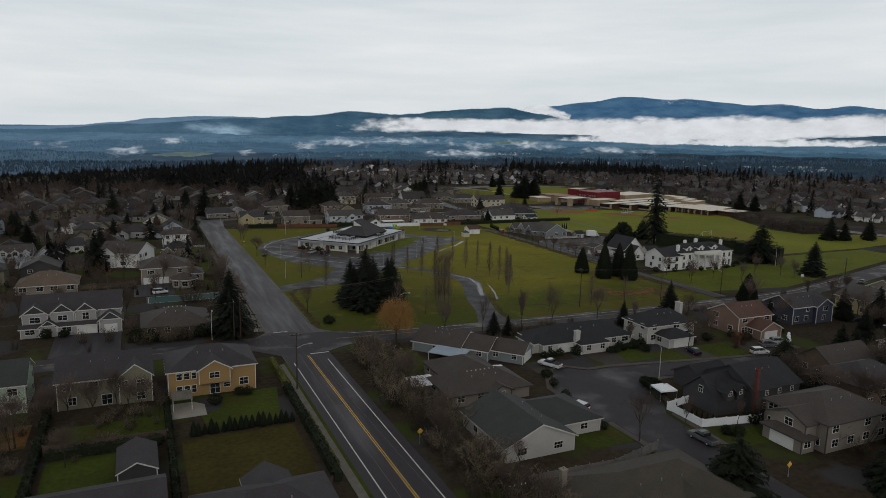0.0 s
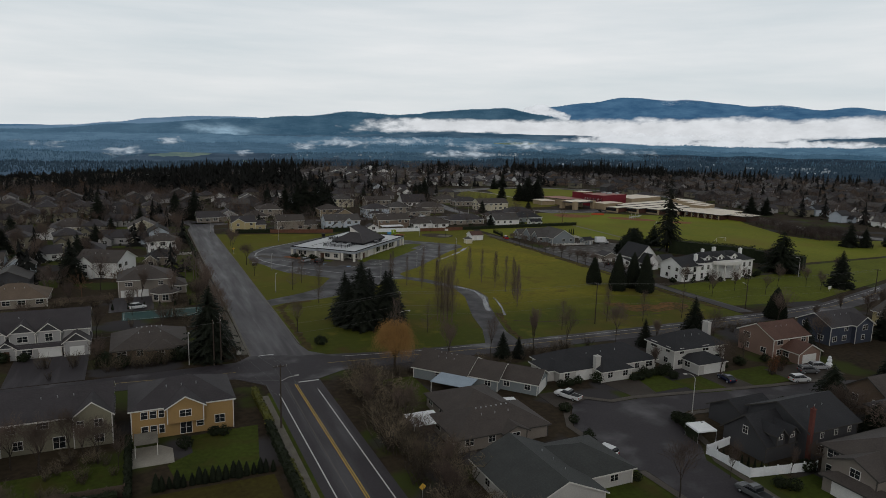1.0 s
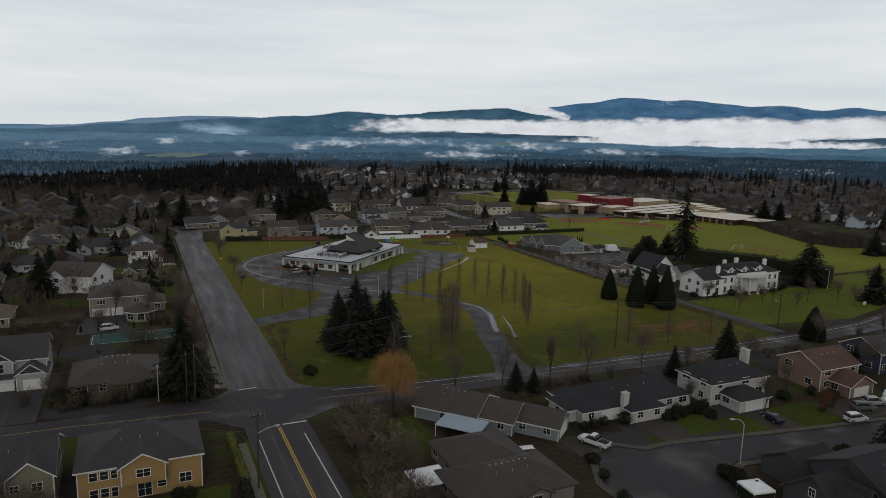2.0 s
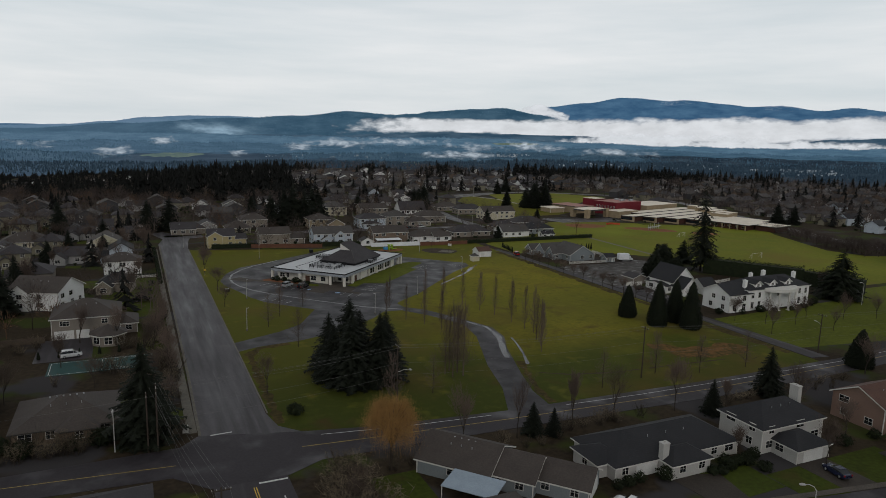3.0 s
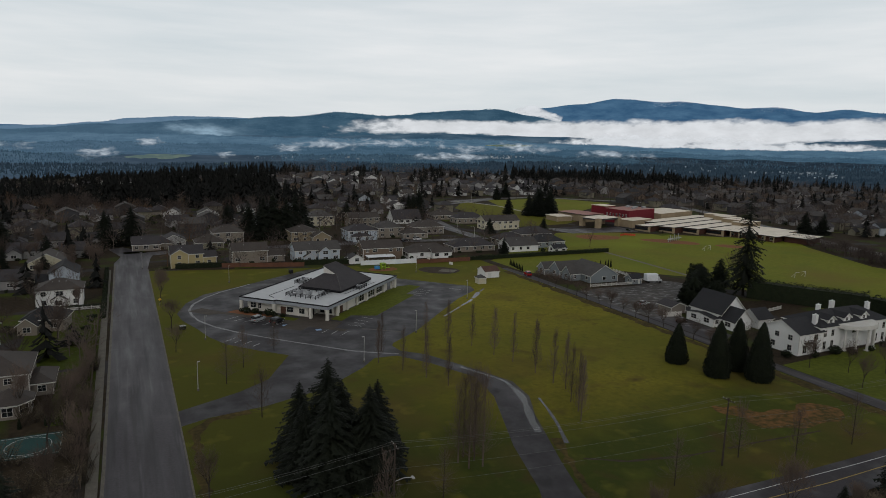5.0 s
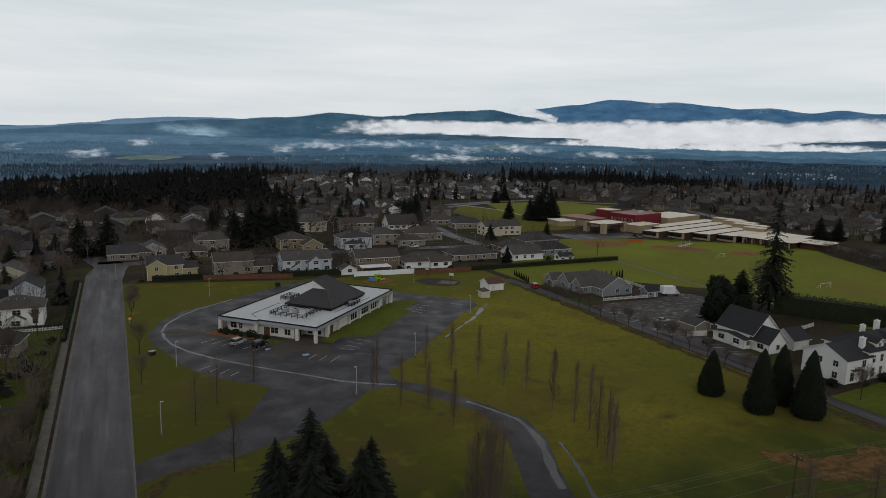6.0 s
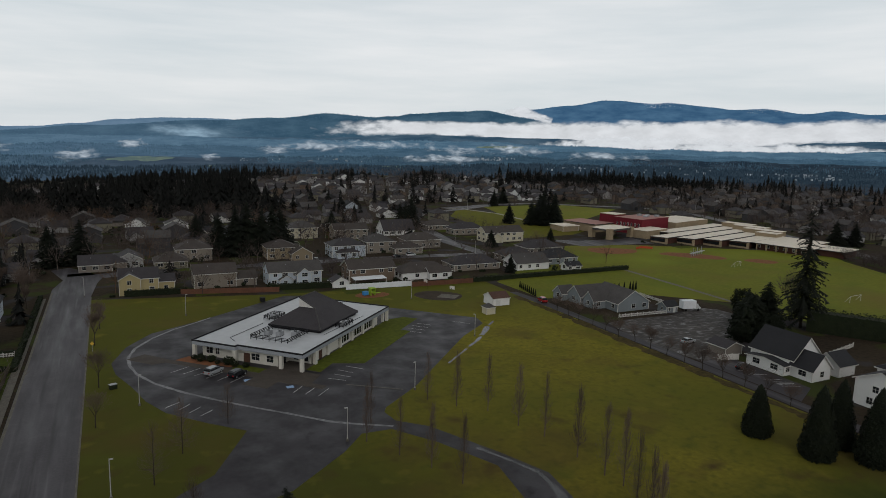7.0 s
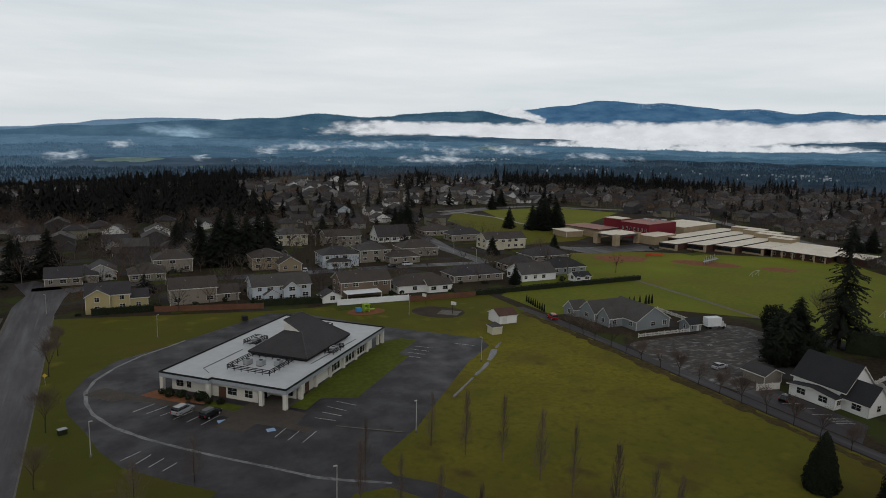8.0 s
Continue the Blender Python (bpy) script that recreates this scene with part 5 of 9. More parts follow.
# sunroom beside the taupe house
sun_room = thing("sunroom", "glazed octagonal sunroom with shingled peak roof", "sunroom", 13.4, 235.4, 0, 22.5)
oct_ = [(3.9 * math.cos(2 * math.pi * k / 8), 3.9 * math.sin(2 * math.pi * k / 8)) for k in range(8)]
g = Geo()
g.prism(oct_, 0, 2.7)
part("wall", g, WALL["taupe"], sun_room)
g = Geo()
rim = [(x * 1.18, y * 1.18) for x, y in oct_]
g.prism(rim, 2.65, 2.85, 1)
for k in range(8):
    p, q = rim[k], rim[(k + 1) % 8]
    g.face([(*p, 2.86), (*q, 2.86), (0, 0, 4.9)], 0)
part("roof", g, [ROOF["brown"], M["trim"]], sun_room)
for k in range(8):
    a = 2 * math.pi * (k + 0.5) / 8
    fm, pm = window_meshes(1.9, 1.8, 1)
    fr = part("window", fm, None, sun_room, at=pose(3.62 * math.cos(a), 3.62 * math.sin(a), 0.6, 0, 0, math.degrees(a) + 90))
    part("pane", pm, None, fr)

# ---- trees and shrubs ----
M["needles"] = mat("dark_fir_needles", (0.0115, 0.0145, 0.008), (0.005, 0.0065, 0.0045), 0.8, 0.5, 4, 0.2, rnd=0.2, spec=0.15)
M["cedar"] = mat("deep_green_cedar", (0.011, 0.0145, 0.006), (0.005, 0.0075, 0.004), 0.8, 0.5, 4, 0.2, rnd=0.15, spec=0.15)
M["twig"] = mat("bare_twigs", (0.12, 0.091, 0.074), (0.07, 0.052, 0.043), 0.9, 0.5, 4, 0.2, rnd=0.25, spec=0.1)
M["twig_olive"] = mat("mossy_bare_twigs", (0.15, 0.122, 0.084), (0.085, 0.068, 0.048), 0.9, 0.5, 4, 0.2, rnd=0.4, spec=0.1)
M["bark"] = mat("wet_bark", (0.05, 0.04, 0.032), (0.025, 0.02, 0.016), 0.9, 1.0, 8, 0.4, spec=0.15)
M["birch"] = mat("pale_birch_bark", (0.4, 0.37, 0.33), (0.16, 0.14, 0.12), 0.8, 1.5, 8, 0.2)
M["willow"] = mat("golden_willow_twigs", (0.3, 0.17, 0.06), (0.2, 0.11, 0.04), 0.85, 0.6, 4, 0.1)
M["rust"] = mat("rust_brown_twigs", (0.15, 0.065, 0.03), (0.09, 0.04, 0.02), 0.9, 0.6, 4, 0.1, rnd=0.2)
M["hedge"] = mat("dark_hedge_leaves", (0.02, 0.026, 0.011), (0.009, 0.013, 0.006), 0.8, 0.6, 5, 0.2, rnd=0.2, spec=0.15)
M["hedge_yellow"] = mat("yellowish_ivy", (0.12, 0.12, 0.02), (0.04, 0.045, 0.012), 0.8, 0.4, 3, 0.2, spec=0.2)


def conifer_geo(rr, h, r, levels=30, per=10, base=0.06, thin=0.0, N=4, power=0.8):
    g, t = Geo(), Geo()
    t.tube((0, 0, 0), (0, 0, h * 0.97), r * 0.07 + 0.08, 0.03, 7)
    for i in range(levels):
        f = i / (levels - 1)
        z = h * (base + (1 - base) * f ** 0.95)
        L0 = r * (1 - f) ** power * (1.0 if f > 0.08 else 0.75) + 0.12
        for k in range(max(4, int(per * (1 - 0.5 * f)))):
            if rr.random() < thin:
                continue
            a = rr.uniform(0, 2 * math.pi)
            L = L0 * rr.choice((0.6, 0.8, 0.95, 1.1, 1.25)) * rr.uniform(0.9, 1.1)
            ca, sa = math.cos(a), math.sin(a)
            drop = L * rr.uniform(0.15, 0.5)
            lift = L * rr.uniform(0.0, 0.12)
            zz = z + rr.uniform(-0.5, 0.5) * h / levels
            for s in range(N):
                u0, u1 = L * s / N, L * (s + 1.25) / N
                w0, w1 = zz + lift * u0 / L - drop * (u0 / L) ** 1.5, zz + lift * u1 / L - drop * (u1 / L) ** 1.5
                reach = (1.0 / N + 0.1 * s * (N - 1 - s) / N / N) * L * rr.uniform(0.6, 1.3) + 0.1
                for sg in (-1, 1):
                    um = u0 + reach * rr.uniform(0.6, 1.1)
                    wm = (w0 + w1) / 2 - reach * rr.uniform(0.2, 0.7)
                    g.face([(u0 * ca, u0 * sa, w0), (u1 * ca, u1 * sa, w1), (um * ca - sg * reach * sa, um * sa + sg * reach * ca, wm)])
    return t, g


def bare_geo(rr, h, spread=0.55, depth=4, kids=5, up=0.25, thick=0.024, start=0.25):
    t, g = Geo(), Geo()

    def twigs(p, d, L):
        for _ in range(5):
            v = (d + Vector((rr.uniform(-1, 1), rr.uniform(-1, 1), rr.uniform(-0.4, 1))) * 0.8).normalized()
            q = p + v * L * rr.uniform(0.5, 1.0)
            s = v.orthogonal().normalized() * 0.013
            g.face([tuple(p + s), tuple(q), tuple(p - s)])

    def grow(p, d, L, r, n):
        bend = Vector((rr.uniform(-0.2, 0.2), rr.uniform(-0.2, 0.2), rr.uniform(0, 0.2)))
        m = p + d * L * 0.5
        d2 = (d + bend).normalized()
        q = m + d2 * L * 0.5
        tgt = t if n >= depth - 1 else g
        sides = 6 if n == depth else (4 if n >= depth - 1 else 3)
        tgt.tube(p, m, r, r * 0.82, sides)
        tgt.tube(m, q, r * 0.82, r * 0.6, sides)
        if n == 0:
            twigs(q, d2, L * 0.9)
            twigs(m, d2, L * 0.8)
            return
        c = kids if n < depth else kids + 1
        for k in range(c):
            f = rr.uniform(0.62 if n == depth else 0.3, 1.0)
            b = p + (m - p) * (f * 2) if f < 0.5 else m + (q - m) * (f * 2 - 1)
            az = 2 * math.pi * (k + rr.random() * 0.7) / c
            side = (d2.orthogonal().normalized() * math.cos(az) + d2.cross(d2.orthogonal().normalized()) * math.sin(az))
            v = (d2 * (1 - spread) + side * spread + Vector((0, 0, up))).normalized()
            grow(b, v, L * rr.uniform(0.58, 0.88), r * 0.44, n - 1)

    grow(Vector((0, 0, -0.1)), Vector((0, 0, 1)), h * 0.38, h * thick, depth)
    return t, g


def poplar_geo(rr, h, wide=1.15):
    t, g = Geo(), Geo()
    t.tube((0, 0, 0), (0, 0, h * 0.95), h * 0.008 + 0.02, 0.015, 6)
    for i in range(int(h * 16)):
        z = h * rr.uniform(0.12, 0.9)
        a = rr.uniform(0, 2 * math.pi)
        L = h * rr.uniform(0.1, 0.22)
        w = wide * rr.uniform(0.4, 1.3) * (1.15 - z / h)
        p = Vector((0, 0, z))
        m = Vector((w * 0.7 * math.cos(a), w * 0.7 * math.sin(a), z + L * 0.45))
        q = Vector((w * math.cos(a), w * math.sin(a), z + L))
        g.tube(p, m, 0.017, 0.012, 3)
        g.tube(m, q, 0.012, 0.005, 3)
        for _ in range(3):
            b = m + (q - m) * rr.random()
            s = Vector((rr.uniform(-0.3, 0.3), rr.uniform(-0.3, 0.3), rr.uniform(0.5, 1.1)))
            g.face([tuple(b + Vector((0.013, 0, 0))), tuple(b + s), tuple(b - Vector((0.013, 0, 0)))])
    return t, g


def leaf_cloud(rr, g, n, place, size):
    """Scatters n small leaves; place() gives a point and the way out."""
    for _ in range(n):
        p, out = place()
        v = (out + Vector((rr.uniform(-1, 1), rr.uniform(-1, 1), rr.uniform(-1, 1))) * 0.7).normalized()
        u = v.orthogonal().normalized()
        w = v.cross(u)
        a = rr.uniform(0, 6.28)
        u, w = u * math.cos(a) + w * math.sin(a), w * math.cos(a) - u * math.sin(a)
        s = size * rr.uniform(0.6, 1.3)
        g.face([tuple(p + u * s), tuple(p + w * s * 0.7 + v * s * 0.3), tuple(p - u * s), tuple(p - w * s * 0.7 + v * s * 0.3)])


def cone_geo(rr, h, r, n=2600):
    t, g = Geo(), Geo()
    t.tube((0, 0, 0), (0, 0, h * 0.9), 0.22, 0.05, 6)

    def radius(z, a):
        f = z / h
        b = (1 - f) ** 0.66 * min(1.0, 0.78 + f * 1.6) * 0.9
        return r * b * (1 + 0.12 * noise.noise(Vector((math.cos(a) * 2, math.sin(a) * 2, z * 0.7 + h))))
    K = 14
    for i in range(9):
        z0, z1 = h * i / 9, h * (i + 1) / 9
        for k in range(K):
            a0, a1 = 2 * math.pi * k / K, 2 * math.pi * (k + 1) / K
            g.face([((radius(z, a) * 0.86) * math.cos(a), (radius(z, a) * 0.86) * math.sin(a), z + 0.15) for a, z in ((a0, z0), (a1, z0), (a1, z1), (a0, z1))])

    def place():
        z = h * (1 - math.sqrt(rr.random())) * 0.98 + 0.1
        a = rr.uniform(0, 2 * math.pi)
        q = radius(z, a) * rr.uniform(0.86, 1.03)
        return Vector((q * math.cos(a), q * math.sin(a), z)), Vector((math.cos(a), math.sin(a), 0.5))
    leaf_cloud(rr, g, n, place, 0.22)
    return t, g


def shrub_geo(rr, h, r, n=600, size=0.16):
    t, g = Geo(), Geo()
    for k in range(5):
        a = k * 1.25
        t.tube((0, 0, -0.05), (r * 0.5 * math.cos(a), r * 0.5 * math.sin(a), h * 0.7), 0.05, 0.02, 4)

    def place():
        v = Vector((rr.gauss(0, 1), rr.gauss(0, 1), rr.gauss(0, 1))).normalized()
        k = 1 + 0.5 * noise.noise(v * 2.5 + Vector((h, r, 0)))
        q = rr.uniform(0.55, 1.0) ** 0.5 * k
        return Vector((v.x * r * q, v.y * r * q, h * 0.52 + v.z * h * 0.5 * q)), v
    leaf_cloud(rr, g, n, place, size)
    return t, g


def brush_geo(rr, h, r, stems=26):
    """A leafless thicket of many thin stems."""
    t, g = Geo(), Geo()
    for k in range(stems):
        a = rr.uniform(0, 6.28)
        b = Vector((rr.uniform(-0.4, 0.4) * r, rr.uniform(-0.4, 0.4) * r, 0))
        m = b + Vector((math.cos(a) * r * 0.4, math.sin(a) * r * 0.4, h * rr.uniform(0.4, 0.6)))
        q = m + Vector((math.cos(a) * r * 0.5 * rr.random(), math.sin(a) * r * 0.5 * rr.random(), h * rr.uniform(0.25, 0.45)))
        t.tube(b, m, 0.045, 0.03, 3)
        t.tube(m, q, 0.03, 0.015, 3)
        for _ in range(22):
            p = (b + (m - b) * rr.uniform(0.4, 1)) if rr.random() < 0.4 else (m + (q - m) * rr.random())
            v = Vector((rr.uniform(-1, 1), rr.uniform(-1, 1), rr.uniform(-0.1, 1.2))).normalized() * rr.uniform(0.4, 1.0)
            s = v.orthogonal().normalized() * 0.024
            g.face([tuple(p + s), tuple(p + v), tuple(p - s)])
    return t, g


def willow_geo(rr, h, r):
    """Arching limbs with a fountain of fine hanging shoots."""
    t, g = Geo(), Geo()
    t.tube((0, 0, 0), (0.2, 0, h * 0.35), 0.4, 0.26, 8)
    heads = []
    for k in range(34):
        a = k * 2.4
        f = math.sqrt((k + 0.5) / 34) * 0.82
        q = Vector((r * f * math.cos(a), r * f * math.sin(a), h * (0.98 - 0.36 * f * f) * rr.uniform(0.72, 1.03)))
        m = Vector((q.x * 0.45, q.y * 0.45, h * 0.35 + (q.z - h * 0.35) * 0.7))
        t.tube((0.2, 0, h * 0.33), m, 0.13, 0.08, 5)
        t.tube(m, q, 0.08, 0.03, 4)
        heads.append(q)
    for _ in range(5200):
        q = rr.choice(heads) + Vector((rr.gauss(0, 0.9), rr.gauss(0, 0.9), rr.gauss(0, 0.8)))
        L = rr.uniform(0.08, 0.6) * q.z * rr.random() ** 0.4
        away = Vector((q.x, q.y, 0)) * rr.uniform(0.02, 0.2) + Vector((rr.gauss(0, 0.5), rr.gauss(0, 0.5), 0))
        p1, p2 = q + away * 0.6 - Vector((0, 0, L * 0.4)), q + away - Vector((0, 0, L))
        w = Vector((rr.uniform(-1, 1), rr.uniform(-1, 1), 0)).normalized() * 0.011
        g.face([tuple(q - w), tuple(q + w), tuple(p1 + w), tuple(p1 - w)])
        g.face([tuple(p1 - w), tuple(p1 + w), tuple(p2)])
    for _ in range(2600):
        q = rr.choice(heads) + Vector((rr.gauss(0, 0.6), rr.gauss(0, 0.6), rr.gauss(0, 0.6)))
        v = Vector((rr.gauss(0, 1), rr.gauss(0, 1), abs(rr.gauss(0, 0.9)))).normalized() * rr.uniform(0.6, 1.9)
        w = v.orthogonal().normalized() * 0.02
        g.face([tuple(q - w), tuple(q + w), tuple(q + v)])
    return t, g


class Stock:
    """Kinds of plants, each built once and copied."""

    def __init__(self, name, label, category, group, made, leaf, bark="bark", crown="crown"):
        self.src, self.n, self.spec = [], 0, (name, label, category, group)
        self.made, self.leaf, self.bark, self.crown = made, leaf, bark, crown
        self.used = [False] * len(made)
        self.src = [None] * len(made)

    def put(self, x, y, height, kind=None, turn=None, wide=1.0):
        k = self.n % len(self.made) if kind is None else kind
        self.n += 1
        (t, g), h0 = self.made[k]
        s = height / h0
        m = Matrix.Translation((x, y, 0)) @ Matrix.Rotation(radians(self.n * 77.0 if turn is None else turn), 4, "Z") @ Matrix.Diagonal((s * wide, s * wide, s, 1))
        if self.src[k] is None:
            name, label, category, group = self.spec
            ob = thing(name, label, category, 0, 0, 0, 0, group)
            part("trunk", t, M[self.bark], ob)
            part(self.crown, g, M[self.leaf], ob)
            self.src[k] = ob
            ob.matrix_basis = m
            return ob
        src = self.src[k]
        keep = src.matrix_basis.copy()
        src.matrix_basis = Matrix()
        ob = copy_thing(src, m)
        src.matrix_basis = keep
        ob.matrix_basis = m
        return ob


RR = random.Random(5)
fine_fir = Stock("fir_tree", "dark green fir tree with drooping branches", "tree", "fir trees", [(conifer_geo(RR, 15, 4.6, 44, 26, 0.03, 0, 9), 15), (conifer_geo(RR, 16, 4.4, 46, 26, 0.03, 0, 9), 16)], "needles")
fir = Stock("fir_tree", "dark green fir tree with drooping branches", "tree", "fir trees", [(conifer_geo(RR, 15, 4.8, 38, 22, 0.03, 0, 5), 15), (conifer_geo(RR, 16, 4.6, 40, 22, 0.03, 0, 5), 16), (conifer_geo(RR, 14, 5.0, 36, 22, 0.03, 0, 5), 14)], "needles")
tall_fir = Stock("tall_fir_tree", "tall sparse old fir tree", "tree", "", [(conifer_geo(RR, 31, 7.0, 46, 13, 0.1, 0.25, 8, 0.55), 31)], "needles")
cedar = Stock("cedar_tree", "bushy dark cedar tree", "tree", "cedar trees", [(conifer_geo(RR, 10, 4.6, 26, 22, 0.02, 0, 7, 0.6), 10), (conifer_geo(RR, 11, 4.9, 26, 22, 0.02, 0, 7, 0.6), 11)], "cedar")
bushy = Stock("evergreen_tree", "bushy dark evergreen tree beside the white house", "tree", "bushy evergreens", [(shrub_geo(RR, 11, 4.6, 4200, 0.34), 11), (shrub_geo(RR, 6.5, 3.6, 2600, 0.3), 6.5)], "cedar")
cone = Stock("arborvitae_tree", "dense dark cone-shaped evergreen", "tree", "cone-shaped evergreens", [(cone_geo(RR, 13, 3.8), 13), (cone_geo(RR, 10, 3.5), 10), (cone_geo(RR, 10, 3.5, 420), 10)], "cedar")
poplar = Stock("columnar_tree", "leafless slender columnar tree", "tree", "columnar trees in the field", [(poplar_geo(RR, 10.5, 1.3), 10.5), (poplar_geo(RR, 10, 1.2), 10), (poplar_geo(RR, 11, 1.5), 11)], "twig", "twig")
big_poplar = Stock("poplar_tree", "tall leafless poplar on the lawn", "tree", "tall poplars", [(poplar_geo(RR, 17, 3.0), 17), (poplar_geo(RR, 16, 2.6), 16)], "twig", "twig")
bare = Stock("bare_tree", "leafless spreading winter tree", "tree", "leafless trees", [(bare_geo(RR, 9, 0.42, 4, 4, 0.22, 0.016), 9), (bare_geo(RR, 8, 0.46, 4, 4, 0.2, 0.016), 8), (bare_geo(RR, 9, 0.38, 4, 4, 0.25, 0.016), 9), (bare_geo(RR, 7, 0.42, 3, 5, 0.3, 0.014), 7), (bare_geo(RR, 9, 0.36, 3, 5, 0.34, 0.014), 9), (bare_geo(RR, 8, 0.32, 3, 5, 0.4, 0.014), 8)], "twig")
slim = Stock("young_tree", "slender young leafless tree on the lawn", "tree", "young lawn trees", [(poplar_geo(RR, 8, 2.3), 8), (poplar_geo(RR, 8.5, 2.8), 8.5), (poplar_geo(RR, 7.5, 2.0), 7.5)], "twig")
birch = Stock("birch_tree", "leafless birch with pale trunk", "tree", "birches", [(bare_geo(RR, 11, 0.36, 4, 5, 0.3, 0.012), 11)], "twig", "birch")
brush = Stock("bare_shrub", "leafless tangled roadside shrub", "shrub", "leafless shrubs", [(brush_geo(RR, 4, 2.6), 4), (brush_geo(RR, 3.5, 2.8), 3.5), (brush_geo(RR, 5, 2.6), 5)], "twig_olive", "bark", "crown")
shrub = Stock("evergreen_shrub", "dark rounded evergreen shrub", "shrub", "evergreen shrubs", [(shrub_geo(RR, 1.6, 1.2), 1.6), (shrub_geo(RR, 2.2, 1.3), 2.2)], "hedge", "bark", "crown")
rust = Stock("rust_tree", "small tree with rusty brown twigs", "tree", "", [(brush_geo(RR, 5, 2.2, 30), 5)], "rust", "bark", "crown")
willow = Stock("willow_tree", "golden weeping willow by the road", "tree", "", [(willow_geo(RR, 11, 4.7), 11)], "willow")

for x, y, h in ((85, 151.2, 6.5), (88.4, 149.5, 5.5), (143.7, 149, 11), (124, 146, 7.5), (244, 177, 14), (-14.4, 270, 15), (344, 242, 13), (350, 238, 11), (366, 235, 13), (190, 84, 12), (120, 66, 9), (-52, 262, 14), (-58, 210, 15), (-70, 175, 16),
                (98, 432, 22), (104, 437, 24), (110, 434, 21), (116, 441, 22), (121, 447, 20), (92, 440, 19), (200, 488, 17), (206, 494, 16), (212, 499, 19), (216, 506, 15), (38, 432, 18), (27, 428, 17), (-12, 420, 18), (160, 492, 13), (86, 470, 15), (196, 361, 8), (222, 421, 9), (262, 426, 8), (298, 486, 19), (303, 492, 21), (308, 487, 20), (313, 493, 18), (305, 499, 20), (293, 491, 16), (282, 500, 14), (414, 366, 15), (425, 362, 14), (330, 600, 14), (352, 622, 15)):
    (fine_fir if y < 180 and x < 200 else fir).put(x, y, h)
for x, y, h in ((59, 196, 14), (61.3, 185.5, 16.5), (67.5, 185.5, 16), (64, 197, 17), (70.2, 189.5, 15), (64.5, 190.5, 15.5), (58.4, 190, 13)):
    fine_fir.put(x, y, h, wide=1.12)
fine_fir.put(20.5, 174, 17.5, wide=1.1)
cedar.put(79.6, 66, 9.5, wide=1.2)
for x, y, h in ((107, 60, 8), (102, 57, 7), (128, 96, 8), (133, 101, 9), (127, 88, 7), (150, 88, 9), (158, 101, 8), (163, 95, 9)):
    cedar.put(x, y, h, wide=0.9)
tall_fir.put(236, 259, 37.5, wide=0.72)
for x, y, h in ((243, 276, 10.5), (247, 205, 17), (210.5, 258, 10), (217, 261, 12), (222, 267, 11)):
    cedar.put(x, y, h)
for x, y, h in ((213, 260.5, 8), (229, 274, 9), (216, 253.5, 7.5), (206.6, 256, 6), (211.6, 252.4, 6), (220, 258, 7)):
    bushy.put(x, y, h, 0 if h > 7 else 1)
for x, y, h, k in ((157.4, 211.5, 10, 1), (159.4, 200.5, 13.5, 0), (167.4, 202, 13, 0), (166.6, 194.8, 14, 0), (182, 154.2, 9.5, 1)):
    cone.put(x, y, h, k, wide=1.25 if x > 180 else 1.0)
for x, y, h in ((91.7, 245, 9), (88.1, 237.4, 9), (91.5, 230.3, 9.5), (94.6, 224, 9.5), (97, 217.5, 10), (106.4, 250.8, 9), (110.5, 245.5, 10), (115.3, 241, 10.5), (117.1, 232.5, 10.5), (119, 226.5, 11), (119.6, 217.5, 11), (119.8, 210.5, 11), (120.3, 206.5, 11), (113, 191.3, 11), (117, 200, 11), (115.5, 195.5, 10.5)):
    poplar.put(x, y, h * 1.1)
for x, y, h in ((84, 183, 17), (86.5, 182.8, 16.5), (85, 187, 15), (86.2, 185.2, 16), (83.2, 185.4, 14), (87.5, 188, 13)):
    big_poplar.put(x, y, h)
willow.put(56.4, 148.6, 12.2, wide=0.8)
rust.put(138, 119, 5)
rust.put(141.5, 120, 4)
for x, y, h in ((45, 283.5, 7), (43.9, 314.8, 7.5), (52.9, 236.1, 8), (57.9, 245.3, 7.5), (56.6, 215.9, 8), (66.8, 254.6, 6), (43.8, 188, 7), (70.4, 150.5, 7), (81.6, 151, 7.5), (93.6, 151, 8), (103.2, 150.8, 8), (112, 165.5, 7), (129.7, 168.5, 8), (118, 150, 7), (66, 174, 8), (76, 176, 7), (45, 330, 7), (44.6, 262, 6), (140, 165, 7), (154, 164, 7.5),
                (185, 182, 7), (192, 190, 7), (200, 186, 6.5), (210, 190, 7), (186, 196, 7), (206, 178, 6.5), (222, 186, 7), (232, 182, 7), (240, 265, 14), (250, 214, 8), (185, 214, 6), (232, 176, 6), (197, 216, 5), (262, 190, 8),
                (125, 122, 8), (78.2, 85.6, 8.5), (60, 60, 6), (53, 84, 5.5), (90, 87, 5), (100, 84, 5), (104, 83, 5), (26, 210, 8), (26.5, 222, 7), (25.5, 236, 8), (26.4, 248, 7), (26, 200, 7.5), (-3, 130, 6), (-9, 128, 7), (-17, 131, 6), (2, 126, 5), (-20, 118, 8), (-24, 108, 7), (-28, 126, 7), (-3, 176, 6), (-4, 200, 8), (-30, 205, 8), (-36, 215, 9)):
    if 50 < x < 176 and y > 160:
        slim.put(x, y, h * 1.25)
        continue
    if 40 < x < 50 and y > 180:
        bare.put(x, y, h * 1.25, int(y) % 3, wide=0.9)
        continue
    bare.put(x, y, h * (1.65 if 148 < y < 170 and 65 < x < 160 else 1.2), None if y < 170 and x < 130 else 3 + int(x * 3) % 3, wide=0.62 if 148 < y < 170 and 65 < x < 160 else 0.78)
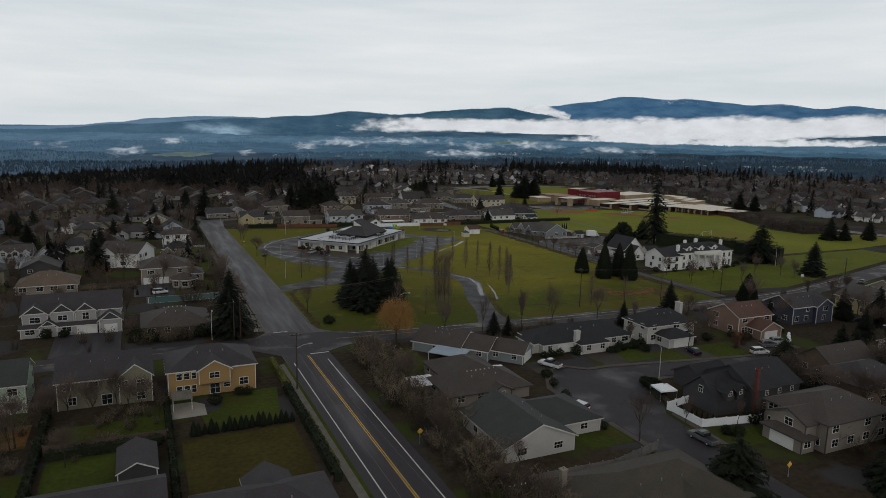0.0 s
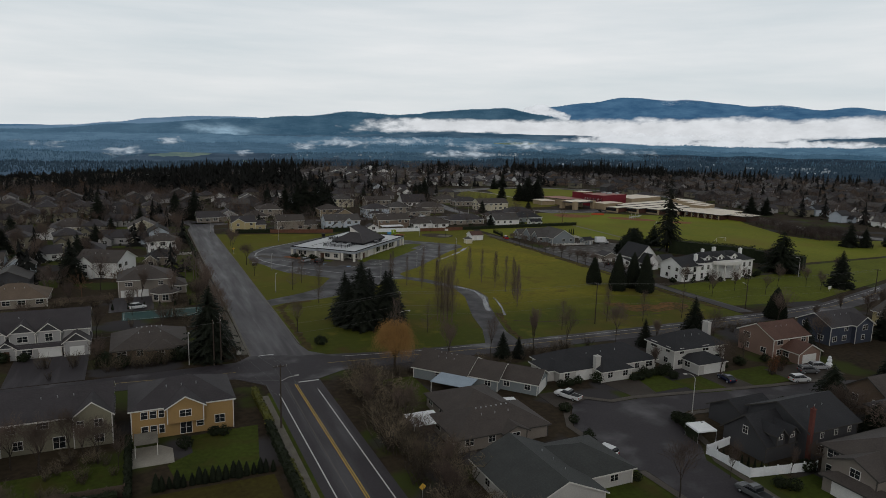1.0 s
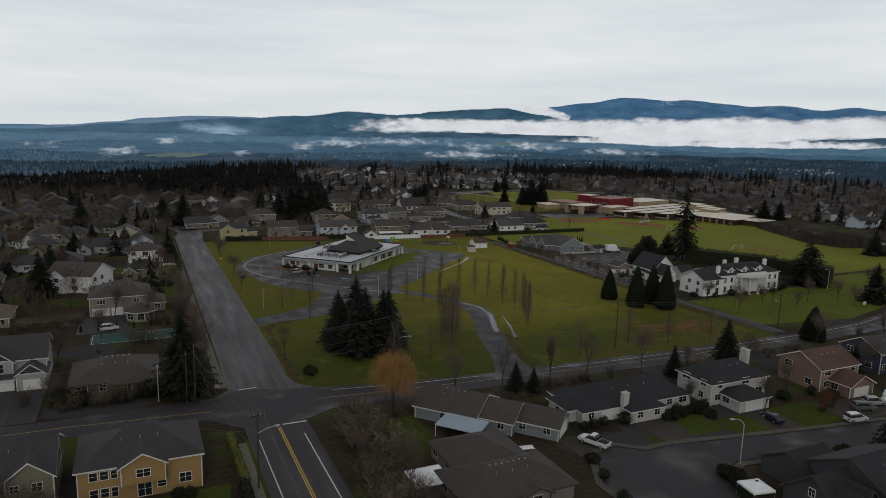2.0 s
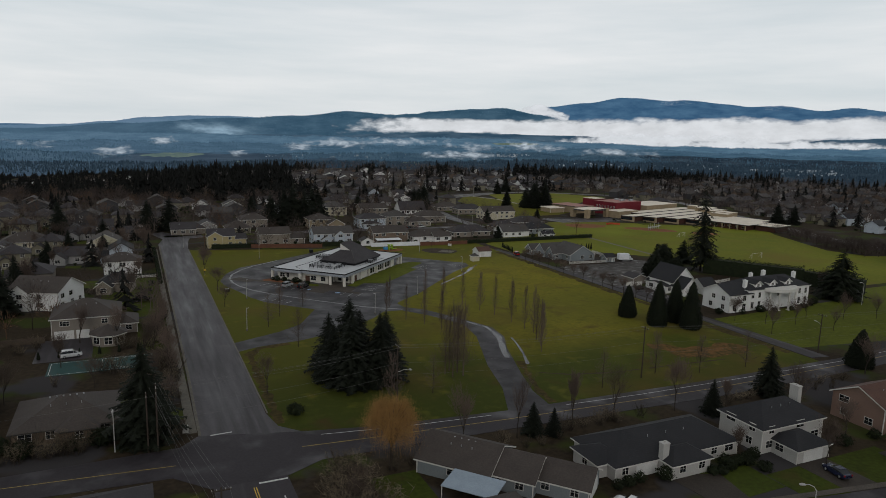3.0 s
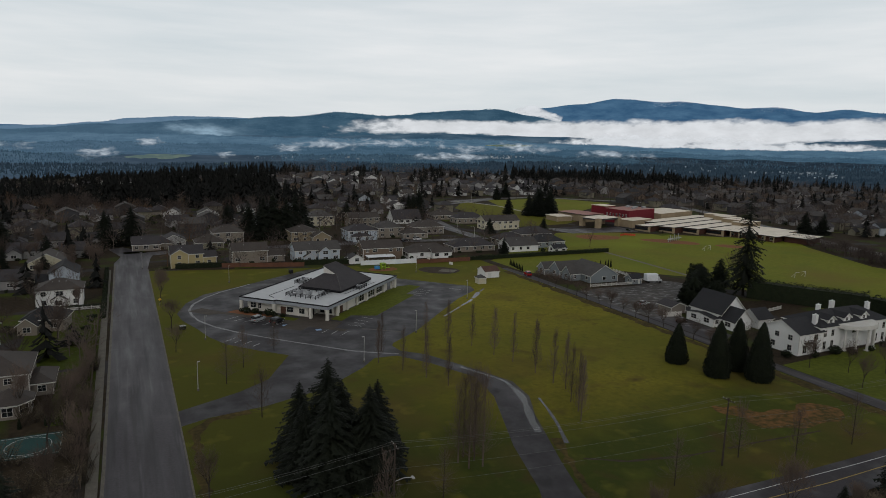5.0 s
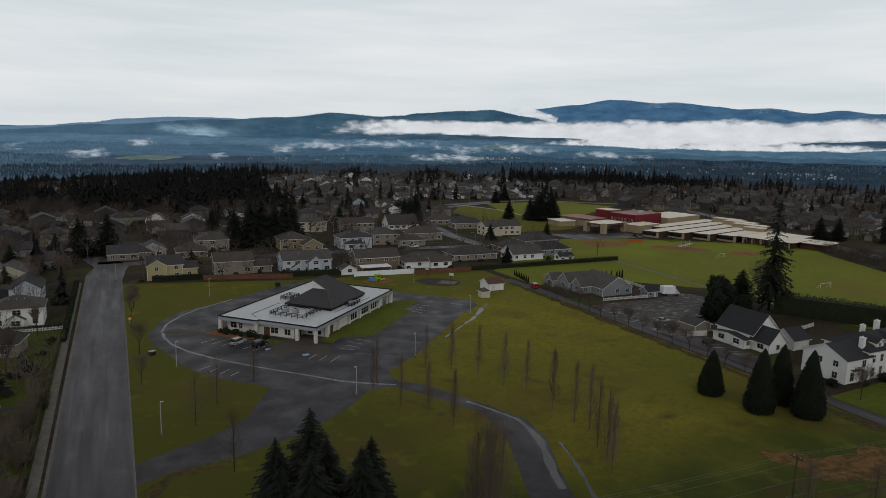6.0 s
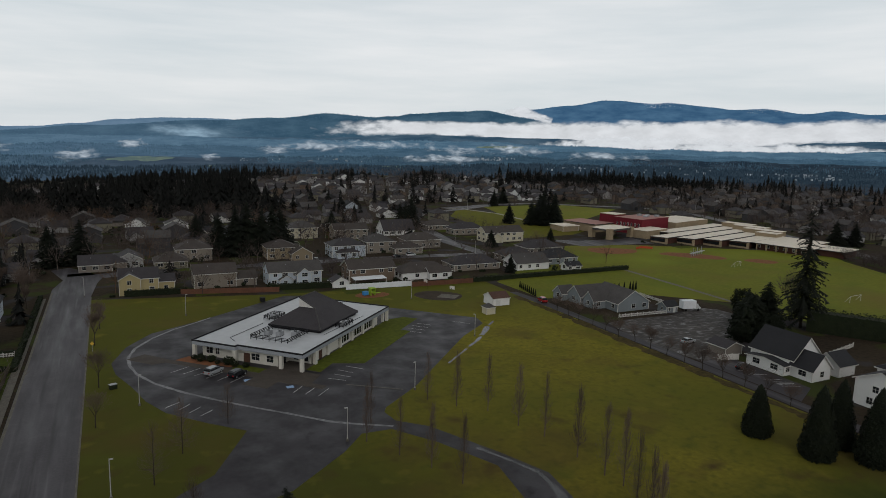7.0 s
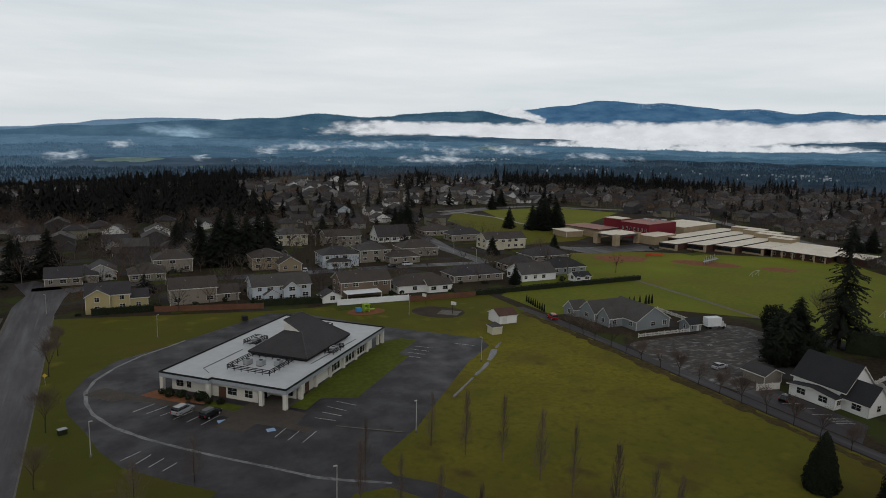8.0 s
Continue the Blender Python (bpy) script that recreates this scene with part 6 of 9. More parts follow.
for i in range(15):
    bare.put(176.4 + RR.uniform(-0.4, 0.4), 218 + i * 6.0, 5.5 + 1.6 * RR.random(), 3, wide=1.1)
for x, y in ((113, 62), (115.5, 60.5), (118, 64), (122, 66)):
    birch.put(x, y, 11)
# thicket between the main road and the ranch houses
for i in range(84):
    y = 64 + 84 * (i + RR.random() * 0.6) / 84
    brush.put(RR.uniform(42.8, 47.2 if 112 < y < 128 else 51.2), y, RR.uniform(2.4, 6.2))
for i in range(18):
    bare.put(RR.uniform(43.5, 50.5), 70 + 4.3 * i, RR.uniform(5, 8.5), wide=1.1)
for i in range(44):
    brush.put(RR.uniform(22, 27.5), RR.uniform(186, 262), RR.uniform(1.8, 4.2))
for x, y in ((76, 104.5), (77.5, 107), (72, 104.8), (79, 113.5), (80.6, 118.6), (50.5, 106), (51.5, 110), (75.5, 92), (114, 125), (131, 126), (136, 126.5), (144, 126), (146, 123), (160.5, 124), (162, 127), (97.5, 106.5), (98.5, 107.5), (121, 100), (123, 104), (128, 100), (95.2, 82), (96.5, 80.5), (104, 84)):
    shrub.put(x, y, RR.uniform(1.0, 2.2))
for x, y, h in ((161, 128.5, 9), (192, 128, 10), (196, 120, 12), (190, 110, 11), (178, 112, 9), (160, 106, 8)):
    fir.put(x, y, h)
for x, y, h in ((-13, 131, 9), (-9, 129.5, 8), (-5, 131.5, 8.5), (-1, 129, 7.5), (-16, 127, 9), (-20, 122, 10), (-26, 116, 10), (-30, 108, 11), (-22, 103, 9), (-12, 112, 7), (-33, 122, 10)):
    bare.put(x, y, h, int(h) % 3)
for i in range(16):
    brush.put(-3 + 1.15 * i, RR.uniform(172.5, 176.5), RR.uniform(2.2, 4.4))
for x, y, h in ((-1.5, 176, 3.2), (2, 174.4, 2.6), (9.6, 174.2, 2.4), (13.6, 175, 2.8), (87, 129.6, 1.6), (89.4, 129.8, 1.5), (91.8, 130, 1.7), (106.5, 127, 1.4), (109, 127.4, 1.6), (111.5, 128.4, 1.5), (115, 128.8, 1.8)):
    shrub.put(x, y, h)
# winter trees round the houses
HOMES = [(o.matrix_basis.translation.x, o.matrix_basis.translation.y) for o in scene.objects if o.parent is None and o.get("category") == "house"]
for i in range(150):
    x, y = RR.uniform(-90, 26), RR.uniform(183, 430)
    if any(abs(x - a) < 10 and abs(y - b) < 8 for a, b in HOMES) or -28 < x < 18 and y < 203:
        continue
    if i % 9 == 0 and (x < -35 or y > 262):
        fir.put(x, y, RR.uniform(8, 15))
    else:
        bare.put(x, y, RR.uniform(7, 12), 3 + i % 3)
for i in range(120):
    x, y = RR.uniform(110, 250), RR.uniform(52, 150)
    if any(abs(x - a) < 10 and abs(y - b) < 8 for a, b in HOMES) or 96 < y < 124 and x < 172:
        continue
    bare.put(x, y, RR.uniform(7, 11), 3 + i % 3)
for x, y, h in ((124, 90.5, 8), (128, 78.5, 9), (132.5, 78, 8.5), (137, 78.6, 9.5), (141.4, 78, 8), (147.6, 80, 9), (149.4, 86, 8), (127, 93.6, 8.5), (153, 91.5, 9), (157, 89, 10), (161, 94, 9), (124.5, 84, 9)):
    bare.put(x, y, h, int(x) % 3, wide=1.2)
for i in range(30):
    brush.put(RR.uniform(48, 172), RR.uniform(146.5, 151), RR.uniform(1.6, 3.2))
for i in range(46):
    brush.put(RR.uniform(-30, 27), RR.choice((RR.uniform(170, 180), RR.uniform(195, 214), RR.uniform(226, 238), RR.uniform(256, 300))), RR.uniform(2, 4.5))
for i in range(44):
    brush.put(RR.uniform(-36, 2), RR.uniform(112, 131), RR.uniform(1.2, 2.6))
for i in range(30):
    brush.put(RR.uniform(108, 170), RR.uniform(60, 104), RR.uniform(2.5, 5))
for x, y in ((46.8, 175.5), (-22, 186), (-18, 186), (116, 129), (113, 128), (109, 129), (105, 127.5), (96, 129), (96.5, 101.5), (97.5, 104), (99, 105.5), (195, 201), (203, 201), (207, 199), (222, 200), (227, 201), (231, 203), (215, 199), (188, 204), (18.5, 131.8), (17, 132.5), (12, 129)):
    shrub.put(x, y, 1.4 + 1.0 * RR.random())
for k in range(7):
    x, y = on_church(-26.4 - 0.8 * (k % 2), -1.0 + 2.4 * k)
    shrub.put(x, y, 1.1 + 0.4 * (k % 3))
for k in range(9):
    cone.put(94.6 + 0.35 * k, 94.0 - 0.98 * k, 1.7, 2, wide=0.55)
for k in range(6):
    cone.put(-1 + 4.2 * k, 226.8, 2.0, 2, wide=0.8)
for x in (214, 216, 218.6, 221.4, 222.8, 224.2):
    cone.put(x, 318, 3.4, 2, wide=0.5)
for k in range(9):
    cone.put(181.8 + 0.3 * k, 322 + 1.7 * k, 2.6, 2, wide=0.5)


def hedge(x0, y0, x1, y1, h, wide=1.2, m="hedge", label="clipped dark evergreen hedge", dense=26):
    L = math.hypot(x1 - x0, y1 - y0)
    ob = thing("hedge", label, "hedge", x0, y0, 0, math.degrees(math.atan2(y1 - y0, x1 - x0)))
    g = Geo()
    g.box(0, -wide * 0.4, 0, L, wide * 0.4, h * 0.9)
    part("core", g, M[m], ob)
    g = Geo()

    def place():
        u, s = RR.uniform(0, L), RR.random()
        bump = 1 + 0.18 * noise.noise(Vector((u * 0.7 + x0, 0, y0)))
        if s < 0.4:
            return Vector((u, RR.uniform(-0.5, 0.5) * wide, h * bump * RR.uniform(0.92, 1.03))), Vector((0, 0, 1))
        sd = -1 if s < 0.75 else 1
        return Vector((u, sd * wide * 0.5 * bump * RR.uniform(0.85, 1.08), RR.uniform(0, h))), Vector((0, sd, 0.3))
    leaf_cloud(RR, g, int(L * dense * (0.6 + h * 0.3)), place, 0.24)
    part("foliage", g, M[m], ob)


hedge(25.9, 92, 26.2, 132, 1.6, 1.3, label="dark hedge beside the pavement")
hedge(26.6, 132, 26.4, 150, 1.2, 1.2, "hedge_yellow", "low yellow-green ivy hedge by the pavement")
hedge(26.9, 96, 27.0, 118, 0.8, 0.8, "hedge_yellow", "low yellow-green ivy along the pavement")
for k in range(18):
    cone.put(7 + 1.0 * k + RR.uniform(-0.15, 0.15), 116.3 + RR.uniform(-0.2, 0.2), RR.uniform(1.9, 2.9), 2, wide=0.95)
hedge(3.2, 92, 3.4, 134, 1.7, 1.0)
hedge(-16.5, 92, -16.4, 134, 1.8, 1.2)
hedge(-15, 115.5, 2, 115.2, 1.6, 1.4)
hedge(172, 350, 249, 350.4, 1.8, 1.6, label="long dark boundary hedge")
hedge(52, 367, 71, 366, 2.0, 1.4, label="dark hedge behind the pale yellow house")
hedge(98, 361, 123, 358, 2.2, 1.6, label="dark hedge behind the church")
hedge(236, 257, 256, 226, 6.6, 5.4, label="tall dark hedge behind the mansion")
hedge(256, 226, 262, 206, 6.0, 5.0, label="dark hedge along the playing field")
hedge(28, 300, 28.2, 372, 1.4, 1.2)
hedge(10, 314, 27, 314, 1.2, 1.2)

# ---- far suburb and woods ----
FR = random.Random(21)
BUILT = [(o.matrix_basis.translation.x, o.matrix_basis.translation.y) for o in scene.objects if o.parent is None and o.get("category") in ("house", "school", "church")]
far_src = {}


def far_template(k, near):
    key = (k, near)
    if key in far_src:
        return far_src[key]
    rr = random.Random(k * 5 + 1)
    w, d, h = rr.uniform(10, 13.5), rr.uniform(8, 10.5), rr.choice((2.9, 5.2, 5.2, 3.4))
    kind = ("gx", "hip", "gx", "gy", "hip", "gx", "hip", "gy")[k % 8]
    wall = ("white", "taupe", "grey", "white", "sage", "bluewhite", "beige", "char")[k % 8]
    roof = ("slate", "grey", "black", "slate", "slate", "grey", "slate", "black")[(k * 3) % 8]
    tone = ("white", "taupe", "grey", "white", "grey-green", "pale blue", "beige", "charcoal")[k % 8]
    root = thing("house", f"distant {tone} suburban house with {roof} roof", "house", 0, 0, 0, 0, "distant houses")
    wg, rg = Geo(), Geo()
    wall_geo(wg, -w / 2, -d / 2, w / 2, d / 2, -2.0, h, kind, 2.6)
    roof_geo(rg, -w / 2, -d / 2, w / 2, d / 2, h, kind, 2.6)
    bx = w / 2 * (1 if k % 2 else -1)
    x0, x1 = sorted((bx, bx * 0.1))
    wall_geo(wg, x0, -d / 2 - 3.5, x1, 0, -2.0, 2.8, "gy", 1.8)
    roof_geo(rg, x0, -d / 2 - 3.5, x1, 0, 2.8, "gy", 1.8)
    part("wall", wg, WALL[wall], root)
    part("roof", rg, [ROOF[roof], M["dark_trim" if k % 3 else "trim"]], root)
    if near == 1:
        window(root, "S", -bx * 0.5, -d / 2, 0.9, 1.7, 1.3, 1)
        window(root, "S", (x0 + x1) / 2, -d / 2 - 3.5, 0.8, 1.9, 1.4, 1)
        if h > 4.5:
            window(root, "S", -bx * 0.5, -d / 2, 3.5, 1.5, 1.3, 1)
            window(root, "W", 0, -w / 2, 3.5, 1.3, 1.3, 1)
    far_src[key] = [root, False]
    return far_src[key]


def on_school_street(x, y, gap):
    for (x0, y0), (x1, y1) in zip(SCHOOL_STREET, SCHOOL_STREET[1:]):
        L2 = (x1 - x0) ** 2 + (y1 - y0) ** 2
        t = min(1.0, max(0.0, ((x - x0) * (x1 - x0) + (y - y0) * (y1 - y0)) / L2))
        if math.hypot(x - x0 - t * (x1 - x0), y - y0 - t * (y1 - y0)) < gap:
            return True
    return False


def taken(x, y):
    if on_school_street(x, y, 15):
        return True
    if any(abs(x - a) < 17 and abs(y - b) < 15 for a, b in BUILT):
        return True
    if -16 < x < 30 and y < 264 or 26 < x < 50 and y < 430:
        return True
    if 44 < x < 250 and y < 362:
        return True
    if 240 < x < 440 and 200 < y < 486:
        return True
    if 250 < x < 425 and 440 < y < 612:
        return True
    if -140 < x < 160 and 560 < y < 780:
        return True
    if y < 236 and x < 320:
        return True
    if 200 < x < 226 and y < 530 or 44 < x < 205 and 399 < y < 413:
        return True
    return False


SPOTS = []
row = 0
y = 236.0
while y < 900:
    row += 1
    step = 17.5 if y < 520 else (18.0 if y < 700 else 20.0)
    x = -360.0 + (row % 2) * 7
    while x < 1150:
        px, py = x + FR.uniform(-3, 3), y + FR.uniform(-3, 3)
        x += step
        r = math.hypot(px - 30, py - 60)
        az = math.degrees(math.atan2(px, py))
        if r > 930 or az < -16 or az > 62 or taken(px, py) or FR.random() < 0.1:
            continue
        SPOTS.append((px, py, r))
    y += 24.0 if row % 2 else 34.0
SPOTS.sort(key=lambda s: s[2])
SPOTS = SPOTS[:620]
JOIN = [(Geo(), Geo()) for _ in range(4)]
for i, (px, py, r) in enumerate(SPOTS):
    if i >= 215:
        k = FR.randrange(4) if math.degrees(math.atan2(px - 50, py - 140)) < 40 else FR.choice((1, 3, 3, 2))
        wg, rg = JOIN[k]
        w, d, h = FR.uniform(9, 13), FR.uniform(8, 10), FR.choice((2.9, 5.2, 5.2))
        n0, n1 = len(wg.v), len(rg.v)
        kind = FR.choice(("gx", "hip", "gy"))
        wall_geo(wg, px - w / 2, py - d / 2, px + w / 2, py + d / 2, -2, h, kind, 2.6)
        roof_geo(rg, px - w / 2, py - d / 2, px + w / 2, py + d / 2, h, kind, 2.6)
        z = lie(px, py)
        wg.v[n0:] = [(a, b, c + z) for a, b, c in wg.v[n0:]]
        rg.v[n1:] = [(a, b, c + z) for a, b, c in rg.v[n1:]]
        continue
    src = far_template(FR.choice((1, 2, 4, 7)) if px < 60 and py > 400 or px > 330 and r > 560 and FR.random() < 0.6 else FR.randrange(8), r < 420)
    m = pose(px, py, lie(px, py), 0, 0, FR.choice((0, 0, 90, -90, 8, -10, 180 if r > 420 else 0)))
    if not src[1]:
        src[0].matrix_basis = m
        src[1] = True
    else:
        copy_thing(src[0], m)
for key, (root, used) in list(far_src.items()):
    if not used:
        for o in [*root.children_recursive, root]:
            bpy.data.objects.remove(o)


for k, (wg, rg) in enumerate(JOIN):
    tone, cover = ("white", "taupe", "grey", "brown")[k], ("slate", "grey", "slate", "black")[k]
    ob = part("far_house_walls", wg, WALL[tone])
    tagged(ob, f"{tone} walls of the farthest suburban houses", "houses", "", "stuff")
    ob = part("far_house_roofs", rg, [ROOF[cover], M["dark_trim"]])
    tagged(ob, f"{cover} shingle roofs of the farthest suburban houses", "houses", "", "stuff")


lawns = Geo()
for px, py, r in SPOTS + [(a, b, 400) for a, b in BUILT if 355 < b < 520]:
    if r < 620 and FR.random() < 0.6:
        x, y = px + FR.uniform(-5, 5), py - FR.uniform(9, 13)
        w, d = FR.uniform(3, 7), FR.uniform(2, 4.5)
        lawns.face([(a, b, lie(a, b) + 0.06) for a, b in ((x - w, y - d), (x + w, y - d * FR.uniform(0.6, 1)), (x + w * FR.uniform(0.7, 1), y + d), (x - w, y + d * FR.uniform(0.5, 1)))])
tagged(part("front_lawns", lawns, M["lawn"]), "small green lawns between distant houses", "lawns", "", "stuff")


def scatter_shrub(g, rr, x, y, z, h, r):
    for _ in range(26):
        v = Vector((rr.gauss(0, 1), rr.gauss(0, 1), rr.gauss(0, 1))).normalized() * rr.uniform(0.6, 1.0)
        p = Vector((x + v.x * r, y + v.y * r, z + h * (0.5 + 0.5 * v.z)))
        a, q = v.orthogonal().normalized(), r * rr.uniform(0.3, 0.55)
        b = v.cross(a).normalized()
        g.face([tuple(p + a * q), tuple(p + b * q * 0.8), tuple(p - a * q), tuple(p - b * q * 0.8)])


def scatter_conifer(g, rr, x, y, z, h, r):
    """A fir of ragged drooping boughs in whorls, with a leaning tip and open places."""
    lean_x, lean_y = rr.uniform(-0.03, 0.03) * h, rr.uniform(-0.03, 0.03) * h
    full = rr.uniform(0.6, 1.0)
    low = rr.uniform(0.02, 0.16)
    for lv in range(9):
        f = lv / 9
        K = 8 if lv < 5 else 5
        zc = z + h * (low + (1 - low) * f)
        cx, cy = x + lean_x * f, y + lean_y * f
        rad = r * (1 - f) ** full + 0.12
        for k in range(K):
            if rr.random() < 0.1:
                continue
            a = rr.uniform(0, 6.28)
            q = rad * rr.choice((0.65, 0.85, 1.0, 1.2))
            wide = rr.uniform(0.35, 0.6)
            top = zc + h * rr.uniform(0.1, 0.17)
            tip = zc - h * rr.uniform(-0.02, 0.07)
            g.face([(cx, cy, top), (cx + q * 0.75 * math.cos(a - wide), cy + q * 0.75 * math.sin(a - wide), tip + h * rr.uniform(-0.02, 0.03)),
                    (cx + q * math.cos(a), cy + q * math.sin(a), tip), (cx + q * 0.75 * math.cos(a + wide), cy + q * 0.75 * math.sin(a + wide), tip + h * rr.uniform(-0.02, 0.03))])
    g.face([(x + lean_x - 0.25, y + lean_y, z + h * 0.9), (x + lean_x + 0.25, y + lean_y, z + h * 0.9), (x + lean_x, y + lean_y, z + h * 1.03)])


def scatter_bare(g, rr, x, y, z, h, r, n=90, size=0.4):
    """A leafless crown: a few rising limbs and a haze of fine twigs."""
    g.tube((x, y, z), (x, y, z + h * 0.5), 0.17, 0.1, 4)
    for k in range(4):
        a = k * 1.6 + rr.random()
        g.tube((x, y, z + h * 0.3), (x + r * 0.6 * math.cos(a), y + r * 0.6 * math.sin(a), z + h * rr.uniform(0.7, 0.95)), 0.1, 0.03, 3)
    for _ in range(n):
        v = Vector((rr.gauss(0, 1), rr.gauss(0, 1), rr.gauss(0, 1))).normalized() * (0.3 + 0.7 * rr.random())
        p = Vector((x + v.x * r, y + v.y * r, z + h * 0.6 + v.z * h * 0.4))
        d = (v + Vector((0, 0, 0.7)) + Vector((rr.uniform(-0.5, 0.5), rr.uniform(-0.5, 0.5), 0))).normalized()
        s = d.orthogonal().normalized() * 0.085
        L = size * rr.uniform(2.0, 4.5)
        g.face([tuple(p - s), tuple(p + s), tuple(p + d * L)])


def stuff(name, g, m, label, category):
    tagged(part(name, g, m), label, category, "", "stuff")


green = Geo()
for a, b in [q for q in BUILT if 355 < q[1] < 520] + [(p[0], p[1]) for p in SPOTS if p[2] < 560]:
    for _ in range(FR.randrange(3, 8)):
        side = FR.choice((-1, 1))
        x, y = (a + side * FR.uniform(8, 11), b + FR.uniform(-8, 8)) if FR.random() < 0.5 else (a + FR.uniform(-9, 9), b + side * FR.uniform(7.5, 10))
        if 44 < x < 262 and y < 356 or 199 < x < 228 and 398 < y < 520 or 44 < x < 206 and 398 < y < 412 or 27 < x < 46:
            continue
        scatter_shrub(green, FR, x, y, lie(x, y), FR.choice((0.9, 1.2, 1.6, 2.4)), FR.uniform(0.6, 1.5))
stuff("garden_shrubs", green, M["hedge"], "dark evergreen shrubs in the gardens of distant houses", "shrubs")


wood = Geo()
for _ in range(1500):
    x, y = FR.uniform(-230, 158), FR.uniform(538, 800)
    if x > 20 and y < 552 + FR.random() * 26 or x < 20 and y < 600 + (20 - x) * 0.15:
        continue
    stand = noise.noise(Vector((x * 0.016, y * 0.016, 2.0)))
    if FR.random() < 0.25 - stand:
        continue
    h = (18.5 + 9 * stand) * FR.choice((0.62, 0.8, 0.95, 1.0, 1.18))
    scatter_conifer(wood, FR, x, y, lie(x, y), h * (0.62 if x < 14 else 1.0), FR.uniform(4.0, 6.4))
M["fir_wood"] = mat("deep_fir_wood", (0.0185, 0.019, 0.0175), (0.009, 0.0097, 0.009), 0.9, 0.05, 0.5, 0.0, spec=0.03)
stuff("fir_wood", wood, M["fir_wood"], "dense dark fir wood at the suburb's edge", "wood")
edge = Geo()
for _ in range(2300):
    az = FR.uniform(-18, 64)
    r = FR.uniform(840, 1060)
    clump = noise.noise(Vector((az * 0.35, 7, 0)))
    tall = 30 < az < 46
    if az > 13 and FR.random() > (0.75 if tall else (0.32 if az > 45 else 0.42) + clump):
        continue
    x, y = 30 + r * math.sin(radians(az)), 60 + r * math.cos(radians(az))
    big = (0.5 if az < 3 else 0.85) if az < 13 else (1.05 + 0.5 * clump if tall else (0.85 if az > 45 else 0.55) + 0.5 * max(0.0, clump))
    scatter_conifer(edge, FR, x, y, lie(x, y) - 1, FR.choice((9, 12, 14, 16, 19)) * FR.uniform(0.8, 1.15) * big, FR.uniform(2.8, 4.6))
for _ in range(420):
    az, r = FR.uniform(30.5, 45.5), FR.uniform(850, 935)
    x, y = 30 + r * math.sin(radians(az)), 60 + r * math.cos(radians(az))
    scatter_conifer(edge, FR, x, y, lie(x, y) - 1, FR.uniform(11, 17) * (1 + 0.4 * noise.noise(Vector((az * 0.8, 3, 0)))), FR.uniform(3, 5))
stuff("plateau_wood", edge, M["fir_wood"], "dark belt of firs along the plateau's edge", "wood")
town = Geo()
n = 0
while n < 700:
    x, y = FR.uniform(-260, 1000), FR.uniform(250, 880)
    az, r = math.degrees(math.atan2(x, y)), math.hypot(x - 30, y - 60)
    clump = noise.noise(Vector((x * 0.012, y * 0.012, 4)))
    if r > 900 or az < -15 or az > 62 or clump < 0.0 - 0.15 * (r > 500) or taken(x, y):
        if not (250 < x < 430 and 545 < y < 575 and FR.random() < 0.2):
            continue
    n += 1
    scatter_conifer(town, FR, x, y, lie(x, y), FR.choice((5, 6, 8, 10, 13)) * FR.uniform(0.8, 1.25), FR.uniform(2.8, 4.8))
stuff("suburb_conifers", town, M["fir_wood"], "dark conifers scattered between distant houses", "trees")
twigs, russet, dusky = Geo(), Geo(), Geo()
n = 0
while n < 3000:
    x, y = FR.uniform(-260, 1050), FR.uniform(242, 900)
    az, r = math.degrees(math.atan2(x, y)), math.hypot(x - 30, y - 60)
    if r > 920 or az < -15 or az > 62 or on_school_street(x, y, 7) or 44 < x < 262 and y < 362 or 250 < x < 425 and 200 < y < 600 or 27 < x < 46 and y < 420 or 44 < x < 205 and 399 < y < 413 or 200 < x < 228 and 398 < y < 520:
        continue
    if x < 30 and y < 400 and FR.random() < 0.55:
        continue
    n += 1
    big = 1.0 + 0.5 * noise.noise(Vector((x * 0.01, y * 0.01, 9)))
    scatter_bare(FR.choice((twigs, twigs, twigs, dusky, dusky, dusky, dusky, russet)) if r < 520 else FR.choice((twigs, twigs, dusky)), FR, x, y, lie(x, y), FR.uniform(5.5, 12) * big, FR.uniform(2.6, 5.2) * big, 90 if r < 600 else 60)
n = 0
while n < 900:
    az, r = FR.uniform(34, 60), FR.uniform(520, 930)
    x, y = 30 + r * math.sin(radians(az)), 60 + r * math.cos(radians(az))
    if 250 < x < 425 and 200 < y < 600 or x < 262 and y < 362 or on_school_street(x, y, 7):
        continue
    n += 1
    scatter_bare(dusky if FR.random() < 0.65 else twigs, FR, x, y, lie(x, y), FR.uniform(7, 14), FR.uniform(4, 7), 70, 0.5)
# leafless trees along the plateau's far edge
for _ in range(420):
    az, r = FR.uniform(12, 64), FR.uniform(900, 1060)
    x, y = 30 + r * math.sin(radians(az)), 60 + r * math.cos(radians(az))
    scatter_bare(dusky if FR.random() < 0.6 else twigs, FR, x, y, lie(x, y), FR.uniform(9, 16), FR.uniform(4, 7), 50, 0.6)
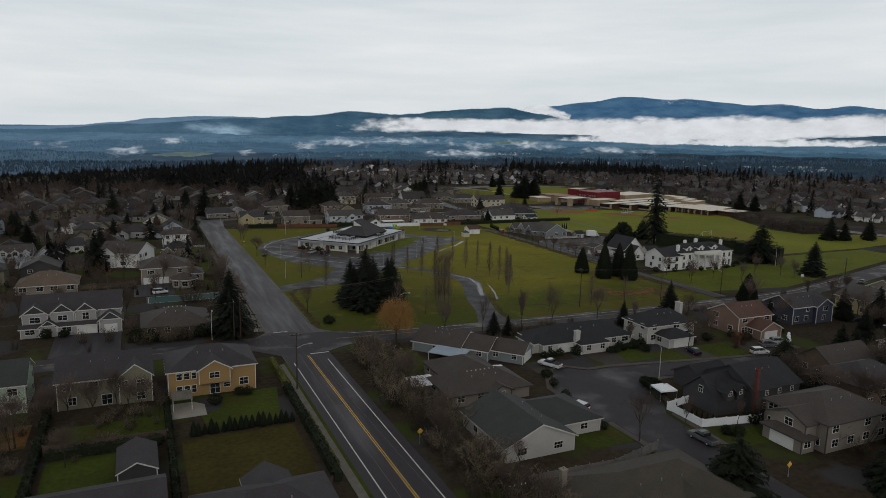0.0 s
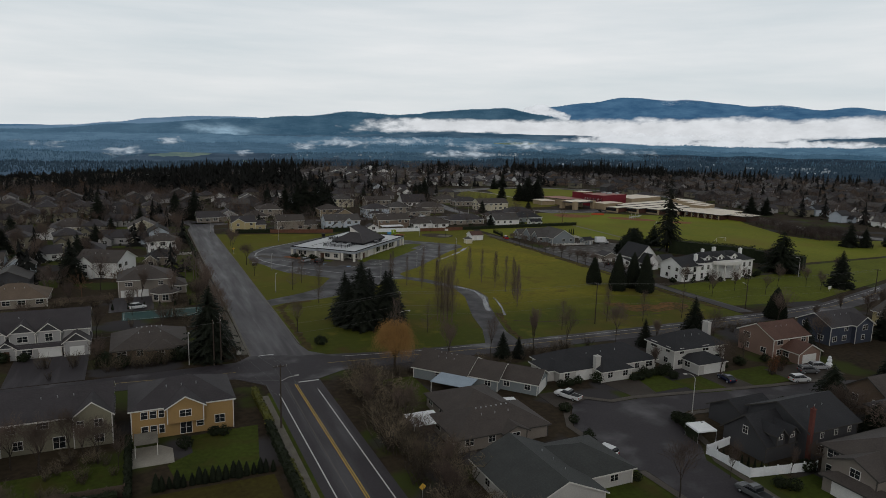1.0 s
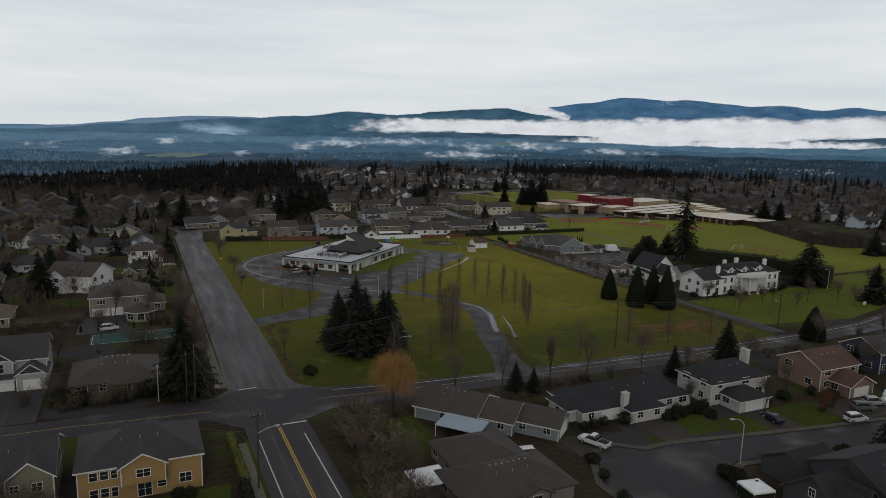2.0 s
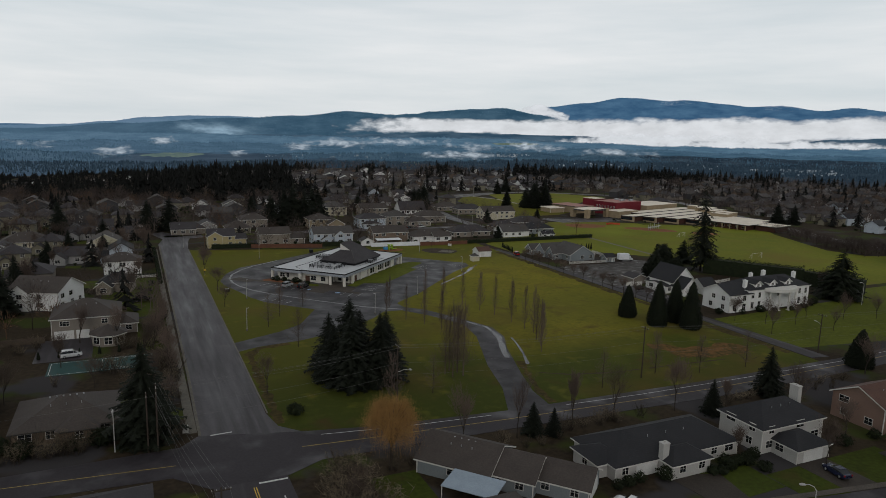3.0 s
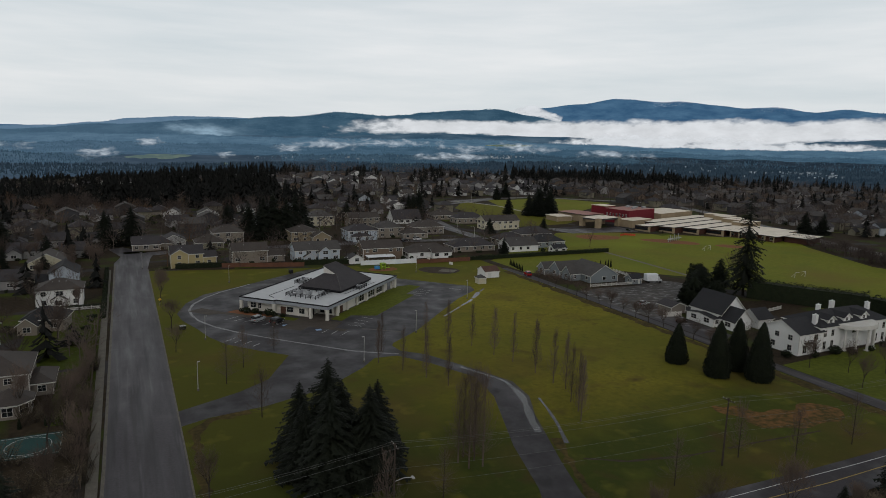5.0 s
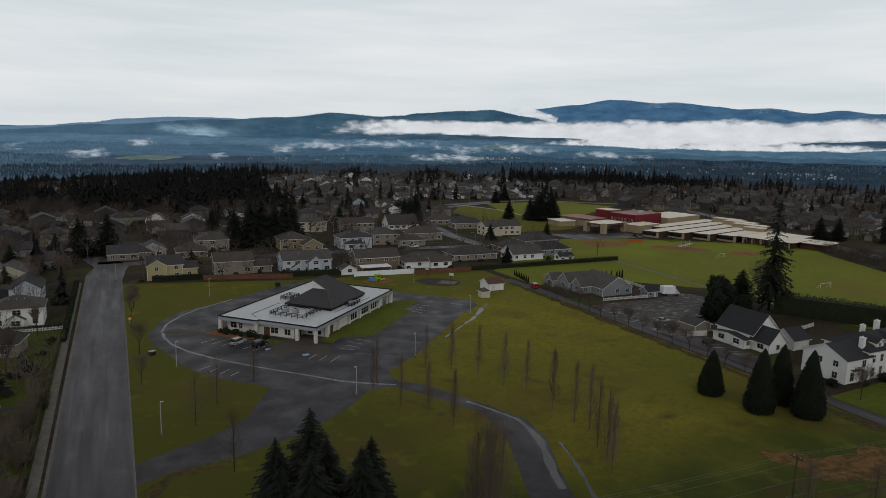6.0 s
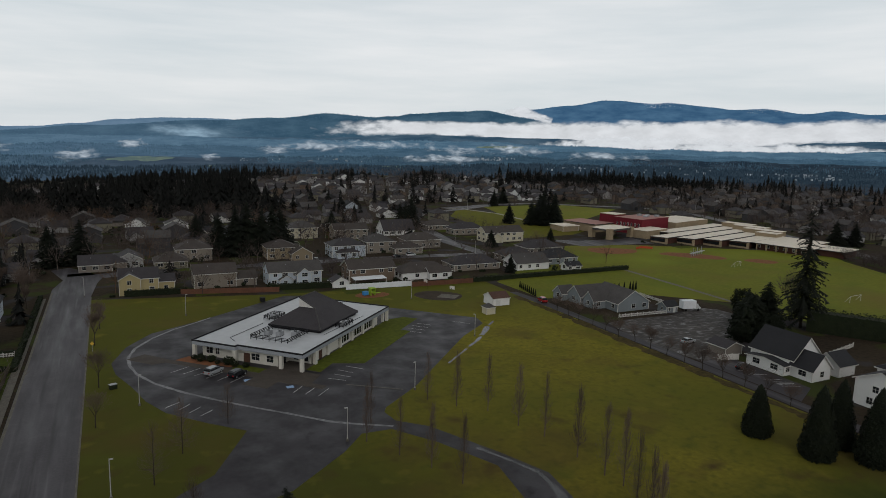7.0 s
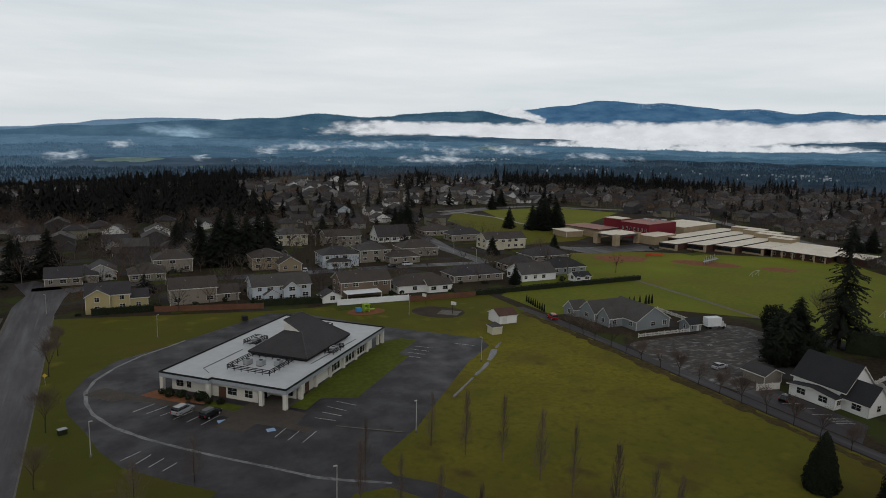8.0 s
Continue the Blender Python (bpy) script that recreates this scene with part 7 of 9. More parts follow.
# leafless trees along the front of the wood
for _ in range(150):
    x = FR.uniform(-150, 150)
    y = FR.uniform(520, 556) if x > 20 else FR.uniform(560, 600)
    scatter_bare(russet if FR.random() < 0.12 else dusky, FR, x, y, lie(x, y), FR.uniform(7, 13), FR.uniform(3, 5), 110)
M["far_twig"] = mat("damp_brown_twigs", (0.135, 0.108, 0.093), (0.066, 0.052, 0.045), 0.9, 0.02, 0.2, 0.0)
M["russet_twig"] = mat("russet_brown_twigs", (0.13, 0.078, 0.045), (0.065, 0.04, 0.026), 0.9, 0.02, 0.2, 0.0)
stuff("suburb_bare_trees", twigs, M["far_twig"], "brown leafless trees between distant houses", "trees")
M["dusky_twig"] = mat("wet_dark_twigs", (0.082, 0.063, 0.055), (0.04, 0.031, 0.027), 0.9, 0.02, 0.2, 0.0)
stuff("suburb_dark_trees", dusky, M["dusky_twig"], "wet dark leafless trees between distant houses", "trees")
stuff("suburb_russet_trees", russet, M["russet_twig"], "reddish brown leafless trees between distant houses", "trees")
olive = Geo()
n = 0
while n < 170:
    x, y = FR.uniform(336, 400), FR.uniform(258, 345)
    if x < 347 + max(0.0, y - 280) * 0.5 or on_school_street(x, y, 8) or x > 386:
        continue
    n += 1
    scatter_bare(olive, FR, x, y, 0, FR.uniform(3.5, 7.5), FR.uniform(2.2, 4.2), 80)
stuff("thicket", olive, M["dusky_twig"], "brown leafless thicket beside the playing field", "thicket")

# ---- road paint, pavements, water ----
def ribbon(name, pts, width, z, m, label, category, wob=0.0):
    """A strip of varying width along a line, with mitred joints."""
    g = Geo()
    rr = random.Random(int(pts[0][0] * 10))
    fine = []
    for (x0, y0), (x1, y1) in zip(pts, pts[1:]):
        n = max(1, int(math.hypot(x1 - x0, y1 - y0) / 1.5))
        fine += [(x0 + (x1 - x0) * k / n, y0 + (y1 - y0) * k / n) for k in range(n)]
    fine.append(pts[-1])
    for i, (x, y) in enumerate(fine):
        a, b = fine[max(0, i - 1)], fine[min(len(fine) - 1, i + 1)]
        L = math.hypot(b[0] - a[0], b[1] - a[1]) or 1
        w = width / 2 * (1 + wob * rr.uniform(-1, 1))
        nx, ny = -(b[1] - a[1]) / L * w, (b[0] - a[0]) / L * w
        g.v += [(x + nx, y + ny, z), (x - nx, y - ny, z)]
        if i:
            k = len(g.v)
            g.f.append((k - 4, k - 3, k - 1, k - 2))
            g.m.append(0)
    return tagged(part(name, g, m), label, category, "", "structure")


def line(name, pts, width, z, m="white_line", label="painted white road line"):
    ribbon(name, pts, width, z, M[m], label, "road marking")


ribbon("school_street", SCHOOL_STREET, 9.0, 0.056, M["asphalt"], "wet street curving behind the school", "road")
ribbon("school_path", SCHOOL_PATH, 3.2, 0.06, M["pale_slab"], "pale wet path past the school field", "path")
ribbon("school_street_kerb", [(x + 5.2, y) for x, y in SCHOOL_STREET[5:]], 1.2, 0.1, M["walk_grey"], "damp pavement beside the school street", "pavement")
line("edge_line", [(31, -60), (31, 147)], 0.2, 0.07)
line("edge_line", [(38.9, -60), (38.9, 147)], 0.2, 0.07)
line("centre_line", [(35.05, -60), (35.05, 151)], 0.14, 0.07, "yellow_line", "painted yellow double centre line")
line("centre_line", [(35.4, -60), (35.4, 151)], 0.14, 0.07, "yellow_line", "painted yellow double centre line")
line("stop_line", [(36, 152), (40.4, 152)], 0.45, 0.074, label="painted white stop line")
line("stop_line", [(30.9, 171.8), (34.6, 172)], 0.35, 0.074, label="painted white stop line")
line("edge_line", [(49.2, 165.2), (57.7, 163.9), (67.7, 162.6), (82, 161.4)], 0.16, 0.074)
line("edge_line", [(99, 160.4), (117.5, 159.3), (148, 158.6), (185.6, 158.4), (213, 160.4), (258, 171)], 0.16, 0.074)
line("centre_line", [(44.9, 161.7), (55.2, 160.8), (63, 160.2), (84.7, 158.6), (110.9, 157.2), (136.3, 156.2), (182.4, 156.4), (214, 158), (260, 168.5)], 0.2, 0.074, "worn_yellow_line", "painted yellow centre line")
line("centre_line", [(-60, 164.8), (-0.2, 164.6), (24.6, 162.5)], 0.2, 0.074, "worn_yellow_line", "painted yellow centre line")
line("seam", [(29.2, 172), (29.7, 205), (30.3, 300), (30.8, 380)], 0.5, 0.066, "concrete", "pale concrete gutter along the street")
line("seam", [(42.0, 178), (42.1, 205), (42.3, 288), (42.3, 370)], 0.3, 0.066, "concrete", "pale concrete kerb along the street")
line("seam", [(33.0, 84), (33.3, 148)], 0.08, 0.068, "concrete", "pale worn seam in the road")
# stall lines of the church car park
for p, q in (((64.6, 290.6), (59.5, 287.3)), ((66.8, 288.4), (61.8, 285.4)), ((69, 286.2), (64, 283.2)), ((71, 284), (66.2, 280.6)), ((73, 281.8), (68.4, 278.4)), ((75, 279.6), (70.6, 276)), ((81.9, 265.3), (85.5, 269.2)), ((83.9, 263.3), (87.4, 267)), ((86, 261.3), (89.5, 264.8)), ((97.4, 277), (100.4, 273.5)), ((94.9, 275.1), (97.6, 271.8)), ((93.1, 272.9), (96.1, 269.5)), ((91, 270.8), (94.3, 267.9)),
             ((59.8, 268.9), (56.7, 266.7)), ((61.4, 267), (58.9, 264.5)), ((63.2, 264.7), (60.7, 262.4)), ((65, 262.2), (62.6, 260.2)), ((128, 305), (131.5, 301.5)), ((126, 303), (129.5, 299.5)), ((124, 301), (127.5, 297.5)), ((122, 299), (125.5, 295.5)), ((139, 303), (143, 299))):
    line("stall_line", [p, q], 0.13, 0.062, label="faded white parking stall line")
sheet("parking_symbol", rect(73.6, 275.4, 75.2, 276.8), 0.064, M["blue_line"], "pale blue disabled parking symbol", "road marking", deep=0.01)
sheet("parking_symbol", rect(81.2, 268.0, 82.8, 269.4), 0.064, M["blue_line"], "pale blue disabled parking symbol", "road marking", deep=0.01)
line("speed_bump", [(93.5, 265.5), (104, 258)], 0.35, 0.12, "concrete", "low pale speed bump")
ribbon("gutter", [(74, 331.6), (69.9, 328), (63, 322.6), (57.2, 316), (52.9, 308.5), (51.2, 301.9), (51.3, 295.4), (52.6, 288.8), (55.9, 281.2), (61.1, 273.6), (66.6, 267.1), (72.6, 260.6), (78, 255.2), (84.4, 248.4), (88.3, 245.6), (95, 241.6)], 0.7, 0.06, M["runnel"], "wet concrete gutter, pale with painted sky sheen, curving through the car park", "gutter", 0.25)
ribbon("puddle", [(105.2, 227.5), (108, 221.5), (110.3, 215.6), (109.9, 211.2)], 0.8, 0.064, M["puddle"], "long puddle at the drive's edge", "puddle", 0.3)
ribbon("puddle", [(109.9, 211.2), (109.0, 206.2), (106.6, 200.4), (104.0, 194.6), (102.6, 190.4)], 1.5, 0.064, M["puddle"], "wide puddle at the drive's edge", "puddle", 0.3)
ribbon("puddle", [(112, 204.5), (110.6, 199.4), (108.2, 192.4), (104.8, 184.5)], 0.7, 0.05, M["puddle"], "narrow puddle in the grass", "puddle", 0.45)
ribbon("worn_edge", [(43.4, 172.5), (43.6, 184), (43.8, 198), (44.4, 214), (47.5, 218.2), (55, 219.6)], 1.9, 0.042, M["rough"], "worn brown soil along the street's kerb", "soil", 0.6)
ribbon("worn_edge", [(97.2, 162.6), (97.9, 169), (101.2, 178.8), (104.2, 187)], 1.5, 0.042, M["rough"], "worn brown soil along the winding drive", "soil", 0.6)
ribbon("ditch", [(104, 178.6), (110.5, 174.8), (121.9, 172.3), (128, 172)], 0.55, 0.046, M["dark_dirt"], "shallow wet ditch in the field", "ditch", 0.6)
ribbon("ditch", [(131, 171.7), (137, 171.5), (144.6, 170.9), (154, 170.2)], 0.45, 0.046, M["dark_dirt"], "shallow wet ditch in the field", "ditch", 0.6)
for pts, wide in (([(151, 299), (149, 297), (147.4, 295.6)], 0.7), ([(146.4, 294.6), (143.6, 291), (140.4, 287.4)], 1.3), ([(139.6, 286.4), (136, 282.8), (132, 279.6)], 0.9), ([(130.6, 278.2), (126, 274.2), (121, 269.8)], 0.6)):
    ribbon("puddle", pts, wide, 0.05, M["puddle"], "shallow runnel of water beside the car park", "puddle", 0.35)
ribbon("field_margin", [(174.6, 168), (174.2, 200), (174.6, 230), (175, 262), (175.4, 290), (175, 324)], 3.0, 0.042, M["rough"], "ragged brown grass along the lane", "grass", 0.55)
sheet("house_car_park", [(181, 219), (190.6, 223.5), (191.2, 246.6), (181, 247)], 0.052, M["asphalt_new"], "wet asphalt parking bays before the white house", "car park")
for p, q in (((184.6, 238.6), (188.8, 236.6)), ((184.8, 235.8), (189, 233.8)), ((185.2, 232), (189.2, 230)), ((185.4, 227), (189.2, 225.2)), ((185.6, 227.9), (189.4, 226.1)), ((185.8, 228.8), (189.6, 227)), ((186, 229.7), (189.8, 227.9))):
    line("stall_line", [p, q], 0.16, 0.062, label="white parking stall line by the white house")
walk_root = tagged(new("pavement"), "wet concrete pavement of cast slabs", "pavement", "", "structure")
sg = Geo()
sg.box(-0.72, -0.74, 0, 0.72, 0.74, 0.13)
slab = sg.data("slab", M["concrete"])
for k in range(60):
    part("slab", slab, None, walk_root, at=pose(28.0, 57.5 + k * 1.5, 0.0))
for pts in ([(91.6, 78), (92.6, 92), (95.6, 96.6), (97.8, 102.6), (99.2, 107), (104, 108.8), (117.6, 106.8), (140, 97.8)], [(78.4, 60), (78.5, 86), (78.3, 94)], [(77.4, 103.4), (77.3, 112.4), (80.4, 117.8), (83.6, 121.8), (88.3, 122.8), (92.4, 119.4), (98.2, 119.4), (131.2, 113.8), (147, 111.8)]):
    ribbon("kerb_walk", pts, 1.3, 0.13, M["walk_grey"], "damp grey pavement round the cul-de-sac", "pavement")
sheet("verge", rect(28.75, 40, 29.5, 148), 0.05, M["lawn"], "narrow grass verge by the road", "grass")
sheet("pavement_strip", [(27.2, 174), (28.9, 174), (29.2, 300), (29.6, 372), (28.2, 372), (27.6, 300)], 0.1, M["concrete"], "damp concrete pavement along the street", "pavement")
sheet("mulch_ring", [(128.6 + 6.2 * math.cos(k * 0.524), 342.6 + 4.0 * math.sin(k * 0.524)) for k in range(12)], 0.06, M["bark_mulch"], "orange mulch under the play set", "playground")
sheet("dirt_court", [(141, 339), (150, 343), (160, 333), (152, 325), (143, 330)], 0.05, M["dark_dirt"], "brown dirt ball court", "court", round_=2)
sheet("court_slab", [(148, 332), (152, 336), (157, 332), (153, 328)], 0.07, M["concrete"], "pale concrete slab in the dirt court", "court")
for r in ([(262, 396), (272, 404), (292, 392), (284, 382), (266, 384)], [(290, 378), (304, 380), (320, 362), (314, 352), (300, 362)], [(318, 350), (330, 352), (336, 340), (324, 338)]):
    sheet("playground_bed", soften(r, 2), 0.05, M["bark_mulch"], "reddish bark bed of the school playground", "playground")
sheet("sport_court", rect(1.5, 214, 23.4, 223), 0.06, M["court"], "teal painted garden sport court", "court")
line("court_line", [(2, 214.5), (22.9, 214.5), (22.9, 222.5), (2, 222.5), (2, 214.5)], 0.12, 0.07, label="white court line")
line("court_line", [(12.4, 214.5), (12.4, 222.5)], 0.12, 0.07, label="white court line")
line("court_line", [(18 + 3.5 * math.cos(a * 0.35), 218.5 + 3.5 * math.sin(a * 0.35)) for a in range(19)], 0.1, 0.07, label="white court circle line")
sheet("patio", [(3.7, 124.6), (10.1, 124.6), (10.1, 129.8), (8.2, 131.8), (3.7, 131.8)], 0.06, M["pale_slab"], "pale concrete patio behind the yellow house", "patio")
sheet("patio", rect(-24, 121.4, -18.6, 131.2), 0.05, M["mud"], "tan paved pad with a basketball hoop", "patio")

# ---- poles, lamps and wires ----
M["pole_wood"] = mat("weathered_pole_wood", (0.06, 0.047, 0.038), (0.035, 0.028, 0.023), 0.9, 1.0, 8, 0.3)
M["pole_grey"] = mat("pale_grey_pole_paint", (0.38, 0.37, 0.35), (0.28, 0.27, 0.26), 0.5, 1.0, 8, 0.05)


def utility_pole(x, y, h, lamp=None, turn=0.0, arms=1):
    p = thing("utility_pole", "weathered wooden utility pole with crossarm", "utility pole", x, y, 0, turn, "utility poles")
    g = Geo()
    g.tube((0, 0, -0.1), (0, 0, h), 0.17, 0.11, 8, caps=True)
    part("pole", g, M["pole_wood"], p)
    for k in range(arms):
        g = Geo()
        z = h - 0.5 - k * 1.0
        g.box(-1.2, -0.07, z, 1.2, 0.07, z + 0.14)
        part("crossarm", g, M["pole_wood"], p)
        for u in (-1.1, -0.5, 0.5, 1.1):
            g = Geo()
            g.tube((u, 0, z + 0.14), (u, 0, z + 0.34), 0.05, 0.03, 6, caps=True)
            part("insulator", g, M["pole_grey"], p)
    if lamp:
        dx, dy, z = lamp
        g = Geo()
        pts = [(0, 0, z), (dx * 0.5, dy * 0.5, z + 0.5), (dx, dy, z + 0.55)]
        g.path(pts, 0.05, 6)
        part("lamp_arm", g, M["pole_grey"], p)
        g = Geo()
        g.box(dx - 0.35, dy - 0.16, z + 0.45, dx + 0.35, dy + 0.16, z + 0.62)
        part("lamp_head", g, M["pole_grey"], p)
    return p


utility_pole(28.2, 131, 12, (3.0, 0.6, 8.8))
utility_pole(22.3, 168.6, 12, None, 90, 2)
utility_pole(20.8, 168.8, 10.5, None, 90, 1)
utility_pole(65.8, 170.6, 13.4, (-0.8, -2.4, 7.8), 90)
utility_pole(124.6, 167.4, 12.2, None, 90)
utility_pole(181.8, 165.2, 10.6, (2.0, -0.5, 7.6), 90)
utility_pole(247.4, 166, 9.0, None, 90)
utility_pole(41.4, 66, 10)
wires = thing("overhead_wires", "thin dull grey sagging overhead wires", "wires", 0, 0, 0, 0)


def wire(a, b, sag):
    g = Geo()
    a, b = Vector(a), Vector(b)
    g.path([a.lerp(b, k / 16) - Vector((0, 0, sag * 4 * (k / 16) * (1 - k / 16))) for k in range(17)], 0.015, 3)
    part("wire", g, M["dull_wire"], wires)


LINE = [(28.2, 131, 11.6), (22.3, 168.6, 11.6), (65.8, 170.6, 13.1), (124.6, 167.4, 11.9), (181.8, 165.2, 10.3), (247.4, 166, 8.7)]
for p, q in zip(LINE, LINE[1:]):
    along_x = abs(q[0] - p[0]) > 20
    for o, dz in ((-1.0, 0.0), (0.5, 0.0), (1.0, 0.0), (0.0, -3.4), (0.0, -5.8)):
        ox, oy = (0, o) if along_x else (o, 0)
        wire((p[0] + ox, p[1] + oy, p[2] + dz), (q[0] + ox, q[1] + oy, q[2] + dz), 0.9)
for o in (-1.0, 1.0):
    wire((28.2 + o, 131, 11.6), (29 + o, 60, 11.6), 1.0)
wire((22.3, 168.6, 10), (-60, 171, 9), 1.2)
wire((28.2, 131, 9), (13, 146, 7), 0.4)
wire((22.3, 168.6, 10.4), (25.5, 163.5, 0.2), 0.05)
wire((22.3, 168.6, 10.4), (27.0, 166.5, 0.2), 0.05)


def lot_lamp(x, y, h, turn=0.0, label="slim pale car park lamp post"):
    p = thing("lamp_post", label, "lamp post", x, y, 0, turn, "car park lamps")
    g = Geo()
    g.tube((0, 0, 0), (0, 0, h), 0.085, 0.06, 8)
    part("pole", g, M["pole_grey"], p)
    g = Geo()
    g.box(-0.05, -0.14, h, 0.55, 0.14, h + 0.12)
    part("lamp_head", g, M["pole_grey"], p)
    g = Geo()
    g.tube((0, 0, 0), (0, 0, 0.5), 0.24, 0.22, 10, caps=True)
    part("footing", g, M["concrete"], p)


for x, y, t in ((52.3, 270, 0), (106.3, 257, 200), (138, 287.2, 150), (67.7, 336.5, 0), (85, 239, 180), (46.9, 234.2, 0), (139, 333, 0), (40.4, 371, 180)):
    lot_lamp(x, y, 6.3, t)


def street_lamp(x, y, h, turn):
    p = thing("street_lamp", "galvanised street lamp with curved arm", "street lamp", x, y, 0, turn, "street lamps")
    g = Geo()
    g.tube((0, 0, 0), (0, 0, h * 0.9), 0.1, 0.07, 8)
    part("pole", g, M["pole_grey"], p)
    g = Geo()
    pts = [(0, 0, h * 0.88), (0.4, 0, h * 0.96), (1.1, 0, h), (1.9, 0, h)]
    g.path(pts, 0.05, 6)
    part("arm", g, M["pole_grey"], p)
    g = Geo()
    g.box(1.7, -0.16, h - 0.1, 2.4, 0.16, h + 0.08)
    part("lamp_head", g, M["pole_grey"], p)


for x, y, h, t in ((103.7, 108.9, 8, 155), (15.7, 171.2, 8, 270), (91, 446, 9, 0), (122, 415, 8, 200), (206, 430, 8, 180), (200, 398, 8, 180), (150, 470, 8, 0), (246, 196, 8, 180), (170, 101, 8, 180), (240, 560, 9, 0), (292, 575, 9, 0), (440, 470, 9, 0), (470, 520, 9, 0)):
    street_lamp(x, y, h, t)


def sign(x, y, m, size, h, turn, diamond=True):
    p = thing("road_sign", "yellow diamond warning sign on a post" if diamond else "small pale sign on a post", "road sign", x, y, 0, turn)
    g = Geo()
    g.tube((0, 0, 0), (0, 0, h), 0.045, 0.045, 6)
    part("post", g, M["metal"], p)
    g = Geo()
    s = size / 2 * (1.414 if diamond else 1)
    ring = [(0, -s), (s, 0), (0, s), (-s, 0)] if diamond else [(-s, -s * 0.7), (s, -s * 0.7), (s, s * 0.7), (-s, s * 0.7)]
    g.v = [(u, -0.06, h + v) for u, v in ring] + [(u, -0.03, h + v) for u, v in ring]
    g.f = [(0, 1, 2, 3), (7, 6, 5, 4), (0, 4, 5, 1), (1, 5, 6, 2), (2, 6, 7, 3), (3, 7, 4, 0)]
    g.m = [0] * 6
    part("plate", g, M[m], p)


sign(42.2, 99.2, "yellow_line", 0.8, 2.3, 0)
sign(92, 66.8, "yellow_line", 0.8, 2.2, 0)
sign(43.5, 309.5, "yellow_line", 0.7, 2.2, 0)
sign(234, 174, "trim", 1.6, 1.3, 0, False)
box_ = thing("utility_box", "green metal utility box on the grass", "utility box", 47.7, 281.6, 0, 20)
g = Geo()
g.box(-0.7, -0.5, 0, 0.7, 0.5, 1.0)
part("cabinet", g, M["hedge"], box_)
g = Geo()
g.box(-0.75, -0.55, 1.0, 0.75, 0.55, 1.08)
part("lid", g, M["metal"], box_)
box_ = thing("utility_box", "pale metal utility box by the crossing", "utility box", 27, 174.8, 0, 0)
g = Geo()
g.box(-0.5, -0.4, 0, 0.5, 0.4, 1.3)
part("cabinet", g, M["trim"], box_)
g = Geo()
g.box(-0.6, -0.5, 0, 0.6, 0.5, 0.1)
part("base", g, M["concrete"], box_)


# ---- fences ----
def fence(pts, h, m, label, board=2.4, post=True, gap=0.0, picket=False):
    ob = thing("fence", label, "fence", pts[0][0], pts[0][1], 0, 0)
    ox, oy = pts[0]
    for (x0, y0), (x1, y1) in zip(pts, pts[1:]):
        L = math.hypot(x1 - x0, y1 - y0)
        a = math.degrees(math.atan2(y1 - y0, x1 - x0))
        n = max(1, round(L / board))
        key = (round(L / n, 2), h, picket, m)
        if key not in FENCE:
            w = L / n
            g = Geo()
            if picket:
                g.box(0.06, -0.02, 0.1, 0.18, 0.02, h)
            else:
                # overlapping boards, bent into one sheet of two faces
                k, u = 0, 0.06
                line_ = []
                while u < w - 0.08:
                    y = -0.022 if k % 2 else 0.012
                    line_ += [(u, y), (min(u + 0.2, w - 0.06), y)]
                    u += 0.2
                    k += 1
                m_ = len(line_)
                for dy in (0.0, 0.03):
                    for z in (0.04, h):
                        g.v += [(u, y + dy, z) for u, y in line_]
                for i in range(m_ - 1):
                    g.f += [(i, i + 1, m_ + i + 1, m_ + i), (2 * m_ + i + 1, 2 * m_ + i, 3 * m_ + i, 3 * m_ + i + 1), (m_ + i, m_ + i + 1, 3 * m_ + i + 1, 3 * m_ + i)]
                    g.m += [0, 0, 0]
            rg = Geo()
            rg.box(0, -0.05, 0, w, 0.05, 0.12)
            pg = Geo()
            pg.box(-0.07, -0.07, 0, 0.07, 0.07, h + 0.12)
            pg.box(-0.1, -0.1, h + 0.12, 0.1, 0.1, h + 0.17)
            FENCE[key] = (g.data("panel", M[m]), pg.data("post", M[m]), rg.data("rail", M[m]), w)
        pm, qm, rm, w = FENCE[key]
        for k in range(n):
            u = k / n
            at = pose(x0 - ox + (x1 - x0) * u, y0 - oy + (y1 - y0) * u, 0, 0, 0, a)
            if picket:
                for i in range(int(w / 0.3)):
                    part("picket", pm, None, ob, at=at @ pose(i * 0.3, 0, 0))
                for z in (0.25, h - 0.3):
                    part("rail", rm, None, ob, at=at @ pose(0, 0, z))
            else:
                part("panel", pm, None, ob, at=at)
                part("rail", rm, None, ob, at=at @ pose(0, 0.06, h - 0.3))
            part("post", qm, None, ob, at=at)
    part("post", qm, None, ob, at=pose(pts[-1][0] - ox, pts[-1][1] - oy, 0))


FENCE = {}
M["greywood"] = mat("silver_grey_wood", (0.2, 0.19, 0.18), (0.13, 0.12, 0.115), 0.85, 0.6, 7, 0.3)
fence([(100, 96), (93, 94.8), (93.2, 86), (105.6, 83.6)], 1.6, "canvas", "white vinyl privacy fence along the corner garden")
fence([(190.3, 288.2), (209, 287)], 1.1, "trim", "white picket fence before the grey cottage", 2.4, picket=True)
fence([(213.6, 290), (218, 296.5), (218.9, 310)], 1.1, "trim", "white picket fence beside the grey cottage", 2.4, picket=True)
fence([(213, 236.5), (232, 240)], 1.2, "trim", "white picket fence behind the steep-roofed house", 2.4, picket=True)
fence([(69, 364.6), (100, 357.4)], 1.8, "redwood", "brown board fence behind the church")
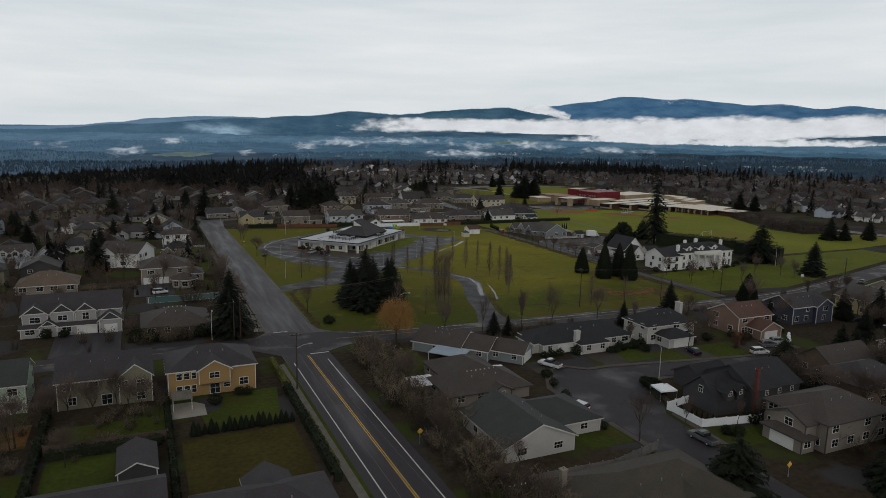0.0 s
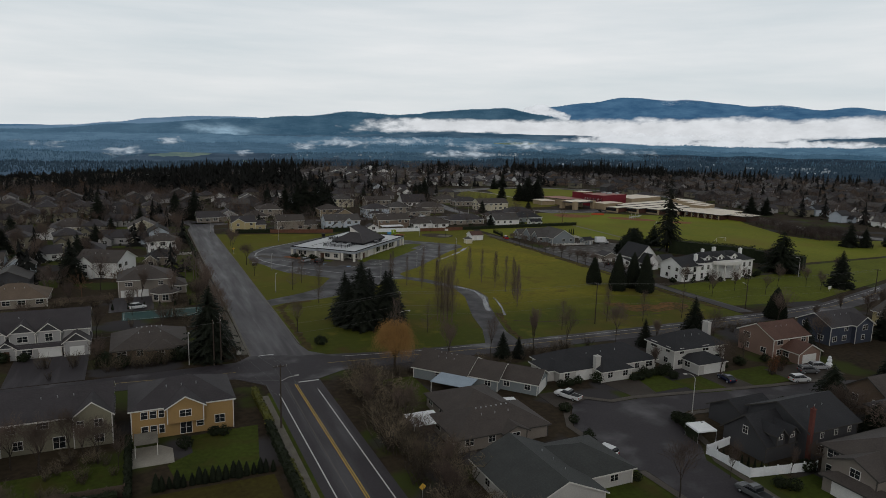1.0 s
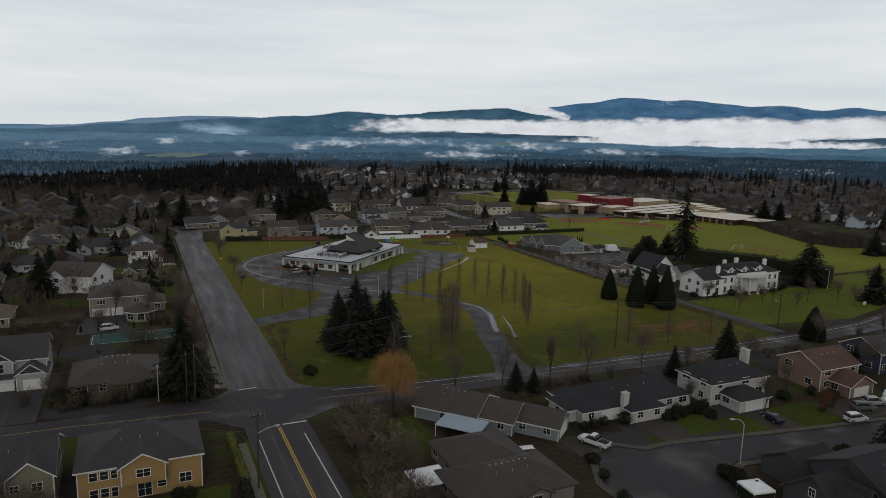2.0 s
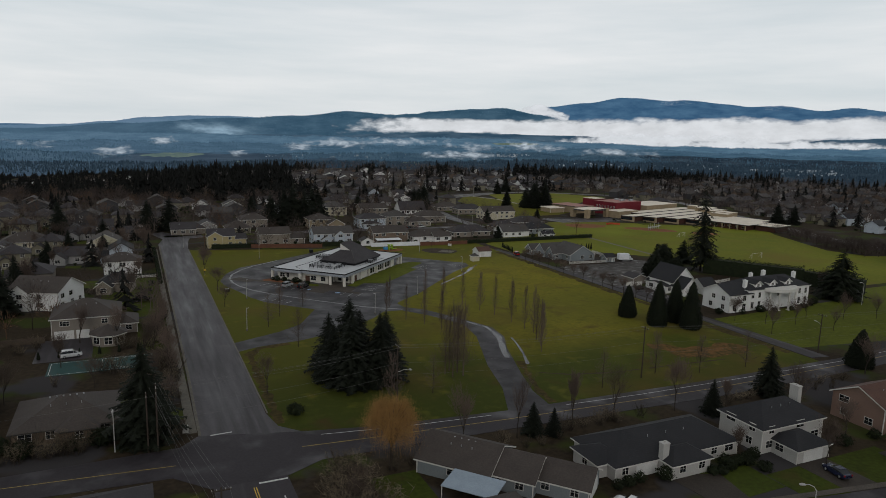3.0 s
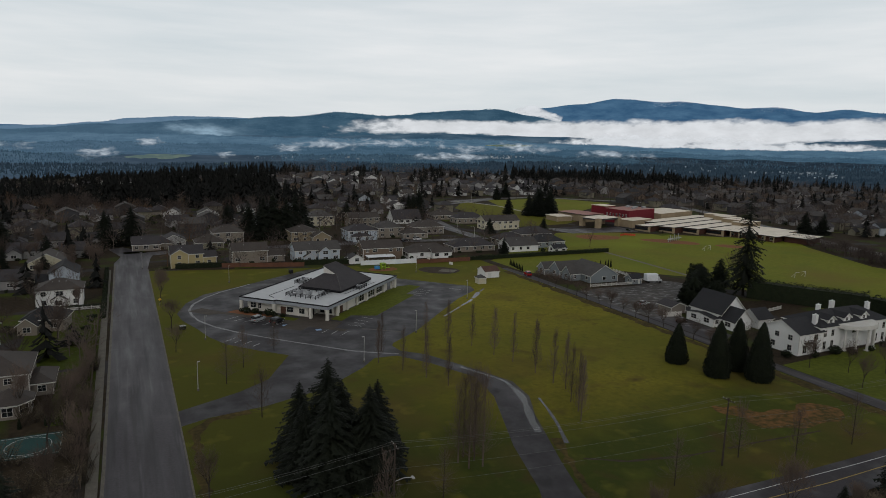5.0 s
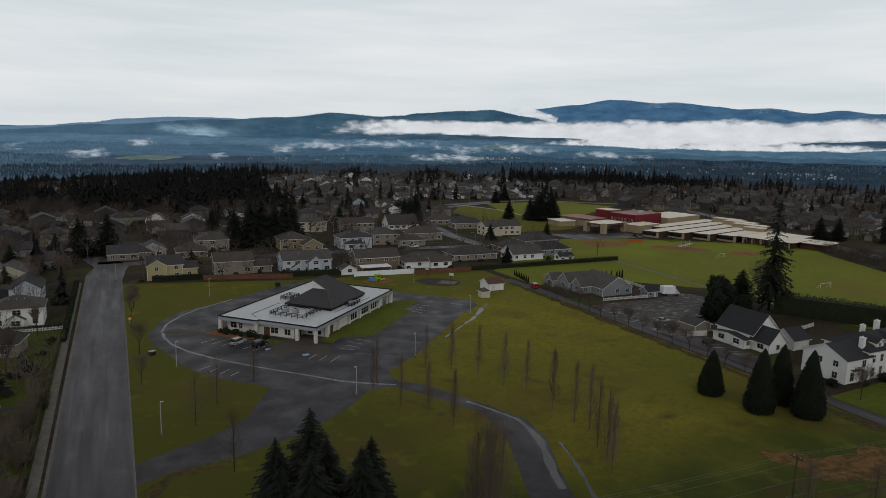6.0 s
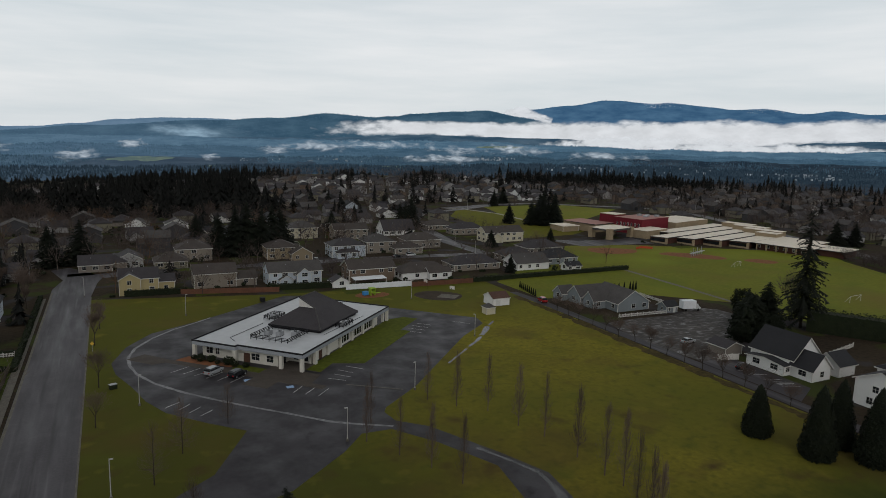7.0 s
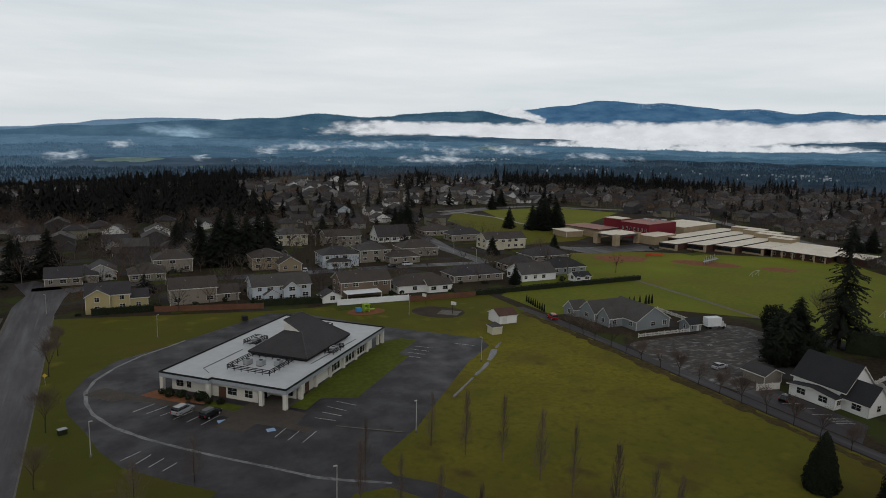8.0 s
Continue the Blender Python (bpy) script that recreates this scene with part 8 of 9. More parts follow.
fence([(146.5, 349.6), (171.4, 348.6)], 1.8, "redwood", "reddish cedar board fence")
fence([(122.6, 352.8), (147, 351.2)], 2.0, "canvas", "long pale boundary wall fence")
fence([(-15.5, 117.2), (3, 116.6)], 1.8, "wood", "weathered board fence between gardens")
fence([(4, 91.6), (24.6, 90.6)], 1.8, "wood", "weathered board fence between gardens")
fence([(50.5, 80.2), (68, 79.4), (79, 82)], 1.7, "greywood", "grey weathered board fence behind the white house")
fence([(26.6, 200), (27, 300)], 1.6, "wood", "weathered board fence along the street")
fence([(11, 312.5), (27, 312.5)], 1.0, "trim", "white picket fence of the corner garden", 2.4, picket=True)
fence([(-20, 240), (-1, 240)], 1.6, "wood", "weathered board fence beside the drive")
fence([(32, 436), (50, 434)], 1.8, "redwood", "reddish board fence by the low houses")
fence([(474, 462), (466, 430), (457, 398)], 1.9, "pale_slab", "long tan boundary fence beyond the school street")
fence([(186, 246), (192, 244.6)], 1.6, "trim", "white board fence by the shed")


# ---- cars ----
def paint(name, c, rough=0.25):
    return mat(name, c, tuple(k * 0.8 for k in c), rough, 0.8, 4, 0.0, metal=0.2, spec=0.5)


PAINT = {"white": paint("white_car_paint", (0.62, 0.63, 0.63)), "silver": paint("silver_car_paint", (0.35, 0.36, 0.37)), "black": paint("black_car_paint", (0.012, 0.012, 0.014)), "grey": paint("grey_car_paint", (0.12, 0.125, 0.13)), "red": paint("red_car_paint", (0.35, 0.02, 0.02)), "navy": paint("navy_car_paint", (0.015, 0.02, 0.05))}
M["tyre"] = mat("black_rubber", (0.012, 0.012, 0.012), None, 0.9, 1, 8, 0.1)
M["lamp_clear"] = mat("clear_lamp_lens", (0.5, 0.5, 0.5), None, 0.15, 1, 4, 0.0, spec=0.5)
M["lamp_red"] = mat("red_lamp_lens", (0.3, 0.01, 0.01), None, 0.2, 1, 4, 0.0, spec=0.5)


def hull(g, secs, mi=0):
    """Joins cross-sections (x, half width low, half width high, z low, z high) into a body."""
    k0 = len(g.v)
    for x, wl, wh, zl, zh in secs:
        g.v += [(x, -wl, zl), (x, -wl * 1.0, zl + (zh - zl) * 0.55), (x, -wh, zh), (x, wh, zh), (x, wl * 1.0, zl + (zh - zl) * 0.55), (x, wl, zl)]
    for i in range(len(secs) - 1):
        for j in range(6):
            a, b = k0 + i * 6 + j, k0 + i * 6 + (j + 1) % 6
            g.f.append((a, b, b + 6, a + 6))
            g.m.append(mi)
    n = k0 + (len(secs) - 1) * 6
    g.f += [tuple(k0 + j for j in reversed(range(6))), tuple(n + j for j in range(6))]
    g.m += [mi, mi]


SPEC = {
    "suv": (4.7, 0.93, [(-2.3, 0.8, 0.7, 0.45, 1.0), (-2.2, 0.92, 0.84, 0.32, 1.1), (-1.2, 0.93, 0.86, 0.3, 1.12), (0.9, 0.93, 0.86, 0.3, 1.1), (1.9, 0.91, 0.8, 0.32, 1.0), (2.3, 0.82, 0.7, 0.42, 0.85)], [(-2.2, 0.84, 0.72, 1.08, 1.5), (-1.9, 0.84, 0.68, 1.08, 1.74), (0.1, 0.84, 0.68, 1.08, 1.76), (0.5, 0.84, 0.66, 1.08, 1.66), (1.2, 0.83, 0.8, 1.06, 1.12)]),
    "sedan": (4.6, 0.9, [(-2.3, 0.78, 0.7, 0.42, 0.9), (-2.1, 0.9, 0.82, 0.3, 0.98), (0.9, 0.9, 0.84, 0.28, 0.98), (1.9, 0.88, 0.78, 0.3, 0.88), (2.3, 0.8, 0.68, 0.4, 0.74)], [(-1.9, 0.82, 0.78, 0.94, 1.0), (-1.2, 0.82, 0.62, 0.94, 1.4), (0.1, 0.82, 0.62, 0.94, 1.45), (1.1, 0.81, 0.76, 0.94, 1.02)]),
    "pickup": (5.7, 1.0, [(-2.85, 0.95, 0.92, 0.5, 1.05), (-2.8, 0.98, 0.95, 0.45, 1.12), (-0.8, 1.0, 0.95, 0.42, 1.12), (1.0, 1.0, 0.93, 0.4, 1.15), (2.4, 0.98, 0.88, 0.42, 1.08), (2.85, 0.9, 0.78, 0.5, 0.9)], [(-0.85, 0.92, 0.76, 1.1, 1.8), (-0.4, 0.92, 0.75, 1.1, 1.88), (0.6, 0.92, 0.75, 1.1, 1.86), (1.4, 0.92, 0.86, 1.12, 1.2)]),
}


def car(kind, color, x, y, rz, label):
    L, W, body, cabin = SPEC[kind]
    ob = thing("pickup_truck" if kind == "pickup" else "car", label, "truck" if kind == "pickup" else "car", x, y, 0.07, rz)
    g = Geo()
    hull(g, body)
    part("body", g, PAINT[color], ob)
    g = Geo()
    hull(g, cabin)
    part("cabin_glass", g, M["glass"], ob)
    g = Geo()
    a, b = cabin[1], cabin[-2]
    g.box(a[0] + 0.05, -a[2] - 0.02, a[4] - 0.06, b[0] - 0.05, a[2] + 0.02, max(a[4], b[4]) + 0.03)
    part("roof_panel", g, PAINT[color], ob)
    for s in (-1, 1):
        for px in (cabin[1][0], (cabin[1][0] + cabin[-2][0]) / 2, cabin[-2][0]):
            g = Geo()
            g.tube((px, s * 0.86, cabin[0][3]), (px, s * (a[2] + 0.01), a[4]), 0.05, 0.04, 4)
            part("pillar", g, PAINT[color], ob)
    for px in (-L * 0.3, L * 0.31):
        for s in (-1, 1):
            g = Geo()
            y0, y1 = s * (W - 0.2), s * (W + 0.02)
            g.tube((px, y0, 0.34), (px, y1, 0.34), 0.34, 0.34, 16, caps=True)
            wh = part("wheel", g, M["tyre"], ob)
            g = Geo()
            g.tube((px, y1, 0.34), (px, y1 + s * 0.02, 0.34), 0.21, 0.19, 12, caps=True)
            part("rim", g, M["metal"], wh)
    for s in (-1, 1):
        g = Geo()
        g.box(L / 2 - 0.12, min(s * 0.5, s * 0.78), 0.66, L / 2 - 0.02, max(s * 0.5, s * 0.78), 0.82)
        part("headlight", g, M["lamp_clear"], ob)
        g = Geo()
        g.box(-L / 2 - 0.02, min(s * 0.6, s * 0.85), 0.72, -L / 2 + 0.1, max(s * 0.6, s * 0.85), 0.98)
        part("tail_light", g, M["lamp_red"], ob)
    if kind == "pickup":
        g = Geo()
        g.box(-2.7, -0.82, 1.1, -0.95, 0.82, 1.135)
        part("load_bed", g, M["black_metal"], ob, "dark open load bed")
    return ob


car("suv", "silver", 68.2, 283.2, 40, "silver and dark estate car in a church stall")
car("suv", "black", 72.8, 279.4, 40, "black car parked in a church stall")
car("suv", "white", 5.6, 226.4, 10, "white off-road car on the dark drive")
car("pickup", "white", 85, 124, 114, "white pickup truck on a concrete drive")
car("suv", "white", 76.4, 101.2, 108, "white estate car in the house drive")
car("suv", "white", 70.6, 124.5, 170, "white car beside the brown ranch house")
car("suv", "white", 139.8, 113.2, -12, "white estate car parked by the kerb")
car("suv", "grey", 147, 116.5, -20, "dark grey car on the salmon house drive")
car("suv", "silver", 151.8, 117.4, -20, "silver car on the salmon house drive")
car("sedan", "navy", 124.4, 119.6, 80, "dark blue car before the white house")
car("pickup", "grey", 89.0, 81.6, 92, "grey pickup truck parked at the kerb")
car("sedan", "black", 187, 239.4, 20, "black car in the lane beside the white house")
car("sedan", "silver", 190.5, 260.2, 5, "pale old car in the gravel yard")
car("suv", "red", 179.2, 314, 80, "red car in the lane by the cottage")
car("suv", "white", 127.5, 408.2, 70, "white car before the tan house")
car("suv", "white", 172, 408.5, 10, "white car in the side street")
car("sedan", "black", 164.5, 406.5, 5, "dark car in the side street")
car("suv", "white", 7.5, 347, 20, "white car behind the hedge")
car("sedan", "grey", 250, 160.5, 15, "grey car parked beside the cross road")
car("suv", "grey", 262, 158, 10, "dark car parked beside the cross road")
car("suv", "white", 256, 573, 30, "white car on the street far off")
car("sedan", "white", -32, 279.5, 90, "white car before the dormered house")
trk = thing("box_truck", "white box truck beside the gravel yard", "truck", 219.2, 287.0, 0.06, -12)
g = Geo()
g.box(-3.2, -1.2, 0.9, 1.6, 1.2, 3.5)
part("cargo_box", g, M["canvas"], trk)
g = Geo()
hull(g, [(1.7, 1.05, 0.98, 0.6, 2.3), (2.5, 1.05, 0.95, 0.6, 2.35), (2.9, 1.05, 0.98, 0.55, 1.5), (3.5, 0.98, 0.9, 0.55, 1.35)])
part("cab", g, PAINT["white"], trk)
g = Geo()
g.box(2.52, -0.98, 1.5, 2.86, 0.98, 2.2)
part("windscreen", g, M["glass"], trk)
for px in (-2.0, 2.6):
    for s in (-1, 1):
        g = Geo()
        g.tube((px, s * 0.8, 0.42), (px, s * 1.12, 0.42), 0.42, 0.42, 14, caps=True)
        part("wheel", g, M["tyre"], trk)

# ---- small garden things ----
tent = thing("canopy_tent", "white peaked canopy tent with dark sides", "tent", 96.6, 99.8, 0, -10)
g = Geo()
for a, b in (((-1.9, -1.9), (1.9, -1.9)), ((1.9, -1.9), (1.9, 1.9)), ((1.9, 1.9), (-1.9, 1.9)), ((-1.9, 1.9), (-1.9, -1.9))):
    g.face([(*a, 2.3), (*b, 2.3), (b[0] * 0.12, b[1] * 0.12, 3.1), (a[0] * 0.12, a[1] * 0.12, 3.1)])
    g.face([(*a, 2.0), (*b, 2.0), (*b, 2.3), (*a, 2.3)])
part("canopy", g, M["canvas"], tent)
g = Geo()
g.box(-1.85, -1.85, 0, -1.8, 1.85, 2.1)
g.box(-1.85, 1.8, 0, 1.85, 1.85, 2.1)
part("side_wall", g, M["hedge"], tent)
for x in (-1.85, 1.85):
    for y in (-1.85, 1.85):
        g = Geo()
        g.tube((x, y, 0), (x, y, 2.3), 0.04, 0.04, 5)
        part("leg", g, M["metal"], tent)


def awning(x0, y0, x1, y1, h, m, label, rz=0.0, drop=0.3):
    p = thing("patio_cover", label, "patio cover", (x0 + x1) / 2, (y0 + y1) / 2, 0, rz)
    w, d = (x1 - x0) / 2, (y1 - y0) / 2
    g = Geo()
    g.solid([(-w, -d, h - drop), (w, -d, h - drop), (w, d, h), (-w, d, h)], 0.12)
    part("cover", g, M[m], p)
    for x in (-w + 0.15, w - 0.15):
        g = Geo()
        g.box(x - 0.06, -d + 0.1, 0, x + 0.06, -d + 0.22, h - drop - 0.1)
        part("post", g, M["trim"], p)


awning(4.3, 128.0, 7.9, 131.8, 2.6, "concrete", "tan timber patio cover behind the yellow house")
awning(48.6, 118.2, 54.4, 123.2, 2.6, "canvas", "white sheet patio cover beside the ranch house")
awning(60.5, 133.2, 69, 138.4, 2.6, "tin", "bluish corrugated patio cover of the ranch house", -50)
awning(127.5, 357.6, 140, 362.2, 2.5, "canvas", "pale patio awning behind the brown house")
play = thing("play_set", "blue and lime green plastic play set", "playground", 128.4, 342.6, 0, 10)
for x0, y0, x1, y1, z0, z1, m, nm in ((-3.4, -0.8, -1.8, 0.8, 0.4, 1.6, "plastic_blue", "tunnel"), (-0.8, -0.9, 0.9, 0.9, 1.0, 1.2, "plastic_green", "deck"), (-0.8, -0.9, -0.7, 0.9, 0, 2.4, "plastic_green", "panel"), (0.8, -0.9, 0.9, 0.9, 0, 2.4, "plastic_green", "panel"), (-1.0, -1.1, 1.1, 1.1, 2.4, 2.6, "plastic_green", "roof"), (1.0, -0.4, 3.2, 0.4, 0.5, 0.7, "plastic_green", "slide")):
    g = Geo()
    g.box(x0, y0, z0, x1, y1, z1)
    part(nm, g, M[m], play)
frame_ = thing("climbing_frame", "grey metal climbing frame in the school playground", "playground", 309, 368, 0, 20)
for k in range(6):
    g = Geo()
    g.tube((-6 + 2.4 * k, 0, 0), (-6 + 2.4 * k, 0.4, 2.8 + (k % 2)), 0.12, 0.1, 6)
    part("post", g, M["metal"], frame_)
    g = Geo()
    g.box(-6 + 2.4 * k, -0.8, 1.2 + 0.3 * (k % 2), -4 + 2.4 * k, 1.0, 1.4 + 0.3 * (k % 2))
    part("platform", g, M["metal"], frame_)
    g = Geo()
    g.tube((-6 + 2.4 * k, 0, 2.8), (-3.8 + 2.4 * k, 0.6, 3.2), 0.09, 0.09, 5)
    part("bar", g, M["black_metal"], frame_)
fence([(292, 392), (297, 394), (301, 390)], 1.1, "orange", "orange mesh safety fence in the school playground")


def goal(x, y, w, rz):
    p = thing("football_goal", "white metal football goal on the grass", "goal", x, y, 0, rz, "football goals")
    for s in (-1, 1):
        g = Geo()
        g.tube((s * w / 2, 0, 0), (s * w / 2, 0, 2.3), 0.07, 0.07, 6)
        part("goalpost", g, M["trim"], p)
        g = Geo()
        g.tube((s * w / 2, 0, 2.2), (s * w / 2, 1.6, 0.05), 0.05, 0.05, 5)
        part("stay", g, M["trim"], p)
    g = Geo()
    g.tube((-w / 2, 0, 2.3), (w / 2, 0, 2.3), 0.07, 0.07, 6)
    part("crossbar", g, M["trim"], p)


goal(303.5, 338.8, 4.8, 9)
goal(288, 274.8, 7.3, 5)
goal(262, 236, 7.3, 5)


def hoop(x, y, rz):
    p = thing("basketball_hoop", "basketball hoop on a dark pole", "basketball hoop", x, y, 0, rz)
    g = Geo()
    g.tube((0, 0, 0), (0, 0, 3.0), 0.07, 0.06, 6)
    g.tube((0, 0, 3.0), (0.8, 0, 3.3), 0.05, 0.05, 5)
    part("pole", g, M["black_metal"], p)
    g = Geo()
    g.box(0.8, -0.9, 2.8, 0.86, 0.9, 3.9)
    part("backboard", g, M["trim"], p)
    g = Geo()
    for k in range(10):
        a, b = k * 0.628, (k + 1) * 0.628
        g.tube((1.1 + 0.24 * math.cos(a), 0.24 * math.sin(a), 3.05), (1.1 + 0.24 * math.cos(b), 0.24 * math.sin(b), 3.05), 0.02, 0.02, 4)
    part("rim", g, M["orange"], p)


hoop(-22.5, 130.4, -60)
hoop(150, 344, 200)
hoop(152.5, 330, 40)
bin_ = thing("waste_bin", "dark waste bin at the car park edge", "bin", 92, 346, 0, 10)
g = Geo()
g.box(-0.7, -0.6, 0.05, 0.7, 0.6, 1.3)
part("body", g, M["black_metal"], bin_)
g = Geo()
g.solid([(-0.75, -0.65, 1.32), (0.75, -0.65, 1.32), (0.75, 0.65, 1.45), (-0.75, 0.65, 1.45)], 0.08)
part("lid", g, M["black_metal"], bin_)
deck = thing("trampoline", "white covered round trampoline behind the low houses", "trampoline", 28.5, 431.5, 0, 0)
g = Geo()
g.tube((0, 0, 0.9), (0, 0, 1.15), 2.2, 2.2, 18, caps=True)
part("mat", g, M["canvas"], deck)
for k in range(6):
    g = Geo()
    g.tube((2 * math.cos(k), 2 * math.sin(k), 0), (2 * math.cos(k), 2 * math.sin(k), 0.95), 0.05, 0.05, 5)
    part("leg", g, M["metal"], deck)
orn = thing("lawn_ornament", "white inflatable lawn ornament of stacked balls", "ornament", 155.4, 117.4, 0, 0)
for z, r in ((0.7, 0.75), (1.75, 0.55), (2.5, 0.38)):
    bm = bmesh.new()
    bmesh.ops.create_icosphere(bm, subdivisions=2, radius=r)
    me = bpy.data.meshes.new("ball")
    bm.to_mesh(me)
    bm.free()
    me.materials.append(M["canvas"])
    part("ball", me, None, orn, at=pose(0, 0, z))

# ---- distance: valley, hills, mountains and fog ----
# Aerial haze painted into the emission: land that glows in bluish tones.
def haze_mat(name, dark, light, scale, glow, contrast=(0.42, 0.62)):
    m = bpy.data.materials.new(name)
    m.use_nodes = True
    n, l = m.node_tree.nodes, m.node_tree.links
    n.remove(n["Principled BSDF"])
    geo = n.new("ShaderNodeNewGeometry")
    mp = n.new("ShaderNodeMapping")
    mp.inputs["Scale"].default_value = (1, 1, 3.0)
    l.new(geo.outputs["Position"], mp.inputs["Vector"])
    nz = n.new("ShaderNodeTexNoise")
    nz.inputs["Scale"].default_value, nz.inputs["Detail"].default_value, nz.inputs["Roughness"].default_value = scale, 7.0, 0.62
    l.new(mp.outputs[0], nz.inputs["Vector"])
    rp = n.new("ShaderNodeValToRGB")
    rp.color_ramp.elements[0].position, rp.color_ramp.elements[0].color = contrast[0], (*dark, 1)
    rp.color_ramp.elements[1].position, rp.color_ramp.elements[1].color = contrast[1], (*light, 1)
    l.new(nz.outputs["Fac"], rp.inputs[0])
    # The painted haze thickens towards the left, by x.
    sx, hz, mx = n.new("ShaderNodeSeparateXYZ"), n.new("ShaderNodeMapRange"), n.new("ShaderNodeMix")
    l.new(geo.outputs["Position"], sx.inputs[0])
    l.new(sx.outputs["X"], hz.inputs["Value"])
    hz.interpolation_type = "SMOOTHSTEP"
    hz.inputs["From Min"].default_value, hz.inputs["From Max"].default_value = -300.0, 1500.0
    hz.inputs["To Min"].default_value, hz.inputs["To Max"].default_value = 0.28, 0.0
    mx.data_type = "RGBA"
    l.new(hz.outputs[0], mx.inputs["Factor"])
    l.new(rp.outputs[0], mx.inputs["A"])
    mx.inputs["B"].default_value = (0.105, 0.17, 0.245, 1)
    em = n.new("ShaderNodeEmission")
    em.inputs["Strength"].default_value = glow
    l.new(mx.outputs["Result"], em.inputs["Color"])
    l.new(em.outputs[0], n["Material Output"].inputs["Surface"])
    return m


def far_haze_mat(name, dark, light):
    """Far firs in blue air painted as glow, each a little lighter or darker than the next."""
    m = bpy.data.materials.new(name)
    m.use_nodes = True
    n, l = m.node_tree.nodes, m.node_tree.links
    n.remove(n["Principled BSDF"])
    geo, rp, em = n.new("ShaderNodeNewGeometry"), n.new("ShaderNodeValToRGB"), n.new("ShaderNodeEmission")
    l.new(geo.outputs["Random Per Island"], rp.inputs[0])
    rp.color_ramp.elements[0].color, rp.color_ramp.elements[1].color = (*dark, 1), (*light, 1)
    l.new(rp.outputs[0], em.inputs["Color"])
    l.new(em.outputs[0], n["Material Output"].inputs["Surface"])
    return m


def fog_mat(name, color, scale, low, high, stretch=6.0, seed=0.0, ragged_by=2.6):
    """White vapour that glows in place of scattered sky light: clear where its noise is low and towards its ragged
    edges.
    """
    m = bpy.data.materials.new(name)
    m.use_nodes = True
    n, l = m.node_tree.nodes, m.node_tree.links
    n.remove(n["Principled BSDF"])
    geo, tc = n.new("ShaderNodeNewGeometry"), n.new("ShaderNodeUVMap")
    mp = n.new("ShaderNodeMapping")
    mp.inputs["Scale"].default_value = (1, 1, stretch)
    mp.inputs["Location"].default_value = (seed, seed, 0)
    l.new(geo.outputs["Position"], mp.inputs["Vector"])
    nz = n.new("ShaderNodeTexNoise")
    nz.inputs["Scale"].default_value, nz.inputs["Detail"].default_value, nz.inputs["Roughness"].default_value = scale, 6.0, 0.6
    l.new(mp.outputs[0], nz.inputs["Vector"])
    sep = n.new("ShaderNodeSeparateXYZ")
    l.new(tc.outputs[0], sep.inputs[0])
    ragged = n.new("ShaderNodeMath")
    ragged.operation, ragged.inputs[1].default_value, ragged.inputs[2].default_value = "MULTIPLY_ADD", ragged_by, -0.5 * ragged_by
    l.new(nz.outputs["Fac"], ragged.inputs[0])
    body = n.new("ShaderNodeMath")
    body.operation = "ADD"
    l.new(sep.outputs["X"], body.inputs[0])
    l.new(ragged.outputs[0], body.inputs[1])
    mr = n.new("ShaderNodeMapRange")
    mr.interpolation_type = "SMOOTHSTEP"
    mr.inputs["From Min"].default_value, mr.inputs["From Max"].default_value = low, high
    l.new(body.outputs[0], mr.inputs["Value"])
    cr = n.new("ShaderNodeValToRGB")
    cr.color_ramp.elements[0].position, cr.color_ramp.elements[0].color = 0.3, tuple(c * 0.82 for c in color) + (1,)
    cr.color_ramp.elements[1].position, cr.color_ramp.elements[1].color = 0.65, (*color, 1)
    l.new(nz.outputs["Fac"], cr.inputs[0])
    # The vapour's brightness is emitted, standing in for light it would scatter.
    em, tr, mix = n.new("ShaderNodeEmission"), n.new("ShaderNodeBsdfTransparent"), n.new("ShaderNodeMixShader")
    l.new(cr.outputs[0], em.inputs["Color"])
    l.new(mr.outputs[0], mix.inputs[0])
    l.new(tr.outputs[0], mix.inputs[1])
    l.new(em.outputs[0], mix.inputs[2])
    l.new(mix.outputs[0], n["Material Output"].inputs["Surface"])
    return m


HUB = (28.0, 75.0)
EYE_Z = 54.0


def spot(az, r, up):
    """A place in the distance: bearing in degrees right of +y, radius, elevation in degrees seen from the walk's height."""
    a = radians(az)
    return (HUB[0] + r * math.sin(a), HUB[1] + r * math.cos(a), EYE_Z + r * math.tan(radians(up)))


def along(az, keys):
    for (a0, e0), (a1, e1) in zip(keys, keys[1:]):
        if az <= a1:
            t = max(0.0, (az - a0) / (a1 - a0))
            t = t * t * (3 - 2 * t)
            return e0 + (e1 - e0) * t
    return keys[-1][1]


